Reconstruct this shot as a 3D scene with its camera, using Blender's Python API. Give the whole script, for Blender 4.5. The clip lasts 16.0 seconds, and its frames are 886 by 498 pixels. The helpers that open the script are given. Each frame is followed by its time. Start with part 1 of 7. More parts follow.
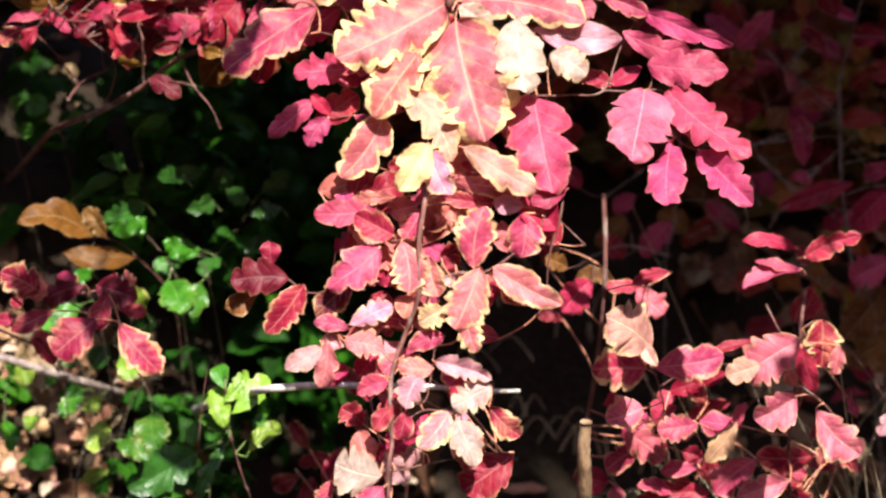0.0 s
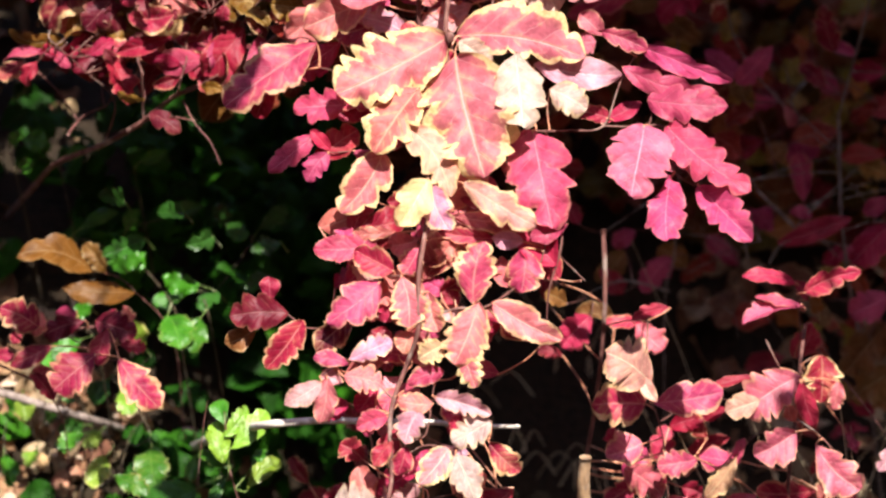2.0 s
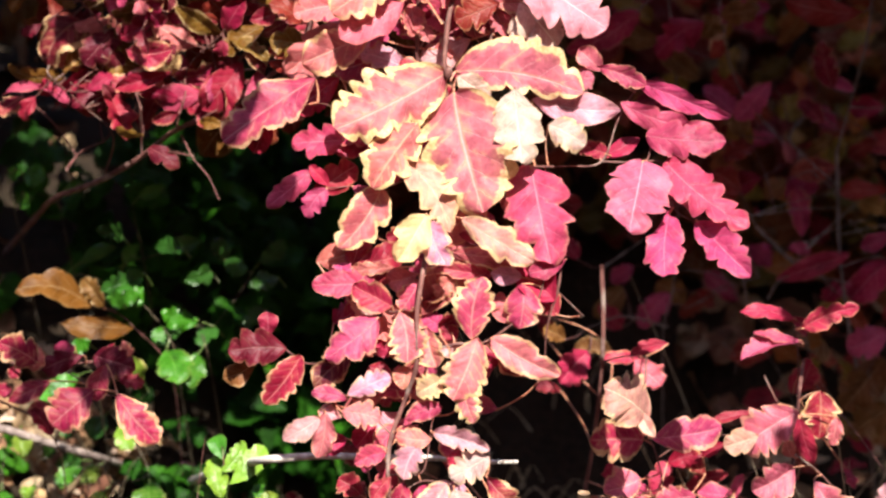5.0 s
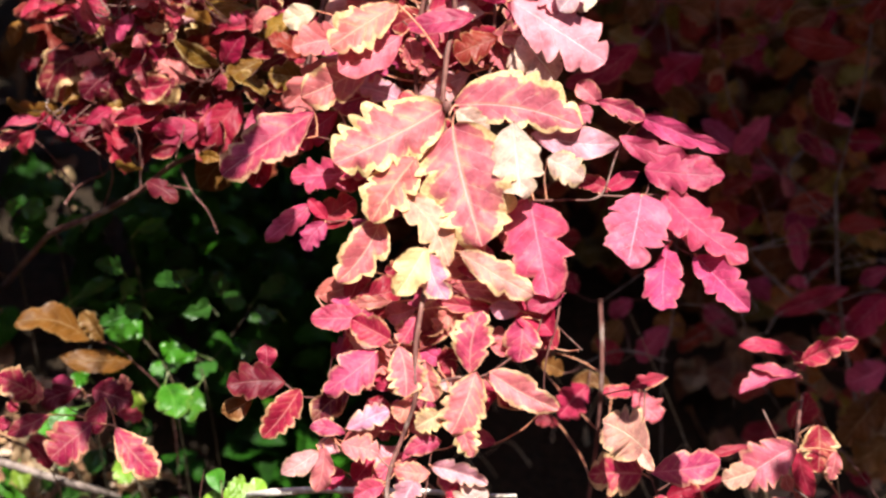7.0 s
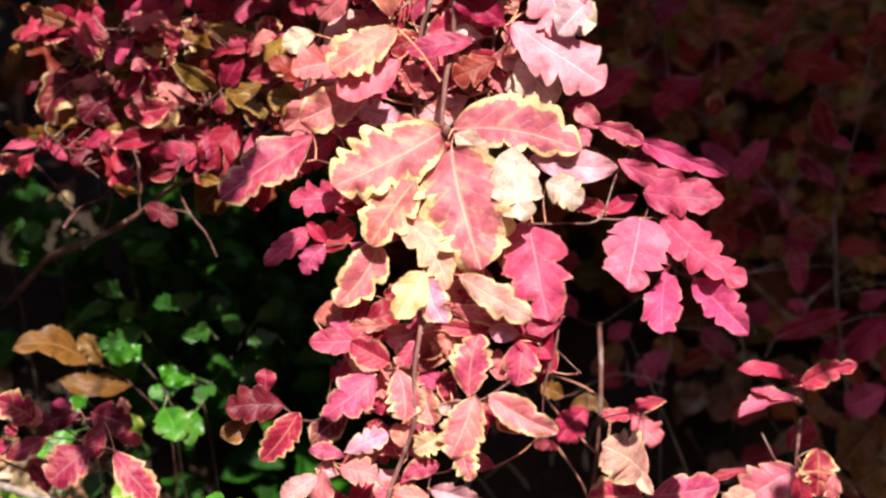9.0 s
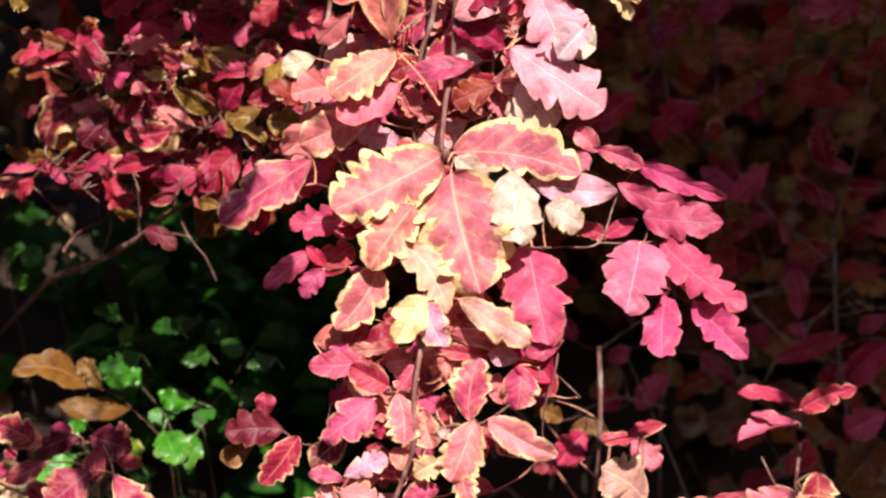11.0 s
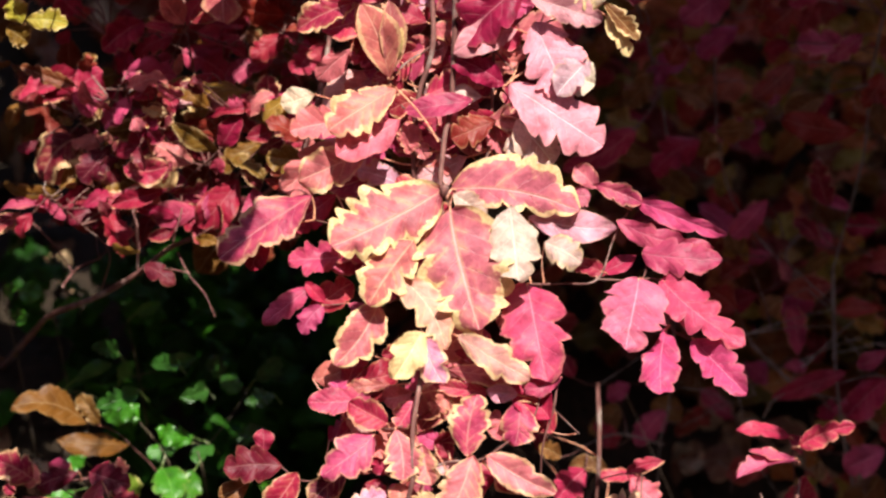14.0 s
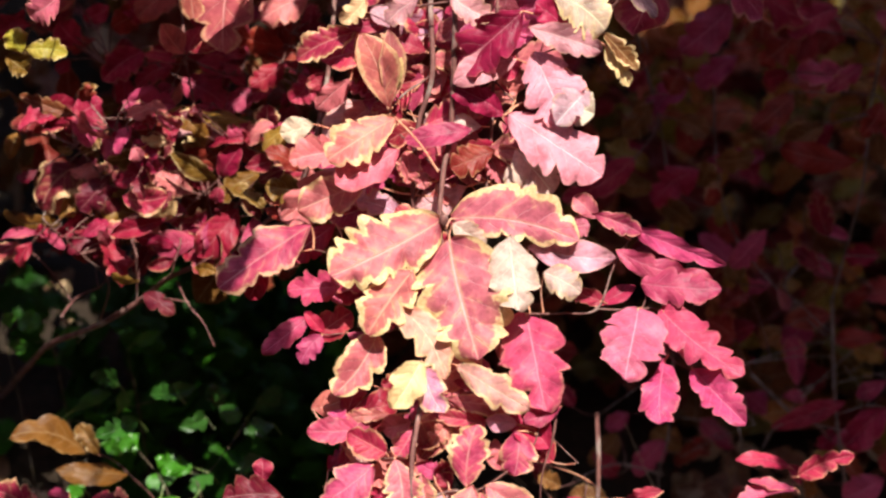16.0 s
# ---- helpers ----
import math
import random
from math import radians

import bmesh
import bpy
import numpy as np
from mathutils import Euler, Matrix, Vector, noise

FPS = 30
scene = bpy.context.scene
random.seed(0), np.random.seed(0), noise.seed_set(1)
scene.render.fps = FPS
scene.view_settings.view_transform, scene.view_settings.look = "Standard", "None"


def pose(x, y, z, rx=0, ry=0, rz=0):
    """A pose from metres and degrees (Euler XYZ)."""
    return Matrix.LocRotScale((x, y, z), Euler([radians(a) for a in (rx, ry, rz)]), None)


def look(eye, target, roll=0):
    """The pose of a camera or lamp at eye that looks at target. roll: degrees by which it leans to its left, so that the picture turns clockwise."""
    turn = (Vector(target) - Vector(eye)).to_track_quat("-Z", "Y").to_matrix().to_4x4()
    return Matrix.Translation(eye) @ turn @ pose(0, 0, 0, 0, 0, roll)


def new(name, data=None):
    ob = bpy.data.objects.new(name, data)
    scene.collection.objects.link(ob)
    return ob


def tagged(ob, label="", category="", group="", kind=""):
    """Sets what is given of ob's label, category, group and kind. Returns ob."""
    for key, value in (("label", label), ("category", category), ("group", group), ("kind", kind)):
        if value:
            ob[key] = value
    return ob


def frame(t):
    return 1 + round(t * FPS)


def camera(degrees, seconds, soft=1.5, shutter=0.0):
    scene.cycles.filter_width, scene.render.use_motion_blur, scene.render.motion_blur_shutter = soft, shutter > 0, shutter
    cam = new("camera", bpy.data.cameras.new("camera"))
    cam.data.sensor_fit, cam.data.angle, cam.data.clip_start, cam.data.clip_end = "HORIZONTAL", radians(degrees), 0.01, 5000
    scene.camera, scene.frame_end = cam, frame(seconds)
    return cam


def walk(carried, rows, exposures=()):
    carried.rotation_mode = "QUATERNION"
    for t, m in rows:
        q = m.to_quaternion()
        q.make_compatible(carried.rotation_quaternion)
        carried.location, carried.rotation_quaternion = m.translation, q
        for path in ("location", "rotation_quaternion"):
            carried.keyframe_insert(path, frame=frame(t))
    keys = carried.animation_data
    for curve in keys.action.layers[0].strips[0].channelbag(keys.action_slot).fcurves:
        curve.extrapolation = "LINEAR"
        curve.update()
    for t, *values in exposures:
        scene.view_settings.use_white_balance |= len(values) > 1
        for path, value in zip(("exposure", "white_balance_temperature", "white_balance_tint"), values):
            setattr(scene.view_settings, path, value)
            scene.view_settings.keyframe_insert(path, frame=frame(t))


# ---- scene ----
# The camera stands on a path with a long lens and tilts slowly up a shrub on a bank.
cam = camera(12.0, 16.0, soft=2.45)
cam.data.dof.use_dof, cam.data.dof.focus_distance, cam.data.dof.aperture_fstop = True, 2.22, 9.5
EYE = (0.0, -2.17, 1.5)
ROWS = [
    (0.0, 74.579, 0.113, 0.017),
    (0.5, 74.683, 0.12, 0.004),
    (1.0, 74.793, 0.095, 0.012),
    (1.5, 74.908, 0.093, 0.004),
    (2.0, 75.059, 0.1, 0.015),
    (2.5, 75.157, 0.081, 0.011),
    (3.0, 75.266, 0.092, 0.002),
    (3.5, 75.358, 0.068, 0.008),
    (4.0, 75.417, 0.06, 0.005),
    (6.5, 75.859, 0.004, 0.01),
    (7.0, 76.0, 0.0, -0.0),
    (7.5, 76.084, -0.018, 0.002),
    (8.0, 76.167, -0.006, -0.007),
    (8.5, 76.242, 0.006, -0.015),
    (9.0, 76.318, -0.0, -0.015),
    (11.5, 76.717, -0.037, -0.014),
    (12.0, 76.787, -0.054, -0.009),
    (12.5, 76.87, -0.049, -0.011),
    (13.0, 76.999, -0.048, -0.012),
    (13.5, 77.078, -0.056, -0.02),
    (14.0, 77.136, -0.079, -0.019),
    (14.5, 77.211, -0.099, -0.021),
    (15.0, 77.291, -0.089, -0.015),
    (15.5, 77.41, -0.119, -0.018),
    (16.0, 77.539, -0.118, -0.02),
]
EXPOSURES = [(0.0, 1.50), (8.0, 1.44), (16.0, 1.26)]
walk(cam, [(t, pose(*EYE, rx, ry, rz)) for t, rx, ry, rz in ROWS], EXPOSURES)

# ---- light ----
SUN_UP, SUN_SIDE = 52.0, 16.0  # degrees above the horizon, and to the right of straight behind the camera
world = bpy.data.worlds.new("world")
scene.world = world
world.use_nodes = True
sky = world.node_tree.nodes.new("ShaderNodeTexSky")
sky.sky_type = "NISHITA"
sky.sun_disc = False
sky.sun_elevation = radians(SUN_UP)
sky.sun_rotation = radians(180 - SUN_SIDE)
world.node_tree.links.new(sky.outputs[0], world.node_tree.nodes["Background"].inputs[0])
world.node_tree.nodes["Background"].inputs[1].default_value = 0.108
sun_way = Vector((math.sin(radians(SUN_SIDE)) * math.cos(radians(SUN_UP)), -math.cos(radians(SUN_SIDE)) * math.cos(radians(SUN_UP)), math.sin(radians(SUN_UP))))
sun = new("sun", bpy.data.lights.new("sun", "SUN"))
sun.data.energy, sun.data.angle, sun.data.color = 4.7, radians(0.53), (1.0, 0.95, 0.87)
sun.matrix_world = look(sun_way * 10, (0, 0, 0))

# ---- materials ----
PINK, CORAL, RED, MAROON = (0.58, 0.064, 0.15), (0.66, 0.165, 0.165), (0.46, 0.026, 0.072), (0.33, 0.012, 0.038)
ROSE, BLUSH, CREAM = (0.66, 0.165, 0.185), (0.66, 0.135, 0.19), (0.76, 0.57, 0.42)
YELLOW, PALE, BROWN = (0.80, 0.52, 0.26), (0.68, 0.31, 0.35), (0.26, 0.105, 0.03)
GREEN, LIME, DARK_GREEN = (0.045, 0.19, 0.008), (0.21, 0.37, 0.03), (0.03, 0.11, 0.012)
BLOOM, PEACH = (0.74, 0.48, 0.45), (0.78, 0.38, 0.27)
CRIMSON, CLARET = (0.35, 0.012, 0.055), (0.17, 0.008, 0.026)
LILAC = (0.78, 0.30, 0.35)
RUST, DUSK, OLIVE, OCHRE = (0.33, 0.032, 0.02), (0.17, 0.045, 0.015), (0.46, 0.40, 0.04), (0.24, 0.115, 0.016)
SALMON, TAN = (0.62, 0.30, 0.20), (0.19, 0.075, 0.010)
MARGIN = (0.82, 0.56, 0.24)


class Nodes:
    """Short hand for building a node material."""

    def __init__(self, name):
        self.mat = bpy.data.materials.new(name)
        self.mat.use_nodes = True
        self.tree = self.mat.node_tree
        self.tree.nodes.clear()
        self.out = self.add("ShaderNodeOutputMaterial")

    def add(self, kind):
        return self.tree.nodes.new(kind)

    def put(self, value, socket):
        if isinstance(value, bpy.types.NodeSocket):
            self.tree.links.new(value, socket)
        elif isinstance(value, tuple) and len(value) == 3 and socket.type == "RGBA":
            socket.default_value = (*value, 1)
        else:
            socket.default_value = value

    def calc(self, op, a, b=0.0, clamp=False):
        node = self.add("ShaderNodeMath")
        node.operation, node.use_clamp = op, clamp
        self.put(a, node.inputs[0])
        self.put(b, node.inputs[1])
        return node.outputs[0]

    def step(self, x, low, high, to_low=0.0, to_high=1.0):
        node = self.add("ShaderNodeMapRange")
        node.interpolation_type = "SMOOTHSTEP"
        for value, k in ((x, 0), (low, 1), (high, 2), (to_low, 3), (to_high, 4)):
            self.put(value, node.inputs[k])
        return node.outputs[0]

    def mix(self, factor, a, b, blend="MIX"):
        node = self.add("ShaderNodeMix")
        node.data_type, node.blend_type = "RGBA", blend
        self.put(factor, node.inputs[0])
        self.put(a, node.inputs[6])
        self.put(b, node.inputs[7])
        return node.outputs[2]

    def noise(self, scale, detail=2.0, rough=0.55, where=None, shift=None):
        node = self.add("ShaderNodeTexNoise")
        node.noise_dimensions = "4D"
        node.inputs["Scale"].default_value = scale
        node.inputs["Detail"].default_value = detail
        node.inputs["Roughness"].default_value = rough
        if where is not None:
            self.put(where, node.inputs["Vector"])
        if shift is not None:
            self.put(shift, node.inputs["W"])
        return node.outputs[0]

    def ramp(self, x, stops):
        node = self.add("ShaderNodeValToRGB")
        ramp = node.color_ramp
        while len(ramp.elements) < len(stops):
            ramp.elements.new(0.5)
        for element, (place, colour) in zip(ramp.elements, stops):
            element.position, element.color = place, (*colour, 1)
        self.put(x, node.inputs[0])
        return node.outputs[0]

    def bump(self, height, strength, distance):
        node = self.add("ShaderNodeBump")
        node.inputs["Strength"].default_value = strength
        node.inputs["Distance"].default_value = distance
        self.put(height, node.inputs["Height"])
        return node.outputs[0]

    def surface(self, colour, rough, normal=None, through_light=0.0, gloss=0.5):
        node = self.add("ShaderNodeBsdfPrincipled")
        self.put(colour, node.inputs["Base Color"])
        self.put(rough, node.inputs["Roughness"])
        node.inputs["Specular IOR Level"].default_value = gloss
        if normal is not None:
            self.put(normal, node.inputs["Normal"])
        shader = node.outputs[0]
        if through_light:
            thin = self.add("ShaderNodeBsdfTranslucent")
            self.put(colour, thin.inputs[0])
            both = self.add("ShaderNodeMixShader")
            both.inputs[0].default_value = through_light
            self.put(shader, both.inputs[1])
            self.put(thin.outputs[0], both.inputs[2])
            shader = both.outputs[0]
        self.put(shader, self.out.inputs[0])
        return self.mat


def leaf_material(name, stops=None, rough=0.45, vein=(0.92, 0.58, 0.52), veins=0.64, margin=0.5, through_light=0.3, spots=0.3, gloss=0.24):
    """A leaf blade: midrib, side veins, a paler margin, blotches and fine grain. Without stops each leaf has its own colour and margin;
    with stops the colour is drawn at random for each leaf of a joined mass."""
    n = Nodes(name)
    uv = n.add("ShaderNodeUVMap")
    split = n.add("ShaderNodeSeparateXYZ")
    n.put(uv.outputs[0], split.inputs[0])
    across = n.calc("ABSOLUTE", n.calc("SUBTRACT", n.calc("MULTIPLY", split.outputs[0], 2.0), 1.0))
    along = split.outputs[1]
    spot = n.add("ShaderNodeTexCoord").outputs["Object"]
    if stops is None:
        info = n.add("ShaderNodeObjectInfo")
        own, amount, chance = info.outputs["Color"], info.outputs["Alpha"], info.outputs["Random"]
    else:
        chance = n.add("ShaderNodeNewGeometry").outputs["Random Per Island"]
        own, amount = n.ramp(chance, stops), margin
    shift = n.calc("MULTIPLY", chance, 40.0)
    blotch = n.noise(95.0, 3.0, 0.6, spot, shift)
    grain = n.noise(620.0, 3.0, 0.65, spot, shift)
    # side veins leave the midrib at a slant
    other = n.calc("MULTIPLY", n.calc("GREATER_THAN", split.outputs[0], 0.5), 0.42)  # the veins of the two halves alternate
    wave = n.calc("FRACT", n.calc("ADD", n.calc("SUBTRACT", n.calc("MULTIPLY", along, 6.2), n.calc("MULTIPLY", across, 1.3)), other))
    wave = n.calc("ABSOLUTE", n.calc("SUBTRACT", wave, 0.5))
    side = n.calc("MULTIPLY", n.step(wave, 0.465, 0.495), n.step(across, 0.95, 0.3))
    rib = n.step(across, n.calc("ADD", 0.034, n.calc("MULTIPLY", along, 0.022)), 0.010)
    net = n.calc("MAXIMUM", rib, n.calc("MULTIPLY", side, 0.85))
    ragged = n.noise(230.0, 3.0, 0.6, spot, shift)
    rim = n.calc("ADD", across, n.calc("MULTIPLY", n.calc("SUBTRACT", blotch, 0.5), 0.40))
    rim = n.calc("ADD", rim, n.calc("MULTIPLY", n.calc("SUBTRACT", ragged, 0.5), 0.62))
    rim = n.calc("ADD", rim, n.calc("MULTIPLY", n.calc("SUBTRACT", along, 0.5), 0.16))
    rim = n.calc("ADD", rim, n.calc("MULTIPLY", side, 0.10))
    rim = n.calc("ADD", rim, n.calc("MULTIPLY", n.calc("SUBTRACT", amount, 1.0), 0.22))
    halo = n.calc("MULTIPLY", n.step(rim, 0.42, 0.85), n.calc("MULTIPLY", amount, 0.28), True)
    patchy = n.step(n.noise(70.0, 2.0, 0.5, spot, shift), 0.30, 0.50, 0.45, 1.0)
    rim = n.calc("MULTIPLY", n.calc("MULTIPLY", n.step(rim, 0.68, 0.77), amount, True), patchy)
    colour = n.mix(1.0, own, n.ramp(blotch, [(0.30, (0.50, 0.44, 0.46)), (0.50, (0.88, 0.86, 0.87)), (0.70, (1.0, 1.0, 1.0))]), "MULTIPLY")
    warm = n.calc("MULTIPLY", n.step(blotch, 0.45, 0.75), n.calc("MULTIPLY", amount, 0.38))
    colour = n.mix(n.calc("MAXIMUM", warm, halo), colour, n.mix(0.4, MARGIN, CORAL))
    streak = n.calc("MULTIPLY", n.step(wave, 0.26, 0.5), n.step(blotch, 0.42, 0.62))
    streak = n.calc("MULTIPLY", n.calc("MAXIMUM", streak, n.step(across, 0.09, 0.02)), n.calc("MULTIPLY", amount, 0.36))
    colour = n.mix(streak, colour, MARGIN)
    colour = n.mix(n.calc("MULTIPLY", net, veins), colour, n.mix(0.25, n.mix(1.0, own, (1.3, 2.4, 2.2), "MULTIPLY"), vein))
    colour = n.mix(n.calc("MULTIPLY", rim, 0.92), colour, n.mix(n.step(grain, 0.35, 0.7), MARGIN, (0.82, 0.66, 0.36)))
    fleck = n.step(n.noise(240.0, 2.0, 0.5, spot, shift), 0.69, 0.74)
    colour = n.mix(n.calc("MULTIPLY", fleck, spots), colour, (0.10, 0.035, 0.02))
    colour = n.mix(0.55, colour, n.mix(1.0, colour, n.ramp(grain, [(0.3, (0.55, 0.55, 0.55)), (0.7, (1.0, 1.0, 1.0))]), "MULTIPLY"))
    quilt = n.calc("MULTIPLY", n.step(wave, 0.5, 0.0), n.step(across, 0.02, 0.3))
    height = n.calc("ADD", n.calc("MULTIPLY", net, -0.8), n.calc("MULTIPLY", grain, 0.5))
    height = n.calc("ADD", height, n.calc("MULTIPLY", quilt, 0.22))
    height = n.calc("ADD", height, n.calc("MULTIPLY", blotch, 3.0))
    return n.surface(colour, n.step(grain, 0.3, 0.7, rough - 0.08, rough + 0.12), n.bump(height, 0.7, 0.0008), through_light, gloss)


def bark_material(name, dark, light, scale=260.0):
    n = Nodes(name)
    spot = n.add("ShaderNodeTexCoord").outputs["Object"]
    stretch = n.add("ShaderNodeMapping")
    stretch.inputs["Scale"].default_value = (1.0, 1.0, 0.25)
    n.put(spot, stretch.inputs[0])
    coarse = n.noise(scale * 0.25, 3.0, 0.6, spot)
    fine = n.noise(scale, 4.0, 0.65, stretch.outputs[0])
    colour = n.mix(n.step(fine, 0.3, 0.7), dark, light)
    colour = n.mix(n.step(coarse, 0.5, 0.75, 0.0, 0.5), colour, (0.45, 0.40, 0.34))
    return n.surface(colour, 0.8, n.bump(fine, 0.7, 0.0012), gloss=0.3)


def soil_material():
    n = Nodes("soil")
    spot = n.add("ShaderNodeTexCoord").outputs["Object"]
    coarse, fine = n.noise(14.0, 4.0, 0.6, spot), n.noise(180.0, 5.0, 0.7, spot)
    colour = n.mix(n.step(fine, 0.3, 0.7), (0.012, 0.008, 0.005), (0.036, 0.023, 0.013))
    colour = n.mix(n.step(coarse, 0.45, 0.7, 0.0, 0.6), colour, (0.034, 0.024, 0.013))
    return n.surface(colour, 0.95, n.bump(fine, 1.0, 0.006), gloss=0.2)


LEAF = leaf_material("autumn_leaf")
DRY_LEAF = leaf_material("dry_leaf", rough=0.7, veins=0.35, through_light=0.12, gloss=0.2)
GREEN_LEAF = leaf_material("green_leaf", rough=0.36, gloss=0.4, vein=(0.35, 0.5, 0.15), veins=0.3, spots=0.15, through_light=0.2)
UNSEEN_LEAF = leaf_material("unseen_shading_leaf", [(0.0, MAROON), (0.35, RED), (0.7, PINK), (1.0, BROWN)], margin=0.3)
SHADE_LEAF = leaf_material("shaded_leaf", [(0.0, (0.46, 0.030, 0.08)), (0.25, (0.40, 0.07, 0.03)), (0.5, (0.44, 0.17, 0.04)), (0.75, (0.28, 0.22, 0.03)), (1.0, (0.46, 0.05, 0.06))], margin=0.1, gloss=0.12)
# Colours halved: the deep shade of the gaps is put into these leaves.
GAP_SHADE_LEAF = leaf_material("leaf_darkened_for_shade", [(0.0, (0.22, 0.02, 0.03)), (0.25, (0.20, 0.04, 0.012)), (0.45, (0.18, 0.08, 0.012)), (0.62, (0.10, 0.085, 0.01)), (0.8, (0.17, 0.06, 0.012)), (1.0, (0.22, 0.022, 0.03))], margin=0.1, gloss=0.08)
IVY = leaf_material("understory_leaf", [(0.0, (0.010, 0.045, 0.004)), (0.5, (0.016, 0.075, 0.005)), (0.85, (0.03, 0.13, 0.006)), (1.0, (0.06, 0.19, 0.01))], rough=0.5, vein=(0.3, 0.42, 0.12), veins=0.3, margin=0.0, spots=0.1, through_light=0.15, gloss=0.1)
LITTER = leaf_material("fallen_leaf", [(0.0, (0.16, 0.07, 0.035)), (0.3, (0.34, 0.19, 0.10)), (0.55, (0.16, 0.05, 0.03)), (0.75, (0.30, 0.19, 0.10)), (1.0, (0.58, 0.44, 0.28))], rough=0.75, vein=(0.5, 0.38, 0.24), veins=0.5, margin=0.2, through_light=0.1, spots=0.5)
BARK = bark_material("red_brown_bark", (0.07, 0.022, 0.02), (0.20, 0.085, 0.07))
DARK_BARK = bark_material("dark_twig_bark", (0.03, 0.024, 0.014), (0.09, 0.065, 0.035))
GREY_BARK = bark_material("grey_bark", (0.10, 0.07, 0.06), (0.29, 0.23, 0.20))
DEAD_WOOD = bark_material("dead_brown_wood", (0.10, 0.05, 0.028), (0.40, 0.25, 0.14))
BARE_WOOD = bark_material("bleached_wood", (0.45, 0.38, 0.32), (0.78, 0.72, 0.66))
PETIOLE = bark_material("petiole_skin", (0.40, 0.10, 0.07), (0.62, 0.32, 0.18), 500.0)
GREEN_PETIOLE = bark_material("green_petiole_skin", (0.06, 0.12, 0.02), (0.16, 0.22, 0.05), 500.0)
STRAW = bark_material("dry_straw", (0.36, 0.27, 0.15), (0.62, 0.52, 0.36), 500.0)
SOIL = soil_material()

# ---- builders ----


def mesh_object(name, verts, faces, material, parent=None, uvs=None, smooth=True, label=""):
    me = bpy.data.meshes.new(name)
    me.from_pydata([tuple(v) for v in verts], [], faces)
    if smooth:
        me.polygons.foreach_set("use_smooth", [True] * len(me.polygons))
    if uvs is not None:
        layer = me.uv_layers.new(name="UVMap")
        corner = np.empty(len(me.loops), dtype=np.int32)
        me.loops.foreach_get("vertex_index", corner)
        layer.data.foreach_set("uv", np.asarray(uvs, dtype=np.float32)[corner].ravel())
    me.materials.append(material)
    ob = new(name, me)
    if parent is not None:
        ob.parent = parent
    if label:
        tagged(ob, label)
    return ob


def margin_line(v, kind, rng, belly, lobes, deep):
    """How far one half of a blade reaches, along it: a wedge-shaped base, then uneven lobes that point forwards, with small teeth, and a blunt tip."""
    power = math.log(0.5) / math.log(belly)
    blunt = {"B": 0.46, "O": 0.46, "L": 0.5, "S": 0.62}[kind]
    wide = np.sin(np.pi * np.clip(v, 0.004, 0.997) ** power) ** (blunt + 0.25 * (1 - v) ** 2)
    first = rng.uniform(0.08, 0.24)
    cuts = [first + (1 - first) * (i + (rng.uniform(-0.26, 0.26) if 0 < i < lobes else 0)) / lobes for i in range(lobes + 1)]
    depth = [0.0] + [deep * rng.uniform(0.35, 1.35) * (0.6 + 0.6 * c) for c in cuts[1:-1]] + [deep * 0.4]
    bite = np.zeros_like(v)
    for i in range(lobes):
        u = np.clip((v - cuts[i]) / (cuts[i + 1] - cuts[i]), 0, 1)
        lobe = np.sin(np.pi * u ** rng.uniform(1.3, 1.9)) ** 0.55
        inside = (v >= cuts[i]) & (v < cuts[i + 1])
        bite = np.where(inside, (depth[i] * (1 - u) + depth[i + 1] * u) * (1 - lobe), bite)
    teeth = np.abs(np.sin(v * rng.uniform(19, 27) + rng.uniform(0, 6))) * 0.6 + np.abs(np.sin(v * rng.uniform(33, 45) + rng.uniform(0, 6))) * 0.4
    return wide * (1 - bite) * (1 - (0.03 if kind == "S" else 0.055 if kind == "B" else 0.10) * teeth)


def blade(kind, length, width, rng, fine=1.0, belly=0.0, bow=None, uneven=0.0, curl=1.0):
    """A leaf blade from its base at the origin along +y, facing +z. belly: how far along it is widest; bow: its sideways bend; uneven: how much more of its
    width lies on its right; curl: how strongly it cups and twists. Kinds: B broad with a wavy margin, O deeply lobed, L shallowly lobed, S nearly entire."""
    rows, cols = {"B": (int(90 * fine), 8), "O": (int(72 * fine), 6), "L": (int(52 * fine), 5), "S": (int(24 * fine), 3)}[kind]
    if fine < 0.6:
        cols = 2
    lobes, deep = {"B": (rng.choice((4, 4, 5)), 0.38), "O": (rng.choice((3, 4, 4)), 0.45), "L": (rng.choice((2, 3, 3, 4)), 0.42), "S": (3, 0.06)}[kind]
    v = np.linspace(0, 1, rows + 1)[:, None]
    s = np.linspace(-1, 1, 2 * cols + 1)[None, :]
    belly = belly or rng.uniform(0.42, 0.6)
    edges = [margin_line(v, kind, rng, min(0.7, belly + rng.uniform(-0.04, 0.04)), lobes, deep) * (1 + sign * uneven) * rng.uniform(0.93, 1.07) for sign in (-1, 1)]
    half = np.where(s < 0, edges[0], edges[1]) * width / 2
    reach = np.abs(s)
    x = np.sign(s) * reach * half
    bend = (rng.uniform(-0.08, 0.08) if bow is None else bow) * length
    x = x + bend * 4 * v * (1 - v)
    y = v * length + reach ** 1.5 * half * 0.5 * v ** 0.6 * (1 - v ** 2)
    folded = kind in "LS" and rng.random() < 0.2 + 0.25 * curl
    fold = math.tan(radians(rng.uniform(18, 42) if folded else rng.uniform(3, 17)))
    arch = rng.uniform(0.015, 0.07) * length * curl
    z = reach * half * fold + arch * 4 * v * (1 - v) - reach ** 2 * half * rng.uniform(0.0, 0.32) * curl
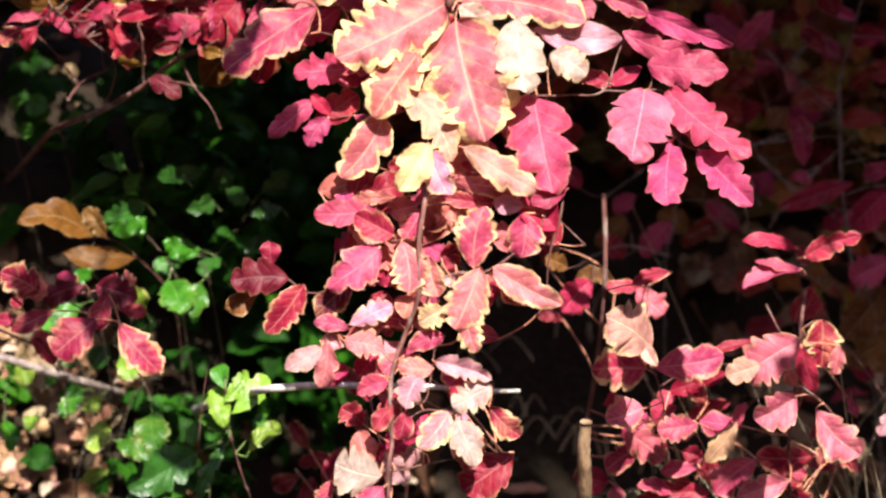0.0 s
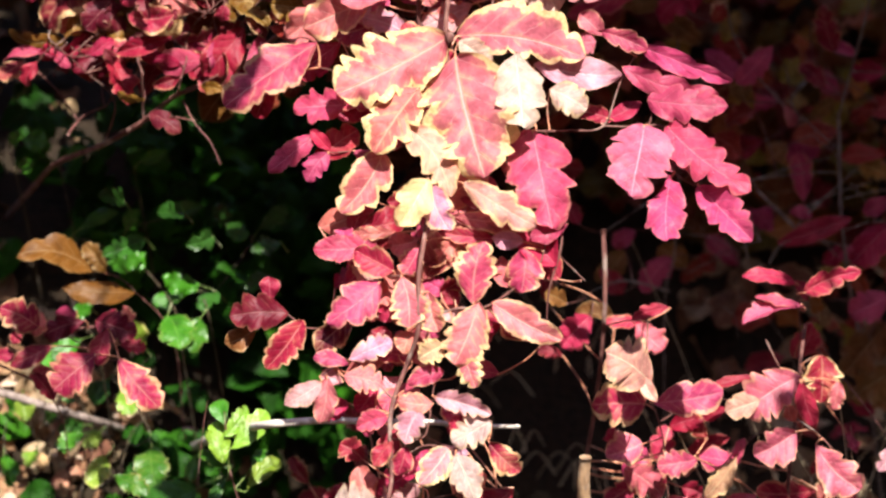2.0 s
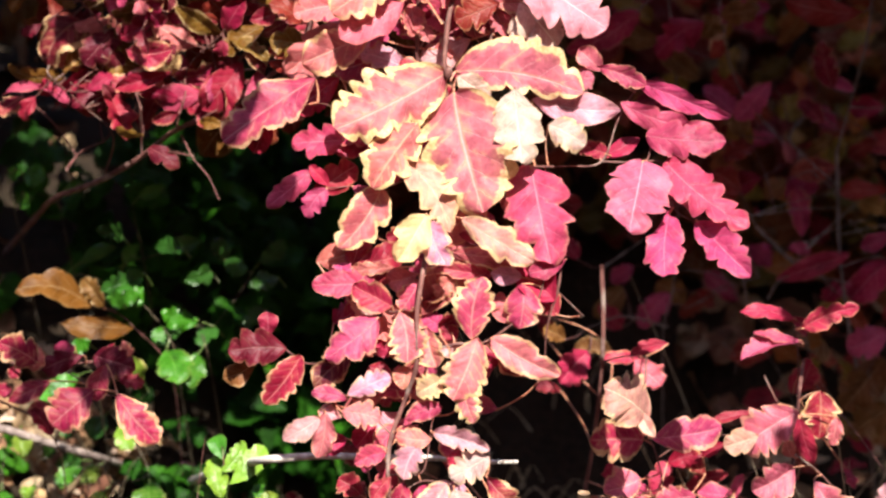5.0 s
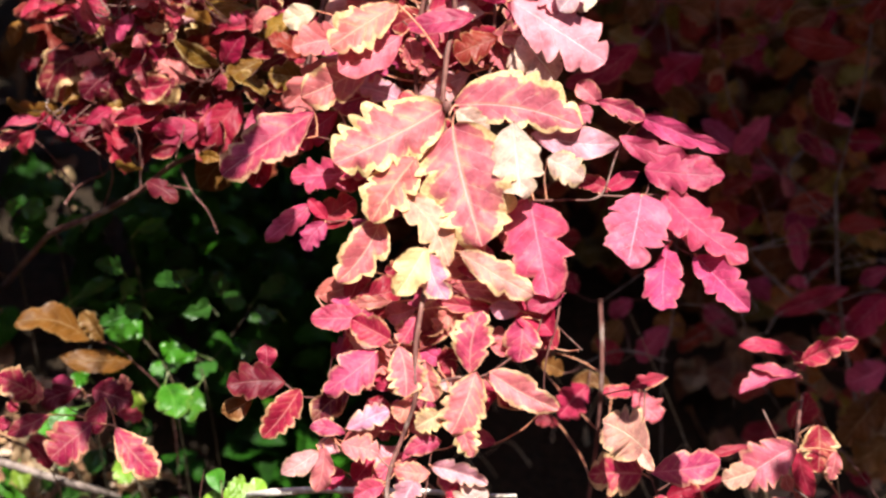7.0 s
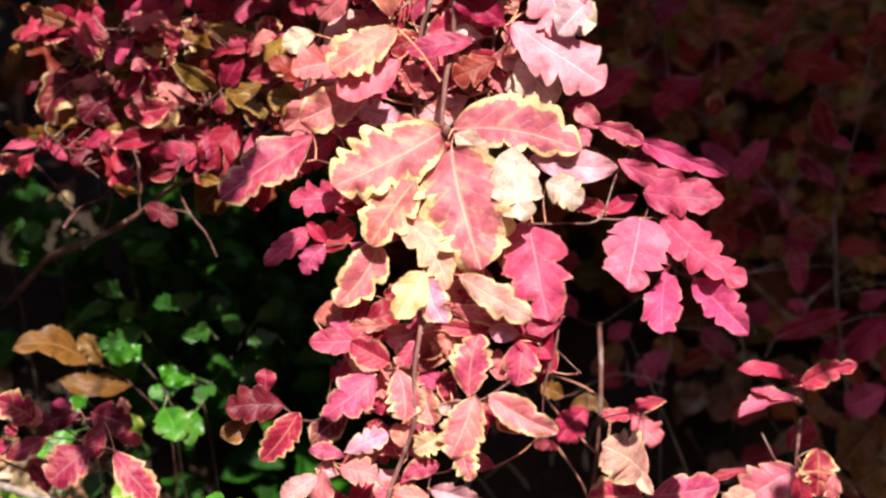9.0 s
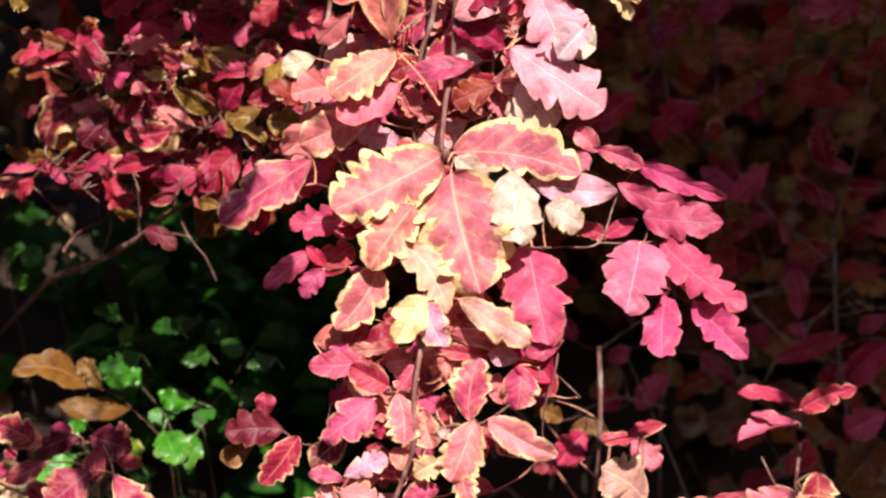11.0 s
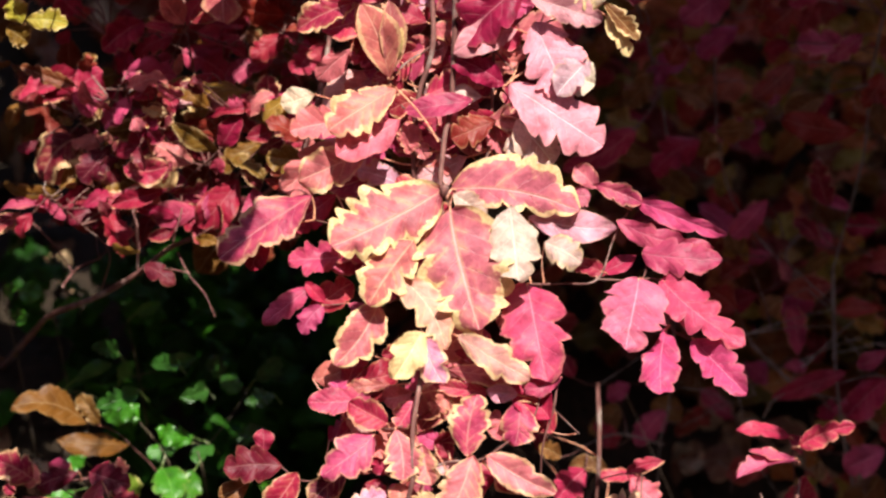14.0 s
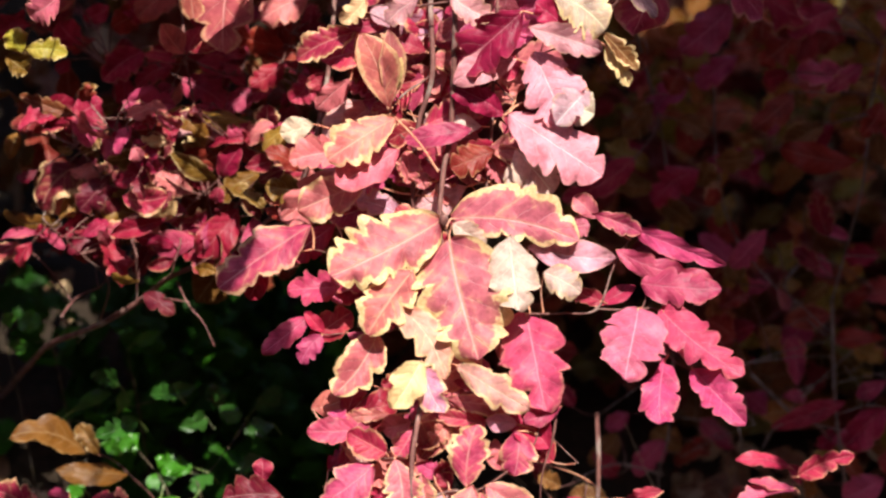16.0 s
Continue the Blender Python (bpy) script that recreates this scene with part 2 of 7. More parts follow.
    z = z + reach ** 2 * width * rng.uniform(0.05, 0.14) * np.sin(v * rng.uniform(9, 16) + np.sign(s) * 1.3 + rng.uniform(0, 6))
    z = z - length * rng.uniform(-0.04, 0.16) * curl * np.clip(v - 0.45, 0, 1) ** 2 * 2  # the tip nods
    twist = radians(rng.uniform(-16, 16) * curl) * (v - 0.2)
    x, z = x * np.cos(twist) - z * np.sin(twist), x * np.sin(twist) + z * np.cos(twist)
    verts = np.stack([x + 0 * z, y + 0 * z, z], -1).reshape(-1, 3)
    uvs = np.stack([0 * v + s * 0.5 + 0.5, v + 0 * s], -1).reshape(-1, 2)
    n = 2 * cols + 1
    faces = [(i * n + j, i * n + j + 1, (i + 1) * n + j + 1, (i + 1) * n + j) for i in range(rows) for j in range(2 * cols)]
    return verts, uvs, faces


def tube_data(points, radius, end=0.45, sides=7, wobble=0.0, rng=None):
    """A tapered tube along a smooth line through the points."""
    pts = [Vector(p) for p in points]
    pts = [pts[0] * 2 - pts[1]] + pts + [pts[-1] * 2 - pts[-2]]
    line = []
    for i in range(1, len(pts) - 2):
        a, b, c, d = pts[i - 1:i + 3]
        for k in range(6):
            u = k / 6
            line.append(0.5 * (2 * b + (c - a) * u + (2 * a - 5 * b + 4 * c - d) * u * u + (3 * b - a - 3 * c + d) * u ** 3))
    line.append(pts[-2])
    verts, faces = [], []
    for i, p in enumerate(line):
        way = (line[min(i + 1, len(line) - 1)] - line[max(i - 1, 0)]).normalized()
        aside = way.cross(Vector((0.3, 1, 0.2))).normalized()
        other = way.cross(aside)
        r = radius * (1 + (end - 1) * i / (len(line) - 1))
        if rng:
            r *= 1 + rng.uniform(-wobble, wobble)
        for k in range(sides):
            turn = math.tau * k / sides
            verts.append(p + (aside * math.cos(turn) + other * math.sin(turn)) * r)
    for i in range(len(line) - 1):
        for k in range(sides):
            faces.append((i * sides + k, i * sides + (k + 1) % sides, (i + 1) * sides + (k + 1) % sides, (i + 1) * sides + k))
    faces.append(tuple(range(sides)))
    faces.append(tuple((len(line) - 1) * sides + k for k in reversed(range(sides))))
    return verts, faces


def ground_height(x, y):
    """A path, an unseen high bank added behind the camera to block skylight, and the bank that rises behind the shrub.
    """
    if y < -3.2:
        z = 7.0 * (1 - math.exp(-((-3.2 - y) / 2.8) ** 1.5))
    elif y < -1.3:
        z = 0.0
    elif y < -0.1:
        u = (y + 1.3) / 1.2
        z = 0.25 * u * u * (1.6 - 0.6 * u)
    elif y < 1.6:
        z = 0.25 + 0.84 * (y + 0.1)
    else:
        z = 1.678 + 0.12 * (1 - math.exp(-(y - 1.6) / 6)) * (y - 1.6 + 3)
    u = min(1.0, max(0.0, (-0.09 - x) / 0.09)) * min(1.0, max(0.0, (y + 0.4) / 0.5)) * min(1.0, max(0.0, (0.75 - y) / 0.35))
    z += 0.14 * u * u * (3 - 2 * u)  # the bank swells on this side
    z += 4.0 * (1 - math.exp(-(max(0.0, abs(x) - 1.5) / 3.0) ** 1.5))  # unseen flanks, added to cut the skylight from both sides
    return z + 0.02 * noise.noise(Vector((x * 4, y * 4, 0))) + 0.008 * noise.noise(Vector((x * 17, y * 17, 3)))


def plant(name, place, label, category, group=""):
    ob = new(name)
    ob.location = [c / 1000 for c in place]
    ob.location.z = ground_height(ob.location.x, ob.location.y)
    ob.empty_display_size = 0.05
    return tagged(ob, label, category, group)


def local(owner, p):
    return Vector(p) / 1000 - owner.location


WOOD = {}


def stem(owner, radius, points, name="stem"):
    rng = random.Random(len(bpy.data.objects))
    verts, faces = tube_data([local(owner, p) for p in points], radius / 1000 * 0.62, 0.7, 9, 0.07, rng)
    return mesh_object(name, verts, faces, WOOD.get(owner.name, BARK), owner)


def twig(owner, radius, points):
    rng = random.Random(len(bpy.data.objects))
    verts, faces = tube_data([local(owner, p) for p in points], radius / 1000 * 0.62, 0.55, 6, 0.1, rng)
    return mesh_object("twig", verts, faces, WOOD.get(owner.name, BARK), owner)


DARK_STALKS = ("shaded_shrub", "back_shrub", "arching_shrub")
MOTTLED = {"shaded_shrub": (RUST, MAROON, RED, PINK, PINK, BROWN, RUST, BROWN), "arching_shrub": (RUST, MAROON, CRIMSON, CLARET, RED, MAROON, OCHRE, CORAL, OCHRE, PINK, CLARET), "back_shrub": (MAROON, RED, RED, RUST, DUSK, PINK, RED)}
LEAF_WORDS = {CLARET: "dark claret leaf", BLOOM: "whitish pink leaf", RUST: "rust-red leaf", LILAC: "lilac-pink leaf", YELLOW: "yellow leaf", CREAM: "cream-coloured leaf", PALE: "pale pink leaf", MAROON: "dark maroon leaf", CORAL: "coral leaf", BROWN: "dry tan leaf"}
FACING = Vector((0.0, -0.91, 0.41))
CURL = {"arching_shrub": 2.2, "back_shrub": 1.7, "withered_sprig": 2.0}


def leaf(owner, kind, joint, base, tip, width, roll, colour, margin, belly=0.0, bow=None, uneven=0.0):
    """One leaf, from base to tip (millimetres), turned about its axis by roll, with the stalk that joins it to its twig."""
    rng = random.Random(len(bpy.data.objects) * 7 + 1)
    base, tip, joint = local(owner, base), local(owner, tip), local(owner, joint)
    length = (tip - base).length
    along = (tip - base).normalized()
    if owner.name == "arching_shrub":
        roll += rng.uniform(-28, 28)
        # The stronger pale margin on some leaves paints in sunlit rims.
        length, width, margin = length * 1.06, width * 1.1, rng.choice((margin, 0.1, 0.1, 0.6))
    elif owner.name == "shaded_shrub":
        margin *= 0.7
    normal = (FACING - along * FACING.dot(along)).normalized()
    normal.rotate(Matrix.Rotation(radians(roll), 3, along))
    side = along.cross(normal)
    verts, uvs, faces = blade(kind, length, width / 1000, rng, 1.0, belly, bow, uneven, CURL.get(owner.name, 1.0))
    ob = mesh_object("leaf", verts, faces, GREEN_LEAF if colour in (GREEN, LIME, DARK_GREEN) else LEAF, owner, uvs)
    turn = Matrix((side, along, normal)).transposed().to_4x4()
    ob.matrix_basis = Matrix.Translation(base) @ turn
    shade = rng.uniform(0.75, 1.18)
    if owner.name in MOTTLED and (colour in MOTTLED[owner.name] or colour == BROWN):
        colour = rng.choice(MOTTLED[owner.name])
    ob.color = (colour[0] * shade, colour[1] * shade * rng.uniform(0.88, 1.14), colour[2] * shade * rng.uniform(0.9, 1.2), margin)
    if owner is main and colour in LEAF_WORDS:
        tagged(ob, LEAF_WORDS[colour])
    back = (Matrix.Translation(base) @ turn).inverted()
    start = back @ joint
    if start.length > 0.002:
        sag = Vector((0, -min(start.length * 0.06, 0.003), -min(start.length * 0.05, 0.003)))
        run = [start, start * 0.5 + sag, Vector((0, 0, 0))]
        if start.y < 0:
            run.append(Vector((0, length * 0.04, 0.0004)))
        verts, faces = tube_data(run, 0.00045 + length * 0.004, 0.7, 5)
        mesh_object("petiole", verts, faces, GREEN_PETIOLE if colour in (GREEN, LIME, DARK_GREEN) else BARK if owner.name in DARK_STALKS else PETIOLE, ob)
    return ob


def foliage(name, count, spot_of, size, material, parent=None, seed=1, kinds="LS", facing=None, spread=0.9, label=""):
    """Many leaves in one mesh, for masses that nobody could count. spot_of(rng) gives a place (metres) or None."""
    rng = random.Random(seed)
    base = [blade(kinds[i % len(kinds)], 1.0, rng.uniform(0.55, 0.8), rng, 0.5) for i in range(10)]
    origin = parent.location if parent is not None else Vector((0, 0, 0))
    verts, uvs, faces, start = [], [], [], 0
    made = 0
    while made < count:
        p = spot_of(rng)
        if p is None:
            continue
        made += 1
        v, uv, f = base[rng.randrange(len(base))]
        up = (Vector(facing or FACING) + Vector((rng.gauss(0, 1), rng.gauss(0, 1), rng.gauss(0, 1))) * spread * 0.6).normalized()
        any_way = Vector((rng.gauss(0, 1), rng.gauss(0, 1), rng.gauss(0, 1) - 0.5))
        along = (any_way - up * any_way.dot(up)).normalized()
        side = along.cross(up)
        turn = np.array([side, along, up]).T * rng.uniform(*size)
        verts.append(v @ turn.T + np.array(Vector(p) - origin))
        uvs.append(uv)
        faces.extend(tuple(i + start for i in face) for face in f)
        start += len(v)
    ob = mesh_object(name, np.concatenate(verts), faces, material, parent, np.concatenate(uvs), True, label)
    return tagged(ob, kind="stuff")


# ---- the ground ----
def build_ground():
    near = list(np.linspace(-0.8, 0.8, 90))
    far = [1.1, 1.5, 2, 2.6, 3.3, 4.2, 5.5, 7, 9, 12, 30, 90, 300]
    xs = [-x for x in reversed(far)] + near + far
    ys = [-300, -90, -30, -14, -10, -8, -7, -6, -5.5, -5, -4.5, -4, -3.5, -3.2, -2.5, -1.8, -1.3, -0.9, -0.6, -0.35] + list(np.linspace(-0.2, 1.3, 90)) + [1.5, 1.8, 2.4, 3.5, 6, 12, 30, 90, 300]
    verts = [(x, y, ground_height(x, y)) for y in ys for x in xs]
    n = len(xs)
    faces = [(j * n + i, j * n + i + 1, (j + 1) * n + i + 1, (j + 1) * n + i) for j in range(len(ys) - 1) for i in range(n - 1)]
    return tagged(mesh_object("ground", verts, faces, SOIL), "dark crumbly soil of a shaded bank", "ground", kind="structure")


build_ground()


def on_bank(rng):
    x, y = rng.uniform(-0.42, 0.42), rng.uniform(0.12, 0.95)
    if (x > -0.08 and rng.random() < (0.95 if x < 0.14 else 0.8)) or (x < -0.08 and rng.random() < 0.4) or (x < -0.05 and y > 0.36 and rng.random() < 0.93):
        return None
    if 0.0 < x < 0.15 and y > 0.30:
        return None
    if (x > -0.20 and x < -0.05 and y > 0.28 and rng.random() < 0.95) or (x < -0.18 and y < 0.31 and rng.random() < 0.4):
        return None
    return (x, y, ground_height(x, y) + rng.uniform(0.002, 0.012))


tagged(foliage("leaf_litter", 1700, on_bank, (0.014, 0.045), LITTER, None, 5, "SLL", (0, -0.6, 0.8), 1.5), "dry tan and brown fallen leaves on the bank", "leaf litter")

# ---- the shrub in the sun ----
main = plant("shrub", (-25, 75, 0), "sunlit shrub with lobed pink and crimson leaves edged yellow", "shrub", "autumn shrubs")
stem(main, 2.4, [(8, 60, 1210), (8, 0, 1159), (6, -5, 1089), (2, -13, 1066), (0, -22, 1041), (2, -28, 1008), (-5, -41, 969), (-7, -55, 965), (-11, -82, 949), (-14, -89, 928), (-14, -95, 905), (-20, -93, 885), (-27, -98, 867), (-29, -103, 852), (-28, -110, 830), (-30, -116, 809), (-28, -97, 738), (-27, 60, 509), (-26, 75, 379)])
stem(main, 2.4, [(-4, 80, 1207), (-5, 20, 1150), (-4, 5, 1113), (-11, 3, 1088), (-14, 4, 1061), (-13, 0, 1018), (-9, -9, 974), (-15, -54, 937)])
twig(main, 1.8, [(30, 60, 1204), (30, 10, 1151), (28, 5, 1110), (27, 5, 1080), (25, 3, 1057), (20, -6, 1016)])
twig(main, 0.9, [(-21, -5, 1083), (-10, -10, 1074), (2, -14, 1064)])
twig(main, 0.9, [(0, -22, 1041), (5, -30, 1034)])
twig(main, 1.2, [(8, -18, 1007), (29, -32, 994), (46, -36, 994), (64, -35, 994), (82, -33, 996), (91, -24, 1017), (102, -20, 1032), (117, -23, 1027)])
twig(main, 0.9, [(82, -33, 996), (93, -35, 996), (105, -36, 997), (108, -32, 1009), (111, -27, 1020)])
twig(main, 0.9, [(105, -36, 997), (114, -37, 995), (119, -44, 974), (132, -47, 966)])
twig(main, 0.9, [(-11, -15, 987), (-28, -36, 984), (-48, -34, 983), (-62, -35, 983), (-69, -33, 991)])
twig(main, 0.9, [(-12, -12, 1011), (-28, -18, 1025), (-49, -14, 1020), (-66, -22, 1025)])
twig(main, 0.9, [(-4, 5, 1113), (-25, 1, 1096), (-37, -12, 1059)])
twig(main, 0.9, [(28, 5, 1110), (43, 0, 1099), (52, -3, 1125), (59, -3, 1153)])
twig(main, 0.9, [(52, -3, 1125), (75, -2, 1135), (96, 0, 1157)])
twig(main, 0.9, [(11, 2, 1153), (-14, 0, 1150), (-38, 10, 1148), (-43, 15, 1136)])
twig(main, 0.9, [(-14, -78, 931), (-27, -77, 927), (-42, -74, 930), (-53, -72, 940)])
twig(main, 1.2, [(-12, -86, 906), (5, -82, 911), (22, -83, 913), (46, -75, 930), (52, -70, 944)])
twig(main, 1.2, [(61, -54, 952), (59, -68, 938), (53, -71, 916), (52, -69, 891)])
twig(main, 0.9, [(48, -61, 945), (58, -64, 935), (72, -64, 921)])
twig(main, 0.9, [(-27, -98, 867), (-39, -93, 878), (-50, -90, 886), (-65, -92, 878)])
twig(main, 0.9, [(-29, -103, 852), (-12, -98, 864), (-4, -97, 867)])
twig(main, 0.9, [(-28, -105, 848), (-13, -104, 848), (-9, -102, 856), (-6, -94, 876)])
twig(main, 0.9, [(-28, -109, 834), (-12, -104, 844), (5, -106, 843), (22, -102, 847)])
twig(main, 0.9, [(-28, -114, 817), (-41, -115, 810)])
twig(main, 0.9, [(-29, -114, 814), (-1, -104, 817), (29, -94, 818)])
twig(main, 0.9, [(-82, -65, 903), (-71, -76, 899), (-54, -77, 903), (-34, -77, 924)])
leaf(main, "B", (2, -25, 1039), (1, -28, 1042), (-56, -53, 1018), 41.7, 5, ROSE, 1, .46, -.03, .16)
leaf(main, "B", (5, -30, 1034), (5, -34, 1033), (20, -68, 977), 56.5, 6, ROSE, 1, .36, .02, -.08)
leaf(main, "B", (3, -27, 1037), (6, -20, 1041), (72, -38, 1033), 33.7, 2, ROSE, .9, .42, -.06, -.26)
leaf(main, "L", (5, -26, 1034), (7, -27, 1040), (24, -33, 1030), 14.9, 0, CREAM, .4)
leaf(main, "L", (25, 3, 1057), (64, -24, 1035), (78, -25, 1039), 13.9, -8, BLUSH, .2)
leaf(main, "L", (1, -26, 1020), (-14, -45, 1019), (-37, -66, 991), 31.6, 14, CORAL, 1, .5, 0)
leaf(main, "L", (0, -31, 998), (-20, -56, 1002), (3, -74, 969), 23, -7, PEACH, .6, .45)
leaf(main, "L", (-7, -55, 965), (-9, -78, 979), (-23, -93, 958), 21, -9, YELLOW, .6, .5, 0)
leaf(main, "L", (-6, -57, 964), (-7, -74, 974), (2, -90, 955), 19, 6, LILAC, .7)
leaf(main, "L", (42, -35, 994), (36, -37, 1036), (40, -66, 1003), 30.7, 1, BLOOM, .2, .5, 0)
leaf(main, "L", (54, -35, 994), (54, -40, 1017), (73, -45, 1008), 19.8, -7, CREAM, .6)
leaf(main, "S", (47, -36, 994), (46, -30, 1028), (91, -36, 1024), 19, 8, PALE, .2, .5)
leaf(main, "L", (25, 3, 1057), (14, 4, 1053), (-13, 2, 1041), 18.9, 0, PALE, .2)
leaf(main, "L", (26, 4, 1070), (29, -8, 1075), (6, -14, 1067), 19.9, 2, RUST, .2)
leaf(main, "S", (6, -5, 1089), (17, -7, 1086), (-19, -10, 1081), 15.0, 10, PINK, .1)
leaf(main, "S", (27, 6, 1085), (22, 1, 1086), (6, 0, 1089), 12.0, -7, CREAM, .4)
leaf(main, "O", (-1, -24, 1067), (-23, -18, 1094), (-58, -32, 1075), 28.0, 12, CORAL, .8)
leaf(main, "S", (-17, -7, 1080), (-21, -17, 1078), (-54, -32, 1062), 23.9, 3, BLUSH, .1)
leaf(main, "L", (-37, -12, 1059), (-38, -14, 1060), (-74, -23, 1046), 24.9, -10, CORAL, .6)
leaf(main, "O", (-66, -22, 1025), (-67, -23, 1038), (-115, -39, 1009), 31, 22, PINK, .5)
leaf(main, "S", (-66, -22, 1025), (-89, -25, 1019), (-99, -32, 1000), 15.8, 9, MAROON, 0)
leaf(main, "L", (-54, -15, 1022), (-52, -30, 1007), (-79, -34, 1007), 20, 11, PINK, .1)
leaf(main, "L", (-50, -15, 1021), (-55, 5, 1033), (-80, 0, 1016), 18.8, 3, MAROON, 0)
leaf(main, "L", (-69, -33, 991), (-68, -35, 992), (-92, -43, 974), 13.8, -12, PINK, .1)
leaf(main, "L", (-62, -35, 983), (-61, -38, 983), (-72, -43, 969), 12.8, -3, PINK, 0)
leaf(main, "L", (-34, -35, 984), (-32, -49, 987), (-54, -70, 959), 24.6, -9, CORAL, .8)
leaf(main, "L", (-48, -34, 983), (-48, -37, 984), (-28, -44, 973), 14.8, 11, PINK, .2)
leaf(main, "S", (-60, -35, 983), (-60, -36, 984), (-70, -35, 995), 7.9, 0, RED, 0)
leaf(main, "L", (-5, -41, 969), (8, -70, 975), (46, -82, 955), 20, -4, PEACH, .7)
leaf(main, "L", (-9, -68, 957), (3, -62, 955), (42, -72, 954), 14.7, -3, CORAL, .6)
leaf(main, "S", (-5, -41, 969), (8, -36, 968), (25, -54, 958), 14.7, 1, MAROON, 0)
leaf(main, "O", (46, -36, 994), (45, -39, 995), (54, -78, 955), 38.4, 0, PINK, .2, .42, 0)
leaf(main, "S", (60, -58, 949), (63, -66, 952), (43, -73, 946), 11.7, 3, PINK, .1)
leaf(main, "O", (105, -36, 997), (103, -41, 998), (95, -76, 970), 38.4, -8, BLUSH, .1, .42, 0)
leaf(main, "O", (114, -37, 995), (115, -38, 997), (156, -70, 970), 26.6, -5, PINK, .1, .35, .05)
leaf(main, "S", (118, -42, 979), (122, -42, 980), (135, -44, 973), 12.8, 0, CORAL, .4)
leaf(main, "O", (108, -32, 1009), (105, -34, 1010), (146, -41, 1008), 23.7, 0, PINK, .1, .4, .03)
leaf(main, "L", (96, -23, 1024), (92, -27, 1026), (142, -35, 1013), 15.8, 18, PINK, .1)
leaf(main, "L", (102, -20, 1032), (101, -22, 1036), (149, -30, 1018), 12.9, 29, PINK, .1)
leaf(main, "L", (101, -20, 1031), (79, -20, 1044), (105, -26, 1035), 12.9, 15, PINK, .3)
leaf(main, "S", (100, -21, 1030), (83, -21, 1041), (70, -18, 1053), 12.9, 6, CORAL, .3)
leaf(main, "L", (119, -44, 974), (117, -48, 972), (113, -84, 948), 25.5, 8, PINK, .15)
leaf(main, "L", (131, -46, 968), (131, -49, 968), (157, -85, 948), 23.5, -2, PINK, .1)
leaf(main, "S", (82, -33, 996), (82, -22, 996), (102, -19, 1006), 9.9, -7, RED, 0)
leaf(main, "L", (84, -32, 1000), (88, -22, 996), (66, -24, 1001), 10.8, 4, RED, .2)
leaf(main, "L", (114, -37, 995), (122, -33, 1001), (120, -42, 984), 14.8, 9, PINK, 0)
leaf(main, "O", (43, 0, 1099), (36, -16, 1096), (85, -24, 1066), 37.0, -14, LILAC, .1, .5, .03)
leaf(main, "O", (51, -2, 1123), (49, -6, 1127), (66, -18, 1089), 36, 4, LILAC, 0.1, .5, 0)
# Added whitish leaf: the sun-bleached highlight on the lilac leaf before it.
leaf(main, "L", (65, 0, 1118), (77, -12, 1108), (60, -24, 1092), 20, 6, BLOOM, .2, .5, 0)
leaf(main, "L", (45, 0, 1102), (51, 12, 1100), (81, 5, 1092), 28, 4, CREAM, .1, .5, 0)
leaf(main, "L", (26, 5, 1076), (40, -8, 1076), (59, -16, 1054), 25.9, 8, CREAM, .2, .5, 0)
leaf(main, "L", (26, 4, 1072), (36, -10, 1068), (43, -15, 1057), 14.9, -12, CREAM, .5)
leaf(main, "L", (26, 4, 1073), (30, 5, 1074), (48, 2, 1059), 17.9, -4, RED, .1)
leaf(main, "L", (26, 4, 1070), (26, 8, 1070), (36, -2, 1056), 14.9, -4, CORAL, .1)
leaf(main, "L", (56, -3, 1143), (43, -4, 1148), (9, -7, 1117), 33.0, -9, CRIMSON, 0.05, .5, 0)
leaf(main, "S", (49, -2, 1118), (40, -6, 1123), (7, -12, 1112), 20, 0, LILAC, .1)
leaf(main, "L", (40, 1, 1101), (34, -4, 1093), (5, -5, 1109), 18.0, 1, CRIMSON, 0)
leaf(main, "O", (59, -3, 1153), (58, -7, 1158), (86, -11, 1140), 30.0, -8, CREAM, .8)
leaf(main, "L", (55, -3, 1138), (46, -12, 1141), (84, -14, 1129), 17, 12, LILAC, .2)
leaf(main, "L", (69, -2, 1133), (68, -6, 1135), (50, -9, 1153), 18, -10, CRIMSON, 0)
leaf(main, "L", (81, -1, 1141), (85, -4, 1137), (103, -6, 1118), 13.0, -6, BROWN, .8)
leaf(main, "L", (77, -2, 1137), (86, -4, 1130), (99, -6, 1109), 12.0, -12, YELLOW, .7)
leaf(main, "L", (96, 0, 1157), (95, -3, 1161), (113, -2, 1145), 12.0, -8, PALE, .5)
leaf(main, "L", (8, 0, 1159), (5, -2, 1157), (28, -6, 1144), 18.0, 3, PALE, .3)
leaf(main, "L", (-10, 0, 1150), (-11, -2, 1155), (-28, -4, 1142), 16.0, -9, PALE, .3)
leaf(main, "S", (-25, 1, 1096), (-27, -3, 1096), (-41, -6, 1136), 22.0, 0, CORAL, .5)
leaf(main, "S", (-25, 1, 1096), (-26, -2, 1100), (-27, -4, 1138), 16.0, 11, CORAL, .4)
leaf(main, "S", (-21, 1, 1099), (-25, -3, 1105), (-20, -8, 1124), 8.0, 0, YELLOW, .5)
leaf(main, "L", (-43, 15, 1136), (-42, 20, 1134), (-76, 18, 1119), 18.0, -6, RED, .6)
leaf(main, "L", (-38, 10, 1148), (-39, 10, 1152), (-52, 7, 1140), 13.0, 0, YELLOW, .6)
leaf(main, "S", (-43, 15, 1136), (-49, 15, 1136), (-25, 17, 1141), 9.0, 2, RED, .2)
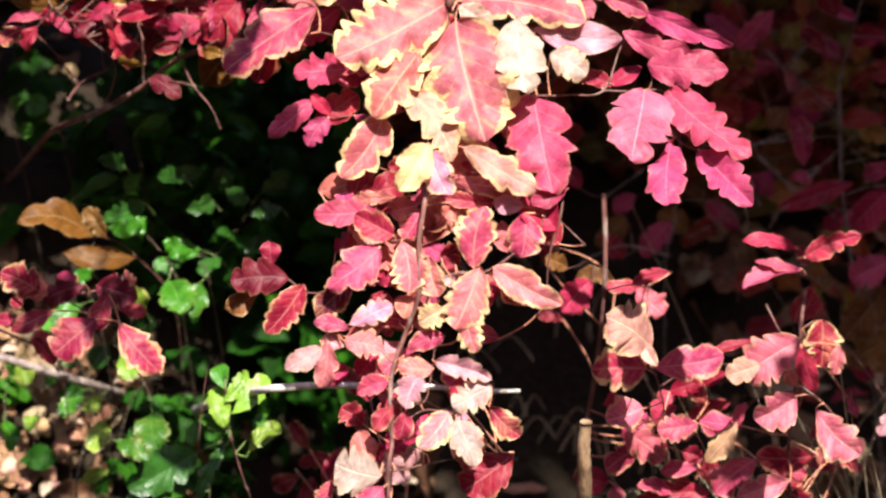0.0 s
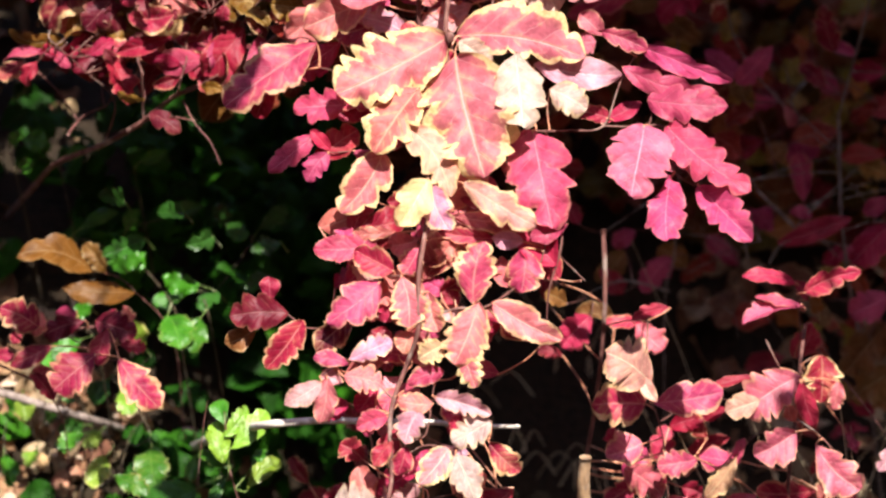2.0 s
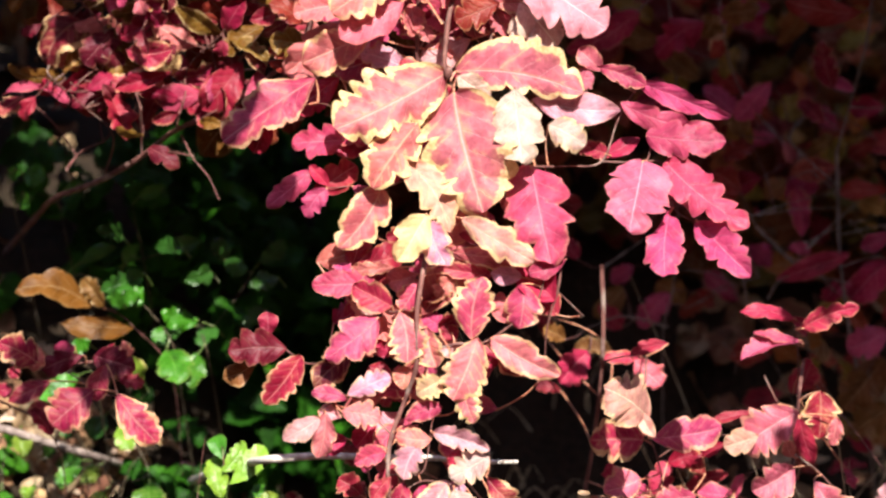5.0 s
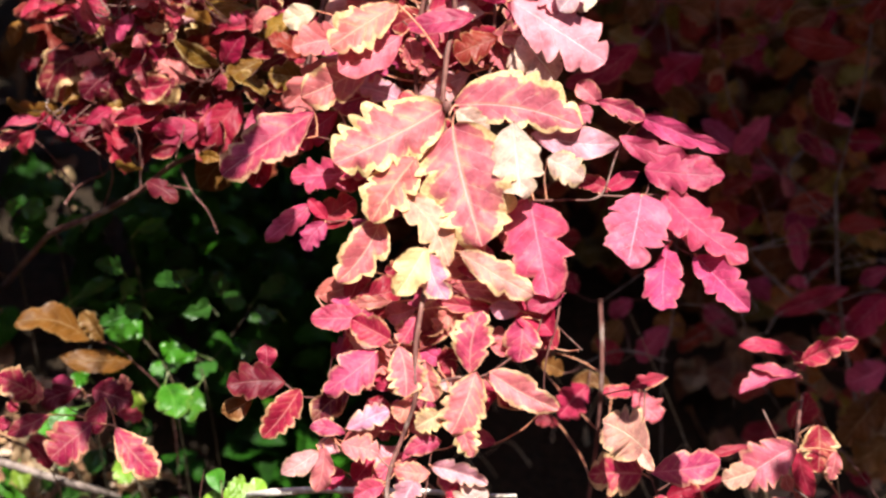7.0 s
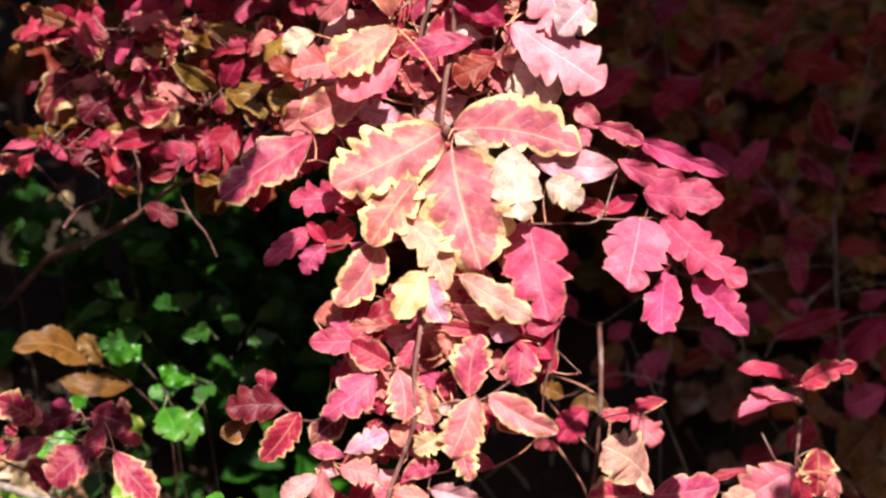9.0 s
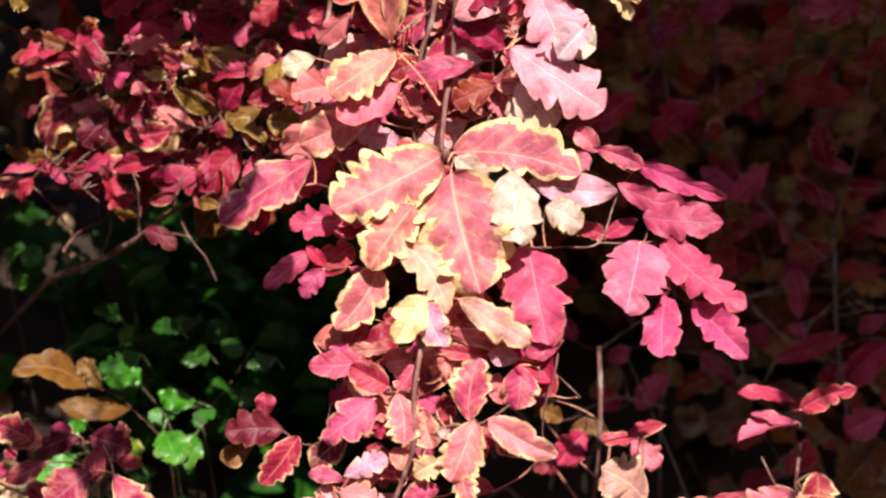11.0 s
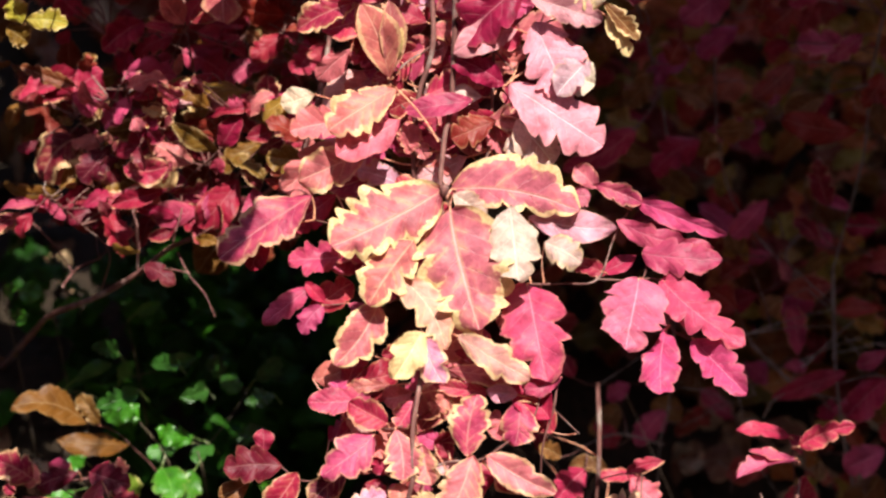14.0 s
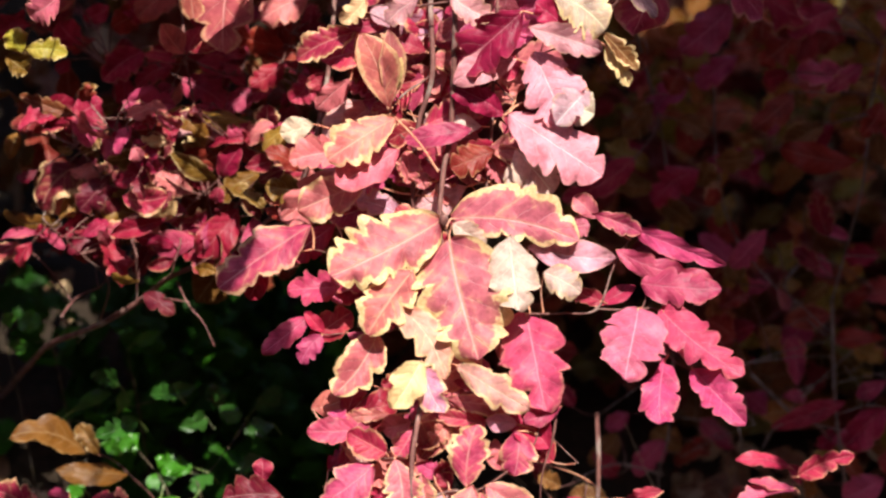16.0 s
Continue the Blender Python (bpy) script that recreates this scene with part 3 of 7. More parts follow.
leaf(main, "S", (-4, 9, 1123), (-7, 10, 1124), (-22, 9, 1131), 12.0, -5, RED, .2)
leaf(main, "S", (-4, 10, 1127), (2, 25, 1122), (-2, 23, 1097), 16.0, -6, RED, .2)
leaf(main, "S", (8, 0, 1146), (14, 10, 1143), (-2, 11, 1130), 12.0, 11, CORAL, .3)
leaf(main, "S", (-31, -6, 1076), (-66, 7, 1086), (-84, 6, 1081), 14.0, -2, CREAM, .1)
leaf(main, "S", (-14, 4, 1061), (-43, 32, 1069), (-68, 29, 1061), 12.0, -5, PINK, .1)
leaf(main, "L", (-48, -73, 936), (-42, -72, 941), (-68, -74, 941), 16.6, 7, PINK, .2)
leaf(main, "L", (-50, -72, 938), (-51, -68, 939), (-54, -61, 949), 12.7, -8, PINK, .2)
leaf(main, "L", (-26, -77, 927), (-27, -78, 930), (-47, -76, 941), 18.5, -10, RED, .4)
leaf(main, "L", (-34, -77, 924), (-34, -82, 925), (-61, -92, 907), 25.3, 12, PINK, .4)
leaf(main, "L", (-22, -78, 928), (-23, -83, 929), (-19, -95, 905), 23.4, 1, CORAL, .7)
leaf(main, "L", (-12, -84, 943), (-13, -72, 942), (-22, -77, 928), 15.6, 9, PINK, .6)
leaf(main, "L", (-14, -91, 920), (-9, -81, 920), (-4, -90, 901), 17.5, 7, CORAL, .8)
leaf(main, "L", (16, -83, 912), (14, -87, 915), (19, -79, 946), 24.3, -10, PINK, .8)
leaf(main, "O", (17, -83, 913), (17, -88, 916), (4, -102, 887), 27.2, -6, CORAL, .8)
leaf(main, "L", (2, -83, 910), (8, -95, 892), (15, -103, 875), 15.5, 9, CORAL, 1)
leaf(main, "L", (24, -82, 914), (24, -85, 915), (59, -95, 898), 19.4, 6, CORAL, .6)
leaf(main, "L", (22, -83, 913), (25, -70, 904), (42, -74, 899), 15.5, -9, RED, .2)
leaf(main, "L", (50, -72, 939), (40, -74, 941), (38, -83, 920), 23.4, 7, PINK, .5)
leaf(main, "S", (50, -71, 941), (40, -72, 944), (24, -71, 946), 10.7, -12, PALE, .3)
leaf(main, "L", (-14, -49, 944), (-25, -61, 946), (-51, -64, 944), 8.8, -10, CORAL, .4)
leaf(main, "L", (48, -61, 945), (25, -66, 944), (-4, -67, 948), 9.8, -12, RED, .3)
leaf(main, "L", (-12, -82, 947), (5, -66, 944), (-4, -72, 933), 12.7, -8, CORAL, .5)
leaf(main, "L", (-50, -77, 907), (-37, -66, 900), (-46, -65, 915), 17.5, 12, RED, .1)
leaf(main, "L", (-47, -77, 911), (-28, -66, 900), (-37, -66, 912), 13.6, 11, RED, .1)
leaf(main, "L", (15, -83, 912), (16, -71, 901), (-4, -68, 910), 13.6, -3, PALE, .4)
leaf(main, "L", (-82, -65, 903), (-82, -65, 904), (-112, -68, 903), 23.3, -3, CLARET, 0.1)
leaf(main, "S", (-82, -65, 903), (-92, -61, 908), (-92, -59, 922), 11.7, -5, RED, .1)
leaf(main, "L", (-73, -74, 900), (-74, -75, 903), (-93, -85, 880), 18, 1, MAROON, .5)
leaf(main, "L", (-52, -77, 905), (-48, -75, 903), (-67, -84, 889), 19, 2, CLARET, 0.5)
leaf(main, "L", (-50, -90, 886), (-50, -93, 887), (-28, -92, 897), 14.5, 0, PALE, .6)
leaf(main, "S", (-50, -90, 885), (-50, -92, 884), (-68, -94, 889), 9.7, 11, PINK, .4)
leaf(main, "L", (-57, -91, 883), (-53, -95, 879), (-33, -98, 876), 17.4, -5, CORAL, .4)
leaf(main, "L", (-65, -92, 878), (-64, -96, 876), (-83, -102, 866), 13.5, 3, PALE, .3)
leaf(main, "L", (-62, -91, 878), (-61, -95, 878), (-65, -102, 856), 14.5, 6, CORAL, .3)
leaf(main, "S", (-58, -91, 882), (-53, -90, 874), (-64, -89, 879), 9.7, -1, PALE, .3)
leaf(main, "S", (-12, -86, 906), (-18, -86, 900), (-22, -92, 890), 12.6, 6, CORAL, .6)
leaf(main, "L", (-17, -94, 896), (-1, -90, 894), (-14, -97, 889), 15.5, 1, YELLOW, .9)
leaf(main, "S", (-6, -94, 876), (-1, -94, 881), (-20, -96, 875), 11.6, -1, PINK, .4)
leaf(main, "L", (-7, -98, 865), (-7, -100, 865), (-25, -101, 868), 13.5, 4, CORAL, .6)
leaf(main, "L", (-7, -97, 869), (-6, -100, 869), (23, -104, 861), 12.5, 7, PALE, .4)
leaf(main, "L", (-15, -98, 864), (-14, -102, 862), (-21, -110, 847), 16.4, 2, PALE, .4)
leaf(main, "L", (22, -102, 847), (23, -103, 857), (3, -108, 847), 20.2, 8, CREAM, .4)
leaf(main, "S", (-28, -105, 848), (-27, -106, 847), (-37, -110, 835), 10.6, -7, RED, .4)
leaf(main, "S", (-21, -105, 848), (-21, -107, 845), (-25, -110, 830), 12.5, -4, RED, .4)
leaf(main, "L", (2, -106, 843), (1, -107, 844), (-14, -115, 827), 18.3, 3, PALE, 1)
leaf(main, "L", (5, -106, 843), (5, -109, 841), (15, -119, 819), 19.2, -11, CREAM, .4)
leaf(main, "L", (21, -102, 847), (22, -104, 846), (38, -109, 832), 16.4, 1, RED, .7)
leaf(main, "L", (29, -94, 818), (35, -94, 818), (8, -102, 800), 30, 10, MAROON, .2)
leaf(main, "O", (-34, -114, 814), (-34, -118, 813), (-57, -118, 820), 27.7, -6, BLOOM, .3)
leaf(main, "L", (-30, -116, 809), (-32, -119, 808), (-43, -127, 797), 17.2, -4, PINK, .3)
leaf(main, "L", (-28, -101, 859), (-30, -101, 859), (-46, -105, 854), 12.5, 4, PINK, .2)
leaf(main, "S", (-28, -101, 860), (-36, -100, 862), (-41, -107, 850), 8.7, 7, PINK, .1)
leaf(main, "L", (4, -102, 817), (2, -93, 826), (19, -95, 818), 17.3, -12, CORAL, .2)
leaf(main, "L", (-9, -107, 817), (-14, -85, 816), (-28, -86, 808), 11.5, -11, PALE, .3)
leaf(main, "S", (-82, -65, 903), (-98, -58, 895), (-115, -63, 887), 13.6, -10, BROWN, .3)
leaf(main, "S", (-27, -2, 1089), (-30, 26, 1090), (-49, 20, 1071), 20.0, 32, MAROON, 0.1)
leaf(main, "L", (-14, 3, 1041), (-31, 20, 1044), (-60, 13, 1035), 20.8, -11, RED, 0.4)
leaf(main, "S", (-14, 4, 1066), (0, 25, 1070), (-9, 29, 1078), 12.0, 23, PINK, 0.2)
leaf(main, "L", (25, 3, 1057), (20, 14, 1058), (13, 16, 1074), 23.9, 22, RED, 0.4)
leaf(main, "L", (-43, 15, 1136), (-45, 35, 1130), (-38, 36, 1099), 25.0, 5, MAROON, 0.3)
leaf(main, "L", (-13, 3, 1073), (3, 34, 1081), (1, 40, 1101), 18.0, 10, RED, 0.3)
leaf(main, "S", (-12, 4, 1078), (-21, 33, 1089), (-38, 29, 1092), 13.0, 0, PINK, 0.1)
leaf(main, "L", (-11, 3, 1083), (-5, 9, 1084), (-27, 7, 1077), 16.0, -22, MAROON, 0.4)
leaf(main, "L", (-14, 4, 1063), (-23, 26, 1070), (-51, 34, 1081), 20.9, -9, RED, 0.5)
leaf(main, "L", (-39, 11, 1145), (-37, 13, 1144), (-22, 17, 1139), 15.0, -20, PALE, 0.0)
leaf(main, "L", (28, 6, 1118), (36, 36, 1112), (66, 36, 1112), 22.0, -13, CORAL, 0.3)
leaf(main, "S", (-36, -11, 1063), (-36, 3, 1061), (-44, 2, 1051), 16.9, 1, PINK, 0.3)
leaf(main, "L", (-5, 19, 1146), (2, 27, 1144), (-20, 25, 1129), 18.0, -13, PALE, 0.3)
leaf(main, "S", (-14, 4, 1057), (-23, 9, 1055), (-6, 21, 1077), 19.9, 23, RED, 0.5)
leaf(main, "L", (-23, 1, 1098), (-29, 32, 1098), (-48, 31, 1103), 15.0, 16, PINK, 0.2)
leaf(main, "S", (-14, 4, 1066), (-16, 16, 1069), (11, 11, 1060), 16.9, -3, PINK, 0.1)
leaf(main, "L", (-43, 15, 1136), (-42, 29, 1111), (-35, 30, 1100), 16.0, -17, RED, 0.0)
leaf(main, "L", (-4, 13, 1133), (3, 38, 1124), (23, 39, 1121), 14.0, -15, CORAL, 0.1)
leaf(main, "L", (-14, 4, 1061), (-26, 12, 1066), (-45, 17, 1076), 21.9, 0, PINK, 0.2)
leaf(main, "L", (-4, 8, 1120), (-5, 9, 1121), (11, 8, 1119), 12.0, 22, CORAL, 0.5)
leaf(main, "S", (-14, 3, 1045), (-10, 18, 1050), (10, 16, 1053), 14.9, 10, PINK, 0.3)
leaf(main, "L", (26, 4, 1063), (38, -2, 1062), (58, 0, 1075), 24.9, 20, PALE, 0.3)
leaf(main, "L", (-37, -12, 1059), (-34, 2, 1059), (-51, -3, 1051), 13.9, -16, PALE, 0.0)
leaf(main, "L", (-5, 19, 1146), (1, 36, 1139), (18, 37, 1142), 13.0, 11, RED, 0.2)
leaf(main, "L", (-19, 2, 1101), (-26, 32, 1100), (-34, 32, 1089), 16.0, 17, RED, 0.2)
leaf(main, "S", (-4, 9, 1123), (6, 22, 1117), (5, 22, 1106), 16.0, 2, RED, 0.4)
leaf(main, "L", (30, 9, 1144), (26, 11, 1143), (49, 9, 1133), 20.0, 0, PINK, 0.1)
leaf(main, "L", (-43, 15, 1136), (-47, 19, 1108), (-65, 18, 1092), 15.0, -30, CORAL, 0.0)
leaf(main, "L", (25, 3, 1061), (21, 23, 1064), (4, 22, 1067), 13.9, -16, RED, 0.3)
leaf(main, "L", (-5, 5, 1106), (-10, 21, 1108), (-38, 20, 1102), 23.0, -36, RED, 0.3)
leaf(main, "L", (-4, 12, 1130), (-4, 18, 1127), (18, 20, 1139), 20.0, 10, PINK, 0.1)
leaf(main, "S", (24, 1, 1049), (17, 15, 1051), (14, 18, 1068), 23.8, 24, CORAL, 0.3)
leaf(main, "L", (26, 5, 1076), (30, 5, 1076), (9, 0, 1071), 13.0, -23, MAROON, 0.1)
leaf(main, "S", (-13, 1, 1037), (-31, 13, 1040), (-53, 19, 1060), 21.8, -18, PINK, 0.4)
leaf(main, "L", (-35, -10, 1066), (-51, 4, 1072), (-79, -1, 1068), 20.9, 0, CORAL, 0.2)
leaf(main, "L", (-14, 3, 1041), (5, 14, 1043), (4, 20, 1062), 14.9, 14, PINK, 0.2)
leaf(main, "S", (-5, 5, 1106), (-14, 38, 1108), (-30, 35, 1097), 13.0, 5, RED, 0.2)
leaf(main, "L", (27, 6, 1085), (30, 32, 1089), (4, 34, 1084), 21.0, -20, RED, 0.2)
leaf(main, "L", (26, 4, 1072), (21, 25, 1075), (-4, 25, 1074), 17.0, -22, CORAL, 0.2)
leaf(main, "S", (-13, 3, 1073), (-9, 20, 1076), (-31, 21, 1075), 18.0, 11, PINK, 0.4)
leaf(main, "S", (-4, 13, 1133), (-16, 15, 1131), (-23, 18, 1120), 14.0, 19, RED, 0.2)
leaf(main, "S", (25, 2, 1053), (25, 9, 1052), (18, 17, 1075), 18.9, 22, MAROON, 0.4)
leaf(main, "S", (30, 9, 1144), (37, 30, 1140), (63, 30, 1147), 24.0, 26, PINK, 0.1)
leaf(main, "L", (-23, 1, 1098), (-24, 15, 1096), (-35, 16, 1121), 23.0, 15, PINK, 0.1)
leaf(main, "L", (-14, 3, 1049), (-29, 9, 1051), (-46, 13, 1066), 13.9, 3, PINK, 0.0)
leaf(main, "S", (-17, 2, 1102), (-20, 24, 1101), (-41, 21, 1096), 16.0, -28, PINK, 0.1)
leaf(main, "L", (-14, 4, 1053), (-3, 24, 1055), (-26, 32, 1076), 19.9, 4, PINK, 0.4)
leaf(main, "L", (-14, 4, 1066), (-24, 32, 1075), (-41, 36, 1087), 18.9, -20, CORAL, 0.3)
leaf(main, "S", (-27, -2, 1089), (-43, 32, 1094), (-61, 26, 1071), 22.0, -4, PALE, 0.3)
leaf(main, "S", (-37, -12, 1059), (-36, 7, 1058), (-47, 6, 1067), 12.9, 10, CORAL, 0.2)
leaf(main, "S", (-43, 15, 1136), (-53, 26, 1118), (-24, 31, 1126), 19.0, 20, CORAL, 0.3)
leaf(main, "L", (-4, 16, 1140), (-14, 24, 1136), (-16, 24, 1118), 12.0, 0, CORAL, 0.2)
leaf(main, "L", (-10, -6, 990), (-18, 3, 992), (-45, 2, 992), 19.7, -19, RED, 0.0)
leaf(main, "L", (-12, -36, 954), (-38, -31, 955), (-41, -20, 965), 14.7, -10, PALE, 0.1)
leaf(main, "L", (-13, -41, 951), (7, -52, 952), (15, -38, 961), 17.6, -3, CORAL, 0.1)
leaf(main, "L", (-9, -9, 974), (5, -19, 974), (29, -11, 990), 20.6, 7, RED, 0.3)
leaf(main, "S", (-53, -73, 940), (-46, -61, 948), (-21, -54, 952), 18.6, 5, MAROON, 0.2)
leaf(main, "L", (-10, -6, 985), (-1, -1, 985), (8, -9, 964), 19.7, 16, RED, 0.3)
leaf(main, "S", (57, -69, 931), (57, -71, 931), (39, -59, 950), 22.4, -1, RED, 0.0)
leaf(main, "S", (-16, -78, 930), (-12, -68, 922), (1, -62, 947), 21.4, 4, CORAL, 0.5)
leaf(main, "L", (-14, -49, 944), (1, -56, 943), (18, -30, 961), 22.5, 15, PINK, 0.2)
leaf(main, "L", (19, -26, 1000), (24, -6, 993), (40, -4, 1005), 19.7, -5, PINK, 0.1)
leaf(main, "L", (-13, 1, 1030), (-4, 13, 1033), (-30, 8, 1023), 17.8, 10, CORAL, 0.4)
leaf(main, "L", (-11, -3, 1002), (-8, -14, 1000), (-32, -21, 982), 20.7, 16, RED, 0.1)
leaf(main, "L", (-13, 0, 1021), (-30, 0, 1019), (-46, -7, 1008), 12.9, 2, MAROON, 0.0)
leaf(main, "L", (-62, -35, 984), (-69, -34, 978), (-46, -26, 993), 17.7, 7, MAROON, 0.1)
leaf(main, "L", (-12, -1, 1014), (-13, 4, 1016), (-23, -2, 1001), 13.8, 0, CORAL, 0.5)
leaf(main, "L", (-15, -54, 937), (-1, -52, 934), (24, -48, 939), 19.5, -3, RED, 0.0)
leaf(main, "S", (-13, 1, 1033), (-9, -10, 1030), (-23, -6, 1036), 11.9, -28, RED, 0.1)
leaf(main, "L", (-11, -4, 997), (-2, 3, 1000), (21, 6, 1007), 21.7, 23, RED, 0.2)
leaf(main, "L", (-5, -44, 968), (-4, -51, 957), (21, -31, 973), 23.5, -3, CORAL, 0.3)
leaf(main, "L", (19, -26, 1000), (23, -9, 995), (39, -8, 1008), 22.7, 9, CORAL, 0.4)
leaf(main, "L", (-10, -6, 990), (-9, -5, 989), (-15, -2, 1000), 15.8, 25, PALE, 0.2)
leaf(main, "L", (-13, 1, 1030), (-8, 7, 1029), (-4, 3, 1020), 11.9, -1, CORAL, 0.1)
leaf(main, "L", (52, -36, 994), (50, -8, 976), (30, -10, 966), 20.6, 9, CORAL, 0.0)
leaf(main, "L", (-5, -41, 969), (-12, -41, 962), (-30, -45, 958), 13.7, -2, MAROON, 0.3)
leaf(main, "L", (70, -64, 921), (59, -47, 917), (41, -38, 939), 20.4, -15, RED, 0.3)
leaf(main, "L", (-13, -47, 948), (-2, -46, 946), (-15, -56, 921), 20.5, -24, CORAL, 0.1)
leaf(main, "L", (-41, -78, 916), (-37, -65, 915), (-45, -54, 940), 18.5, 16, PALE, 0.3)
leaf(main, "S", (-11, -25, 960), (11, -27, 957), (26, -18, 963), 16.7, -16, RED, 0.2)
leaf(main, "S", (-13, 1, 1030), (-14, -6, 1027), (8, -8, 1022), 13.9, 8, RED, 0.5)
leaf(main, "S", (20, -6, 1016), (19, -11, 1009), (15, -14, 1000), 11.8, 32, CORAL, 0.1)
leaf(main, "L", (-12, -2, 1009), (-8, 4, 1009), (-21, -2, 985), 20.7, 24, RED, 0.2)
leaf(main, "S", (-14, -51, 940), (3, -52, 937), (17, -44, 951), 16.6, 21, PINK, 0.2)
leaf(main, "L", (23, -1, 1038), (23, -11, 1037), (5, -8, 1037), 10.9, 7, RED, 0.3)
leaf(main, "L", (-53, -73, 940), (-49, -61, 945), (-45, -36, 961), 16.6, 15, MAROON, 0.1)
leaf(main, "S", (-11, -15, 987), (-4, -22, 986), (-21, -15, 995), 12.8, 21, PALE, 0.2)
leaf(main, "S", (-11, -3, 1002), (-34, 5, 1002), (-58, -1, 994), 15.8, -12, RED, 0.2)
leaf(main, "S", (48, -61, 945), (26, -63, 941), (32, -46, 956), 12.7, 8, RED, 0.0)
leaf(main, "L", (23, -1, 1038), (39, 11, 1036), (67, 11, 1033), 22.8, 33, RED, 0.2)
leaf(main, "S", (-21, -15, 1018), (-27, -18, 1011), (-3, -17, 1018), 20.7, -14, MAROON, 0.3)
leaf(main, "L", (-13, -41, 951), (-13, -42, 949), (-3, -24, 961), 13.7, 23, CORAL, 0.3)
leaf(main, "L", (48, -61, 945), (39, -34, 961), (51, -28, 970), 16.7, -5, RED, 0.2)
leaf(main, "S", (-53, -72, 940), (-66, -56, 948), (-43, -43, 954), 17.6, 7, CORAL, 0.1)
leaf(main, "L", (-14, -51, 940), (-8, -57, 938), (15, -59, 939), 15.6, -19, CORAL, 0.5)
leaf(main, "L", (-11, -3, 1002), (-34, 4, 1002), (-58, 1, 1000), 17.8, 16, RED, 0.2)
leaf(main, "L", (20, -6, 1016), (27, -2, 1005), (6, 4, 1025), 17.8, -7, RED, 0.2)
leaf(main, "L", (-13, -47, 948), (0, -53, 947), (21, -44, 954), 13.7, 18, CORAL, 0.0)
leaf(main, "S", (-45, -73, 932), (-49, -70, 931), (-40, -60, 948), 13.6, -1, PINK, 0.2)
leaf(main, "S", (52, -69, 894), (27, -62, 897), (22, -58, 905), 12.6, 26, PINK, 0.5)
leaf(main, "L", (52, -70, 898), (29, -64, 900), (7, -71, 889), 16.5, -21, RED, 0.2)
leaf(main, "L", (-45, -73, 932), (-44, -49, 937), (-50, -44, 947), 16.6, -8, PINK, 0.1)
leaf(main, "L", (-15, -54, 937), (-13, -40, 929), (-3, -43, 923), 9.8, -9, MAROON, 0.4)
leaf(main, "L", (-15, -54, 937), (-20, -63, 938), (-5, -66, 933), 9.8, -11, CORAL, 0.0)
leaf(main, "L", (-21, -94, 881), (-18, -74, 882), (-43, -70, 884), 15.5, 19, PINK, 0.4)
leaf(main, "L", (-42, -74, 930), (-44, -60, 930), (-31, -50, 947), 16.6, -3, MAROON, 0.1)
leaf(main, "S", (-15, -54, 937), (-18, -66, 934), (-18, -67, 924), 13.7, 20, RED, 0.2)
leaf(main, "S", (-14, -49, 944), (5, -64, 946), (17, -63, 941), 11.7, -24, PINK, 0.4)
leaf(main, "L", (52, -70, 898), (31, -63, 900), (8, -64, 899), 15.5, -17, CORAL, 0.3)
leaf(main, "L", (-54, -77, 903), (-43, -60, 899), (-31, -53, 911), 13.6, 6, RED, 0.4)
leaf(main, "L", (39, -78, 925), (33, -68, 930), (17, -63, 931), 12.7, 25, CORAL, 0.3)
leaf(main, "S", (-57, -91, 883), (-52, -82, 877), (-34, -80, 885), 14.5, 0, CORAL, 0.2)
leaf(main, "L", (-14, -49, 944), (-4, -40, 940), (-25, -45, 928), 14.7, -9, PINK, 0.2)
leaf(main, "L", (-44, -77, 913), (-40, -65, 912), (-26, -65, 917), 14.6, -2, CORAL, 0.2)
leaf(main, "L", (-20, -93, 885), (-20, -76, 890), (-26, -76, 896), 9.7, -6, CORAL, 0.0)
leaf(main, "L", (-15, -54, 937), (6, -43, 922), (22, -42, 930), 11.7, -9, CORAL, 0.2)
leaf(main, "S", (-6, -94, 876), (10, -65, 874), (6, -57, 890), 11.6, -11, MAROON, 0.1)
leaf(main, "L", (-44, -77, 913), (-32, -53, 908), (-20, -59, 898), 11.7, -4, MAROON, 0.4)
leaf(main, "L", (-58, -76, 902), (-58, -48, 912), (-43, -43, 926), 14.6, -15, RED, 0.0)
leaf(main, "S", (52, -69, 896), (45, -79, 893), (29, -77, 904), 15.5, -12, MAROON, 0.5)
leaf(main, "S", (-13, -47, 948), (-14, -50, 950), (-3, -56, 942), 13.7, 10, PINK, 0.0)
leaf(main, "L", (-39, -93, 878), (-30, -61, 882), (-13, -60, 884), 10.6, 4, CORAL, 0.2)
leaf(main, "S", (-15, -54, 937), (-13, -49, 914), (-29, -48, 914), 11.7, -19, CORAL, 0.2)
leaf(main, "S", (-15, -54, 937), (-13, -64, 929), (0, -65, 937), 15.6, -17, MAROON, 0.4)
leaf(main, "L", (2, -83, 910), (-3, -70, 917), (8, -71, 924), 13.6, 30, MAROON, 0.4)
leaf(main, "S", (-44, -91, 882), (-39, -86, 887), (-31, -78, 900), 13.6, -11, MAROON, 0.1)
leaf(main, "S", (-36, -75, 929), (-34, -64, 926), (-11, -70, 916), 15.6, -12, CORAL, 0.1)
leaf(main, "L", (-14, -49, 944), (-9, -48, 941), (-17, -46, 931), 11.7, 0, CORAL, 0.2)
leaf(main, "S", (-48, -77, 909), (-55, -62, 917), (-43, -56, 927), 11.7, -5, RED, 0.3)
leaf(main, "L", (-54, -77, 903), (-38, -51, 897), (-22, -47, 910), 13.6, 8, RED, 0.1)
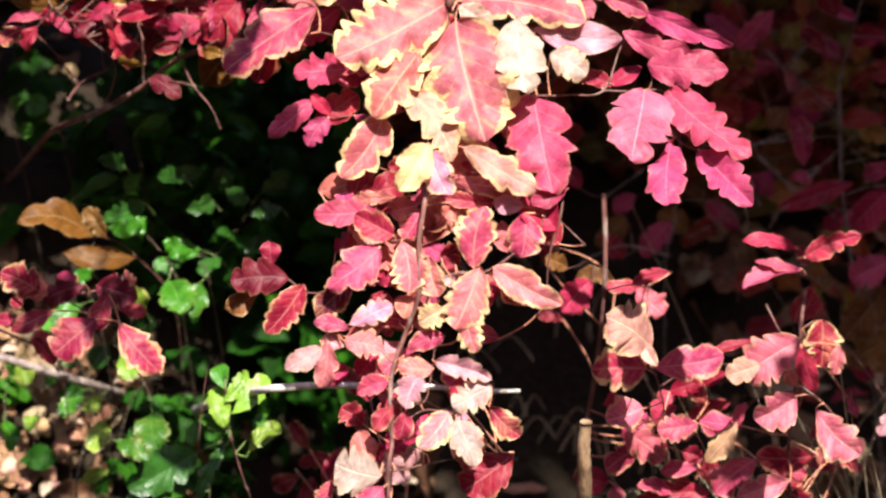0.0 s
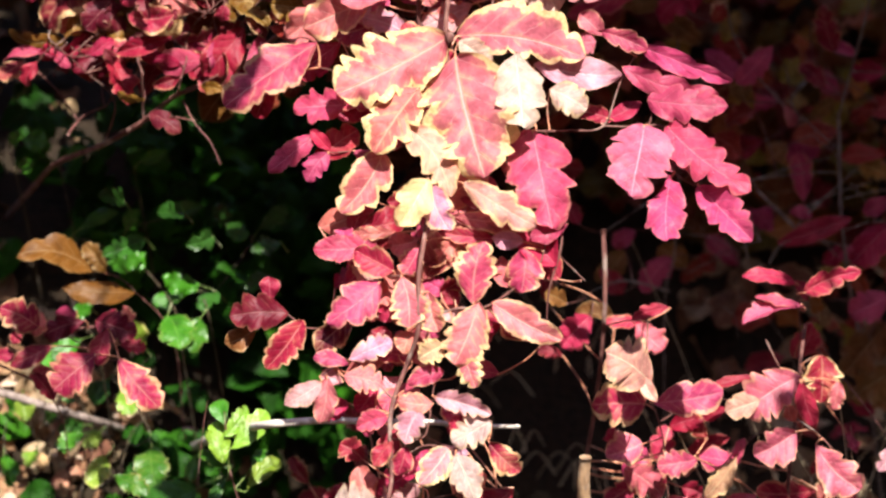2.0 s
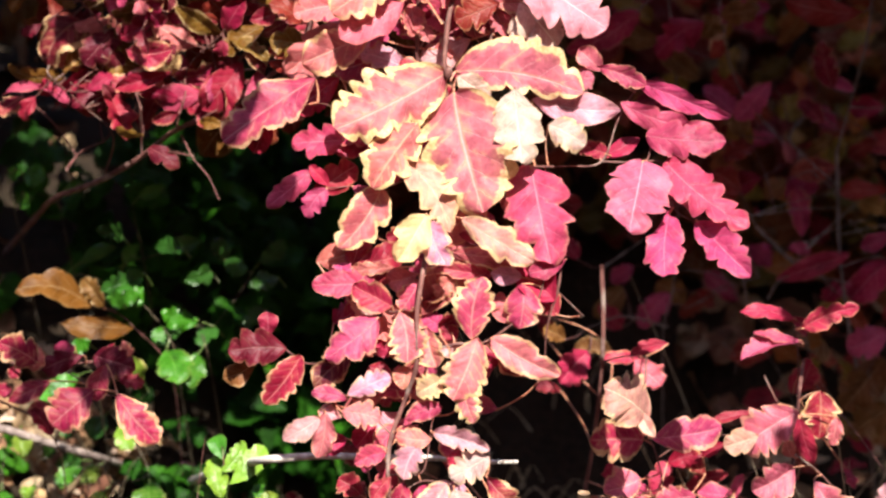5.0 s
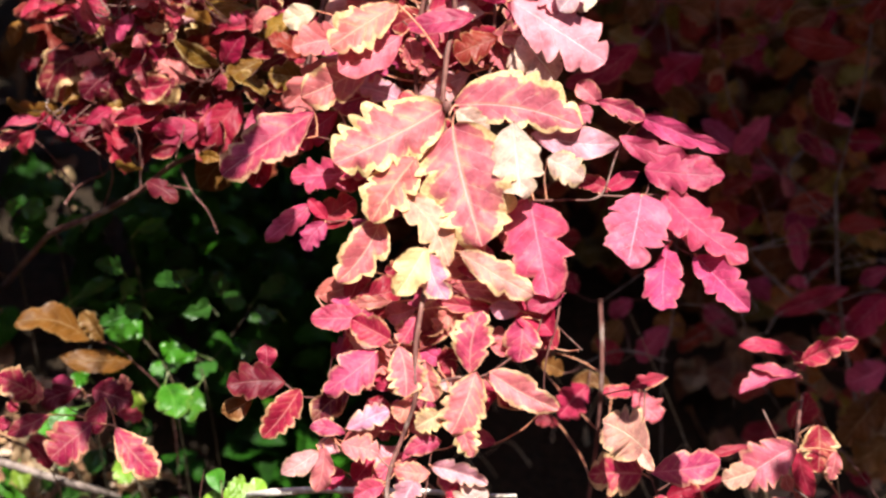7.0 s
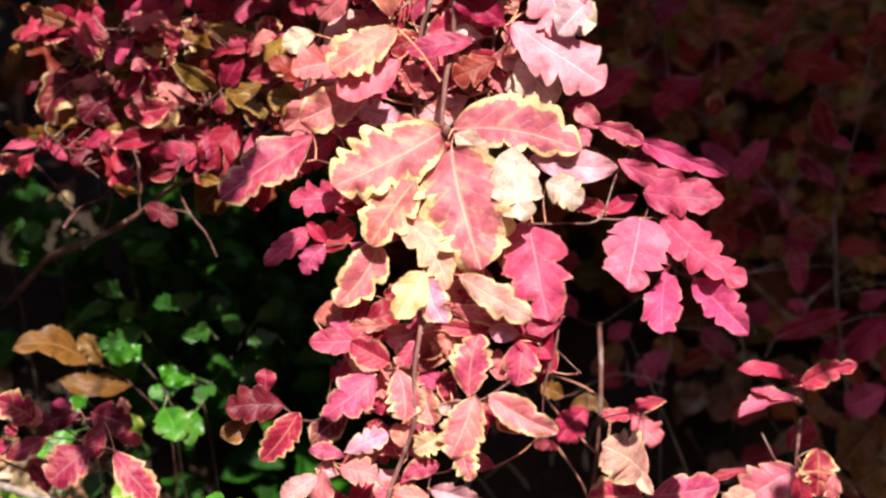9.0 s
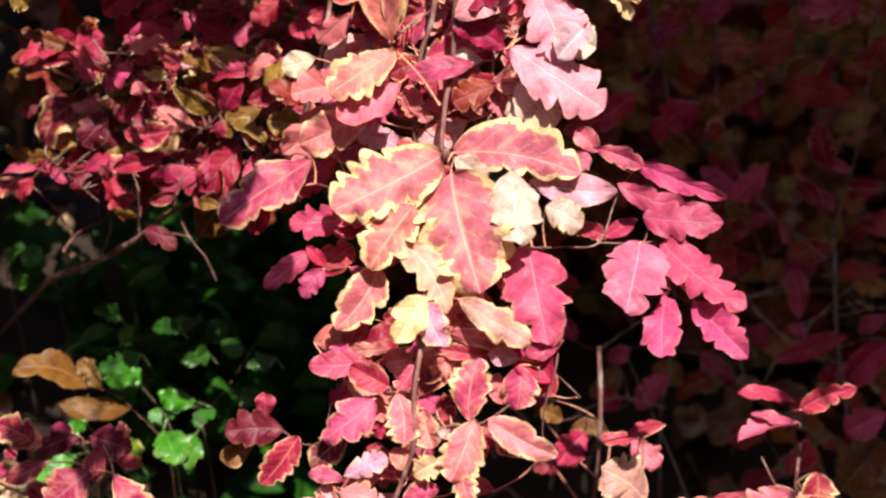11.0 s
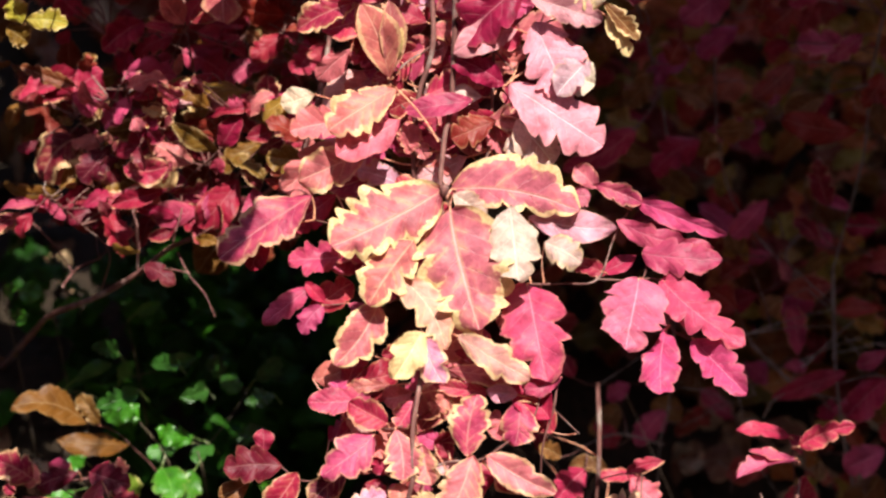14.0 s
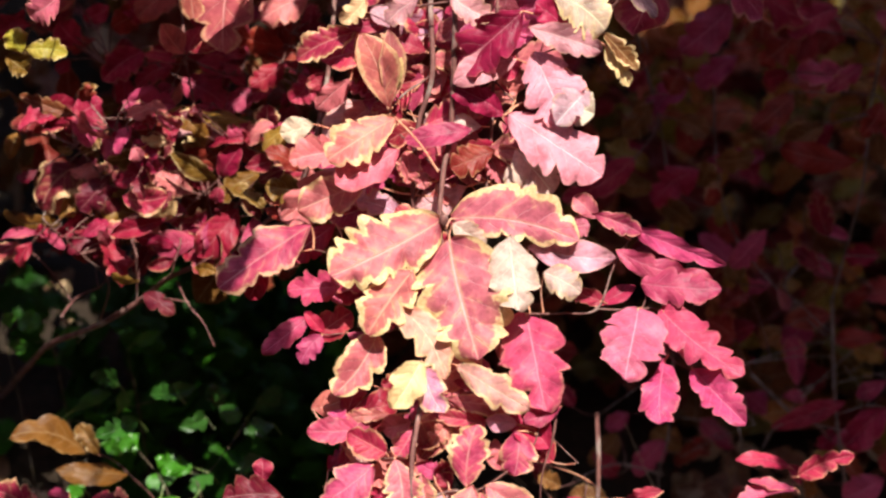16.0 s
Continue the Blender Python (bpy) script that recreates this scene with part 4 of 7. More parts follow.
leaf(main, "L", (-6, -95, 874), (-11, -64, 874), (-22, -58, 887), 12.6, 2, CORAL, 0.1)
leaf(main, "S", (37, -78, 924), (42, -74, 919), (24, -68, 925), 11.7, 23, CORAL, 0.3)
leaf(main, "L", (-7, -84, 908), (-7, -58, 900), (-11, -63, 883), 13.6, -2, PINK, 0.2)
leaf(main, "L", (-20, -94, 884), (-25, -65, 885), (-9, -61, 894), 12.6, -3, MAROON, 0.4)
leaf(main, "S", (-14, -51, 940), (-14, -62, 943), (-30, -61, 939), 13.7, -7, CORAL, 0.2)
leaf(main, "S", (5, -82, 911), (6, -74, 910), (1, -72, 918), 10.7, -7, MAROON, 0.4)
leaf(main, "L", (5, -82, 911), (3, -71, 916), (-13, -64, 923), 11.7, -13, PINK, 0.2)
leaf(main, "S", (-15, -54, 937), (-4, -46, 927), (-20, -43, 927), 12.7, 0, RED, 0.5)
leaf(main, "S", (10, -100, 817), (10, -96, 822), (21, -96, 826), 8.6, 22, CORAL, 0.5)
leaf(main, "L", (-29, -114, 817), (-32, -96, 820), (-21, -100, 804), 16.3, 32, PALE, 0.4)
leaf(main, "L", (-12, -108, 816), (-15, -90, 825), (-35, -94, 815), 14.4, 23, RED, 0.0)
leaf(main, "S", (-39, -114, 812), (-40, -98, 812), (-45, -90, 829), 15.3, 12, CORAL, 0.1)
leaf(main, "L", (20, -97, 818), (12, -68, 828), (-5, -66, 828), 10.6, 21, PALE, 0.2)
leaf(main, "S", (-35, -95, 874), (-35, -78, 871), (-46, -84, 856), 13.5, 0, RED, 0.0)
leaf(main, "S", (10, -100, 817), (2, -78, 827), (-19, -81, 825), 16.3, -2, PINK, 0.0)
leaf(main, "S", (26, -95, 818), (17, -67, 839), (0, -62, 840), 11.5, -7, RED, 0.2)
leaf(main, "L", (12, -104, 844), (11, -84, 845), (3, -81, 852), 11.5, -24, RED, 0.1)
leaf(main, "S", (-29, -102, 857), (-31, -81, 858), (-23, -74, 872), 14.5, -26, PALE, 0.0)
leaf(main, "S", (-37, -94, 876), (-44, -60, 861), (-31, -58, 859), 10.6, -8, RED, 0.2)
leaf(main, "L", (-39, -94, 878), (-28, -51, 879), (-33, -53, 869), 12.6, 21, RED, 0.2)
leaf(main, "L", (-28, -115, 780), (-41, -97, 785), (-49, -92, 797), 10.5, -3, RED, 0.4)
leaf(main, "L", (52, -69, 891), (28, -59, 869), (8, -54, 873), 14.5, 17, PINK, 0.2)
leaf(main, "L", (-26, -113, 814), (-34, -85, 812), (-55, -87, 807), 14.4, -17, PINK, 0.1)
leaf(main, "S", (12, -104, 844), (10, -74, 845), (0, -70, 859), 13.5, -6, PINK, 0.5)
leaf(main, "L", (-29, -116, 798), (-33, -76, 805), (-52, -78, 804), 13.4, -9, CORAL, 0.3)
leaf(main, "L", (-23, -108, 837), (-26, -73, 840), (-36, -73, 843), 9.6, 8, CORAL, 0.1)
leaf(main, "L", (-29, -103, 854), (-51, -68, 856), (-68, -70, 852), 13.5, -3, RED, 0.0)
leaf(main, "S", (-24, -105, 848), (-25, -77, 847), (-34, -82, 831), 13.5, 7, RED, 0.2)
leaf(main, "L", (-23, -96, 876), (-22, -68, 876), (-24, -64, 886), 16.4, 6, RED, 0.1)
leaf(main, "L", (-28, -111, 828), (-43, -84, 830), (-55, -84, 839), 15.4, 2, RED, 0.3)
leaf(main, "S", (-26, -99, 869), (-22, -82, 867), (-36, -88, 855), 12.5, 11, PINK, 0.5)
leaf(main, "S", (-35, -114, 813), (-36, -74, 815), (-49, -74, 812), 9.6, 9, RED, 0.5)
leaf(main, "L", (-12, -104, 844), (-17, -73, 847), (-22, -65, 866), 15.4, -11, PINK, 0.1)
leaf(main, "L", (-41, -115, 810), (-58, -102, 805), (-65, -110, 794), 11.5, 32, RED, 0.4)
leaf(main, "S", (27, -3, 788), (-29, 200, 762), (-40, 202, 755), 9, -11, MAROON, 0.5)
leaf(main, "L", (-29, 6, 706), (-49, 167, 741), (-47, 171, 757), 10, -13, MAROON, 0.3)
leaf(main, "L", (-29, 6, 706), (-80, 164, 736), (-91, 164, 752), 12, 10, MAROON, 0.4)
leaf(main, "S", (30, -2, 788), (-16, 157, 786), (-28, 161, 778), 13, 22, MAROON, 0.2)
leaf(main, "L", (-29, 9, 699), (-71, 152, 717), (-56, 157, 738), 17, 0, MAROON, 0.1)
leaf(main, "L", (-29, 9, 699), (-68, 181, 725), (-87, 183, 720), 12, -23, MAROON, 0.2)
leaf(main, "L", (-30, 0, 720), (-22, 153, 746), (-40, 157, 735), 17, -12, MAROON, 0.1)
leaf(main, "L", (-29, 30, 644), (-88, 199, 688), (-79, 198, 706), 14, -23, MAROON, 0.2)
leaf(main, "L", (-30, -9, 743), (-45, 150, 774), (-62, 151, 783), 15, -11, MAROON, 0.3)
leaf(main, "S", (-29, 16, 681), (-87, 195, 710), (-103, 197, 701), 13, -4, MAROON, 0.3)
leaf(main, "L", (-29, 16, 681), (-24, 185, 720), (-29, 189, 709), 10, 6, MAROON, 0.2)
leaf(main, "S", (-29, 23, 663), (-37, 208, 704), (-58, 207, 708), 16, -1, MAROON, 0.0)
leaf(main, "L", (-14, 4, 1063), (-7, 14, 1065), (-29, 18, 1071), 16.9, -26, RED, 0.3)
leaf(main, "L", (26, 4, 1073), (23, 1, 1073), (46, 3, 1073), 17.9, -3, CORAL, 0.5)
leaf(main, "S", (-11, 3, 1085), (-15, 20, 1090), (-21, 23, 1116), 18.0, -15, PINK, 0.0)
leaf(main, "L", (30, 10, 1148), (38, 24, 1144), (36, 23, 1129), 21.0, 15, RED, 0.2)
leaf(main, "S", (28, 6, 1121), (25, 16, 1121), (38, 14, 1120), 10.0, -27, PINK, 0.2)
leaf(main, "L", (-4, 6, 1117), (4, 17, 1111), (-10, 21, 1104), 15.0, 4, ROSE, 0.2)
leaf(main, "L", (-13, 3, 1071), (-18, 4, 1072), (-17, -2, 1056), 13.9, -11, ROSE, 0.4)
leaf(main, "L", (-13, 1, 1037), (-19, 5, 1036), (-44, 8, 1045), 16.9, 17, PALE, 0.4)
leaf(main, "L", (-14, 3, 1049), (-15, 17, 1050), (-29, 19, 1061), 11.9, 17, PINK, 0.1)
leaf(main, "S", (23, 0, 1042), (20, 4, 1043), (46, 2, 1034), 20.8, 21, RED, 0.1)
leaf(main, "L", (-4, 8, 1120), (-6, 21, 1114), (-27, 22, 1103), 15.0, 0, CORAL, 0.4)
leaf(main, "S", (29, 7, 1129), (23, 30, 1127), (40, 30, 1125), 13.0, 0, PALE, 0.1)
leaf(main, "L", (-14, 4, 1057), (1, 3, 1057), (3, 10, 1072), 11.9, -4, RED, 0.4)
leaf(main, "L", (-15, 3, 1104), (-16, 17, 1102), (-26, 18, 1091), 17.0, 8, RED, 0.4)
leaf(main, "L", (-11, 3, 1083), (-7, 8, 1086), (15, 13, 1099), 18.0, 5, RED, 0.3)
leaf(main, "L", (30, 15, 1156), (36, 12, 1155), (33, 16, 1142), 17.0, -22, CORAL, 0.0)
leaf(main, "S", (27, 7, 1091), (12, 25, 1095), (10, 30, 1109), 12.0, -14, CORAL, 0.4)
leaf(main, "L", (-11, 3, 1083), (-20, 10, 1086), (-35, 10, 1096), 16.0, -16, RED, 0.4)
leaf(main, "L", (28, 6, 1121), (29, 9, 1123), (40, 11, 1111), 16.0, 20, RED, 0.2)
leaf(main, "L", (-14, 3, 1049), (-5, 4, 1048), (12, 3, 1048), 13.9, -5, CORAL, 0.5)
leaf(main, "L", (29, 8, 1133), (24, 23, 1132), (40, 24, 1124), 18.0, -25, CORAL, 0.4)
leaf(main, "S", (27, 7, 1093), (30, 25, 1096), (40, 27, 1113), 16.0, 30, CORAL, 0.2)
leaf(main, "L", (29, 8, 1133), (30, 14, 1133), (40, 16, 1141), 12.0, 22, RED, 0.4)
leaf(main, "L", (-14, 4, 1063), (-11, 2, 1062), (-8, -2, 1053), 11.9, -36, CORAL, 0.3)
leaf(main, "L", (-13, 4, 1069), (-15, 12, 1071), (-40, 13, 1070), 16.9, -23, RED, 0.0)
leaf(main, "L", (-13, 3, 1073), (-5, 13, 1074), (-1, 21, 1093), 15.0, -4, PALE, 0.4)
leaf(main, "L", (-43, 15, 1136), (-44, 18, 1118), (-22, 18, 1111), 17.0, -26, ROSE, 0.3)
leaf(main, "L", (25, 2, 1053), (45, -2, 1051), (49, 5, 1070), 12.9, 7, ROSE, 0.1)
leaf(main, "L", (-4, 12, 1130), (-7, 25, 1122), (-20, 25, 1146), 21.0, 4, RED, 0.4)
leaf(main, "S", (27, 7, 1096), (19, 20, 1098), (37, 21, 1101), 14.0, 9, RED, 0.4)
leaf(main, "L", (-12, 4, 1078), (-3, 12, 1080), (10, 8, 1063), 14.0, 13, ROSE, 0.2)
leaf(main, "S", (-43, 15, 1136), (-35, 28, 1126), (-63, 25, 1117), 21.0, 13, RED, 0.3)
leaf(main, "L", (-26, -1, 1093), (-34, 27, 1094), (-52, 20, 1080), 14.0, 2, ROSE, 0.2)
leaf(main, "L", (27, 7, 1096), (18, 14, 1097), (39, 12, 1097), 13.0, -26, CORAL, 0.4)
leaf(main, "S", (-10, 4, 1090), (-21, 21, 1093), (1, 25, 1108), 19.0, 2, ROSE, 0.2)
leaf(main, "L", (28, 6, 1102), (22, 13, 1104), (18, 12, 1088), 13.0, 27, ROSE, 0.2)
leaf(main, "L", (26, 4, 1073), (37, 9, 1073), (41, 20, 1091), 15.9, 10, RED, 0.3)
leaf(main, "L", (-13, 1, 1033), (-10, -2, 1032), (-23, 0, 1043), 11.9, -14, RED, 0.4)
leaf(main, "L", (26, 4, 1068), (41, 17, 1069), (55, 14, 1063), 10.0, 24, MAROON, 0.0)
leaf(main, "L", (28, 5, 1114), (22, 18, 1112), (4, 20, 1111), 12.0, 5, ROSE, 0.0)
leaf(main, "S", (30, 15, 1156), (27, 23, 1151), (37, 27, 1143), 14.0, -21, CORAL, 0.3)
leaf(main, "L", (26, 4, 1063), (24, 17, 1066), (18, 17, 1057), 11.0, 6, PINK, 0.0)
leaf(main, "L", (-4, 8, 1120), (0, 18, 1116), (10, 21, 1127), 10.0, 18, CORAL, 0.5)
leaf(main, "L", (-14, 4, 1061), (-11, 9, 1061), (-13, 13, 1078), 13.9, 16, RED, 0.1)


def leaf_bud(owner, place, size):
    """A small swollen bud where the stalks meet."""
    bm = bmesh.new()
    bmesh.ops.create_icosphere(bm, subdivisions=2, radius=size / 1000)
    for v in bm.verts:
        v.co.z *= 1.35 - 0.35 * v.co.z / (size / 1000)
        v.co += v.normal * noise.noise(v.co * 900) * 0.0004
    me = bpy.data.meshes.new("bud")
    bm.to_mesh(me)
    bm.free()
    me.materials.append(BARK)
    ob = new("bud", me)
    ob.parent = owner
    ob.location = local(owner, place)
    return tagged(ob, "dark red leaf bud")


leaf_bud(main, (2, -30, 1043), 2.6)


# Unseen leaf mass added overhead to keep the sun off the background.
def in_unseen_crown(rng):
    x, y = rng.uniform(-0.75, 0.95), rng.uniform(0.03, 0.7)
    if (x < -0.02 and rng.random() < (0.86 if y < 0.15 else 0.25)) or (x > 0.07 and rng.random() < 0.75):
        return None
    low = 1.18 - 0.16 * y
    high = 1.62 + 0.25 * noise.noise(Vector((x * 3, y * 3, 5))) + 0.4 * y - 0.35 * (x - 0.1) ** 2
    z = low + (high - low) * rng.random() ** 1.8
    edge = (abs(x - 0.1) / 0.85) ** 4 + (max(0.0, y - 0.3) / 0.4) ** 4
    return (x, y, z) if edge < 0.8 + 0.5 * noise.noise(Vector((x * 6, y * 6, z * 6))) else None


# Unseen leaves, added just above the view to dapple the arching shrub.
def in_unseen_low_shade(rng):
    x, y = rng.uniform(-0.32, -0.03), rng.uniform(0.03, 0.16)
    return (x, y, 1.18 - 0.16 * y + 0.12 * rng.random())


foliage("lower_crown", 36, in_unseen_low_shade, (0.025, 0.045), UNSEEN_LEAF, main, 9, "LLS", (0, -0.5, 0.8), 1.0, "unseen red leaves added to dapple the arching shrub with shade")
# Two unseen leaf clumps added to cast patchy shade on the low shrubs.
def in_unseen_overhang(rng):
    if rng.random() < 0.945:
        p = (rng.gauss(0.39, 0.07), rng.gauss(-0.19, 0.06), rng.gauss(1.34, 0.07))
        return p if p[0] > 0.275 and p[2] > 1.23 else None
    p = (rng.gauss(-0.11, 0.04), rng.gauss(-0.26, 0.03), rng.gauss(1.30, 0.03))
    return p if p[2] > 1.25 else None


foliage("overhanging_foliage", 320, in_unseen_overhang, (0.025, 0.05), UNSEEN_LEAF, main, 14, "LLS", (0, -0.5, 0.8), 1.0, "unseen red leaves added to throw patchy shade on the low shrubs")
# Two unseen branches, added only to carry these clumps.
stem(main, 4.0, [(40, 60, 1500), (150, -60, 1420), (260, -180, 1330), (330, -280, 1280)])
stem(main, 3.0, [(10, 60, 1480), (-60, -100, 1390), (-120, -270, 1300)])
# Unseen clump added to take the sun off the bank at far left.
foliage("side_foliage", 260, lambda rng: (rng.uniform(-0.50, -0.12), rng.uniform(0.28, 0.55), rng.uniform(1.34, 1.50)), (0.03, 0.07), UNSEEN_LEAF, main, 19, "LLS", (0, -0.5, 0.8), 0.8, "unseen red leaves added to shade the bank at far left")
foliage("upper_foliage", 2000, in_unseen_crown, (0.03, 0.07), UNSEEN_LEAF, main, 8, "LLS", (0, -0.5, 0.8), 1.0, "unseen red leaves added above to shade the background")


# Unseen high clump, cut so its shadow misses the sunlit leaves.
def in_unseen_high_shade(rng):
    while True:
        p = Vector((rng.uniform(-1, 1), rng.uniform(-1, 1), rng.uniform(-1, 1)))
        if p.length < 0.8 + 0.35 * noise.noise(p * 3):
            p = (0.37 + 0.30 * p.x, -0.33 + 0.37 * p.y, 2.0 + 0.17 * p.z)
            if p[1] > -0.58 or p[0] > 0.31:
                return p


# Unseen stem added to carry the high shading clump.
stem(main, 9.0, [(60, 100, 1450), (150, 60, 1680), (270, -80, 1880), (400, -250, 1990), (480, -380, 2030)], "unseen_shade_bough")
foliage("bough_foliage", 1250, in_unseen_high_shade, (0.04, 0.07), UNSEEN_LEAF, main, 17, "LLS", (0, -0.6, 0.8), 0.6, "unseen red leaves added high up to shade the right background")

# ---- the low shrub beside it ----
rightlow = plant("low_shrub", (75, 200, 0), "low shrub of small lobed pink leaves in patchy sun", "shrub", "autumn shrubs")
stem(rightlow, 2.4, [(88, 110, 903), (89, 105, 874), (88, 105, 838), (84, 115, 795), (79, 120, 757), (79, 130, 713), (80, 200, 575)])
stem(rightlow, 1.8, [(202, 110, 847), (197, 80, 832), (193, 60, 803), (190, 60, 763), (197, 90, 703), (220, 240, 522)])
twig(rightlow, 0.9, [(111, 60, 864), (110, 45, 833), (117, 45, 810), (121, 50, 789), (125, 60, 743), (137, 150, 647)])
twig(rightlow, 0.9, [(89, 105, 848), (99, 70, 861), (108, 60, 864)])
twig(rightlow, 0.9, [(117, 45, 810), (138, 42, 824), (157, 45, 823)])
twig(rightlow, 0.9, [(193, 60, 803), (173, 45, 804), (157, 42, 792), (139, 45, 765)])
twig(rightlow, 0.9, [(192, 60, 809), (207, 40, 802), (219, 35, 788)])
twig(rightlow, 0.9, [(176, 60, 853), (184, 55, 838), (192, 60, 829)])
twig(rightlow, 0.9, [(198, 125, 869), (200, 120, 844), (199, 110, 827)])
leaf(rightlow, "S", (108, 60, 864), (111, 120, 847), (88, 115, 848), 9, 15, RED, .3)
leaf(rightlow, "L", (111, 60, 864), (124, 75, 867), (103, 76, 860), 9, 14, RED, .1)
leaf(rightlow, "L", (108, 60, 864), (106, 110, 848), (122, 105, 834), 20, -19, BLUSH, 0.2)
leaf(rightlow, "L", (110, 45, 833), (108, -20, 853), (86, -30, 872), 32, 2, PEACH, 0.5)
leaf(rightlow, "S", (110, 45, 833), (105, -20, 855), (112, -27, 844), 8, 13, PEACH, .4)
# The strong margin paints the sunlit rim of this shaded leaf.
leaf(rightlow, "L", (115, 45, 817), (110, 60, 816), (80, 52, 818), 29, -7, RED, 0.9)
leaf(rightlow, "L", (113, 45, 823), (112, 20, 829), (149, 12, 838), 24, -7, PINK, .4)
leaf(rightlow, "O", (184, 55, 838), (193, 30, 841), (162, 20, 824), 30, 0, BLUSH, .3)
leaf(rightlow, "L", (157, 45, 823), (170, 15, 832), (151, 10, 827), 17, 5, PEACH, 0.3)
# Here the margin colour stands in for sun on the tip.
leaf(rightlow, "L", (197, 80, 832), (208, 70, 841), (208, 62, 816), 26, -16, MAROON, 0.8)
leaf(rightlow, "L", (200, 115, 836), (200, 150, 816), (209, 139, 839), 18, 11, RED, .2)
leaf(rightlow, "L", (198, 125, 867), (196, 100, 874), (165, 90, 881), 11, 14, RED, .1)
leaf(rightlow, "L", (199, 122, 855), (199, 95, 863), (165, 85, 855), 15, 39, PINK, .15)
leaf(rightlow, "L", (200, 122, 853), (201, 98, 860), (172, 93, 868), 10, 43, PINK, .3)
leaf(rightlow, "L", (199, 124, 862), (198, 80, 874), (229, 75, 888), 15, 16, RED, .3)
leaf(rightlow, "S", (199, 123, 858), (204, 125, 857), (196, 114, 872), 8, -10, RED, .2)
leaf(rightlow, "L", (205, 42, 803), (188, -10, 822), (165, -18, 811), 24, -21, BLUSH, .3)
leaf(rightlow, "L", (207, 40, 802), (202, 30, 802), (226, 20, 779), 27, 3, BLUSH, .5)
leaf(rightlow, "S", (121, 50, 789), (134, 105, 770), (160, 102, 783), 11, 19, MAROON, .1)
leaf(rightlow, "L", (151, 43, 782), (137, 20, 797), (115, 15, 795), 17, -6, PINK, .4)
leaf(rightlow, "L", (159, 42, 793), (159, 35, 793), (142, 30, 772), 15, 17, SALMON, .6)
leaf(rightlow, "L", (119, 47, 801), (107, 25, 804), (87, 20, 799), 22, 16, BLUSH, .6)
leaf(rightlow, "L", (121, 50, 791), (98, 40, 785), (119, 35, 771), 22, 8, BLUSH, .4)
leaf(rightlow, "L", (122, 53, 777), (108, 45, 775), (88, 40, 763), 17, 0, RED, .4)
leaf(rightlow, "S", (139, 45, 765), (139, 40, 765), (118, 43, 762), 11, 0, PINK, .3)
leaf(rightlow, "L", (191, 60, 774), (207, 65, 764), (173, 57, 765), 20, -21, MAROON, .3)
leaf(rightlow, "L", (151, 43, 782), (171, 40, 770), (147, 35, 752), 21, 17, PINK, .3)
leaf(rightlow, "L", (190, 60, 763), (189, 35, 759), (160, 30, 751), 18, -18, BLUSH, .5)
leaf(rightlow, "L", (139, 45, 765), (147, 50, 747), (104, 45, 742), 19, -5, MAROON, .2)
leaf(rightlow, "S", (187, 57, 835), (172, 70, 829), (146, 64, 825), 7, 30, RED, .1)
leaf(rightlow, "L", (192, 60, 829), (217, 60, 829), (214, 58, 813), 11, 2, CORAL, .5)
leaf(rightlow, "S", (192, 60, 829), (196, 60, 829), (205, 64, 801), 13, 17, RED, .1)
leaf(rightlow, "S", (196, 55, 807), (192, 50, 809), (188, 48, 819), 9, -2, CORAL, .3)
leaf(rightlow, "S", (166, 44, 798), (164, 45, 801), (160, 37, 789), 7, 16, PINK, .2)
leaf(rightlow, "L", (122, 54, 773), (130, 50, 771), (142, 49, 767), 12, 18, MAROON, .1)
leaf(rightlow, "L", (124, 58, 752), (124, 45, 748), (105, 40, 754), 12, 20, PINK, .4)
leaf(rightlow, "L", (122, 53, 777), (146, 87, 787), (132, 98, 803), 15, -24, MAROON, 0.5)
leaf(rightlow, "L", (193, 71, 741), (188, 73, 742), (204, 76, 727), 14, -5, MAROON, 0.4)
leaf(rightlow, "L", (85, 112, 807), (106, 98, 802), (114, 89, 817), 13, -29, MAROON, 0.2)
leaf(rightlow, "L", (193, 71, 741), (203, 84, 746), (183, 92, 748), 16, 11, RED, 0.4)
leaf(rightlow, "S", (80, 119, 764), (113, 115, 761), (124, 116, 750), 14, 3, RED, 0.1)
leaf(rightlow, "L", (81, 118, 774), (119, 104, 769), (124, 110, 788), 15, -9, RED, 0.2)
leaf(rightlow, "S", (191, 60, 777), (165, 78, 777), (142, 85, 779), 17, 27, PINK, 0.3)
leaf(rightlow, "L", (122, 52, 781), (125, 92, 792), (145, 92, 799), 14, -2, MAROON, 0.0)
leaf(rightlow, "L", (121, 51, 785), (96, 78, 787), (91, 75, 797), 12, 2, RED, 0.1)
leaf(rightlow, "L", (199, 110, 827), (227, 114, 783), (231, 102, 774), 9, -25, RED, 0.3)
leaf(rightlow, "L", (79, 125, 733), (96, 112, 731), (96, 105, 718), 11, 2, PINK, 0.4)
leaf(rightlow, "L", (194, 76, 730), (221, 106, 751), (235, 99, 743), 12, -26, MAROON, 0.4)
leaf(rightlow, "L", (126, 68, 735), (114, 73, 732), (132, 79, 740), 15, -22, MAROON, 0.3)
leaf(rightlow, "S", (194, 67, 813), (158, 92, 804), (145, 92, 797), 9, 12, MAROON, 0.0)
leaf(rightlow, "L", (79, 120, 757), (101, 114, 755), (114, 112, 773), 13, -4, PINK, 0.1)
leaf(rightlow, "L", (89, 105, 861), (57, 153, 862), (38, 160, 862), 12, -24, MAROON, 0.1)
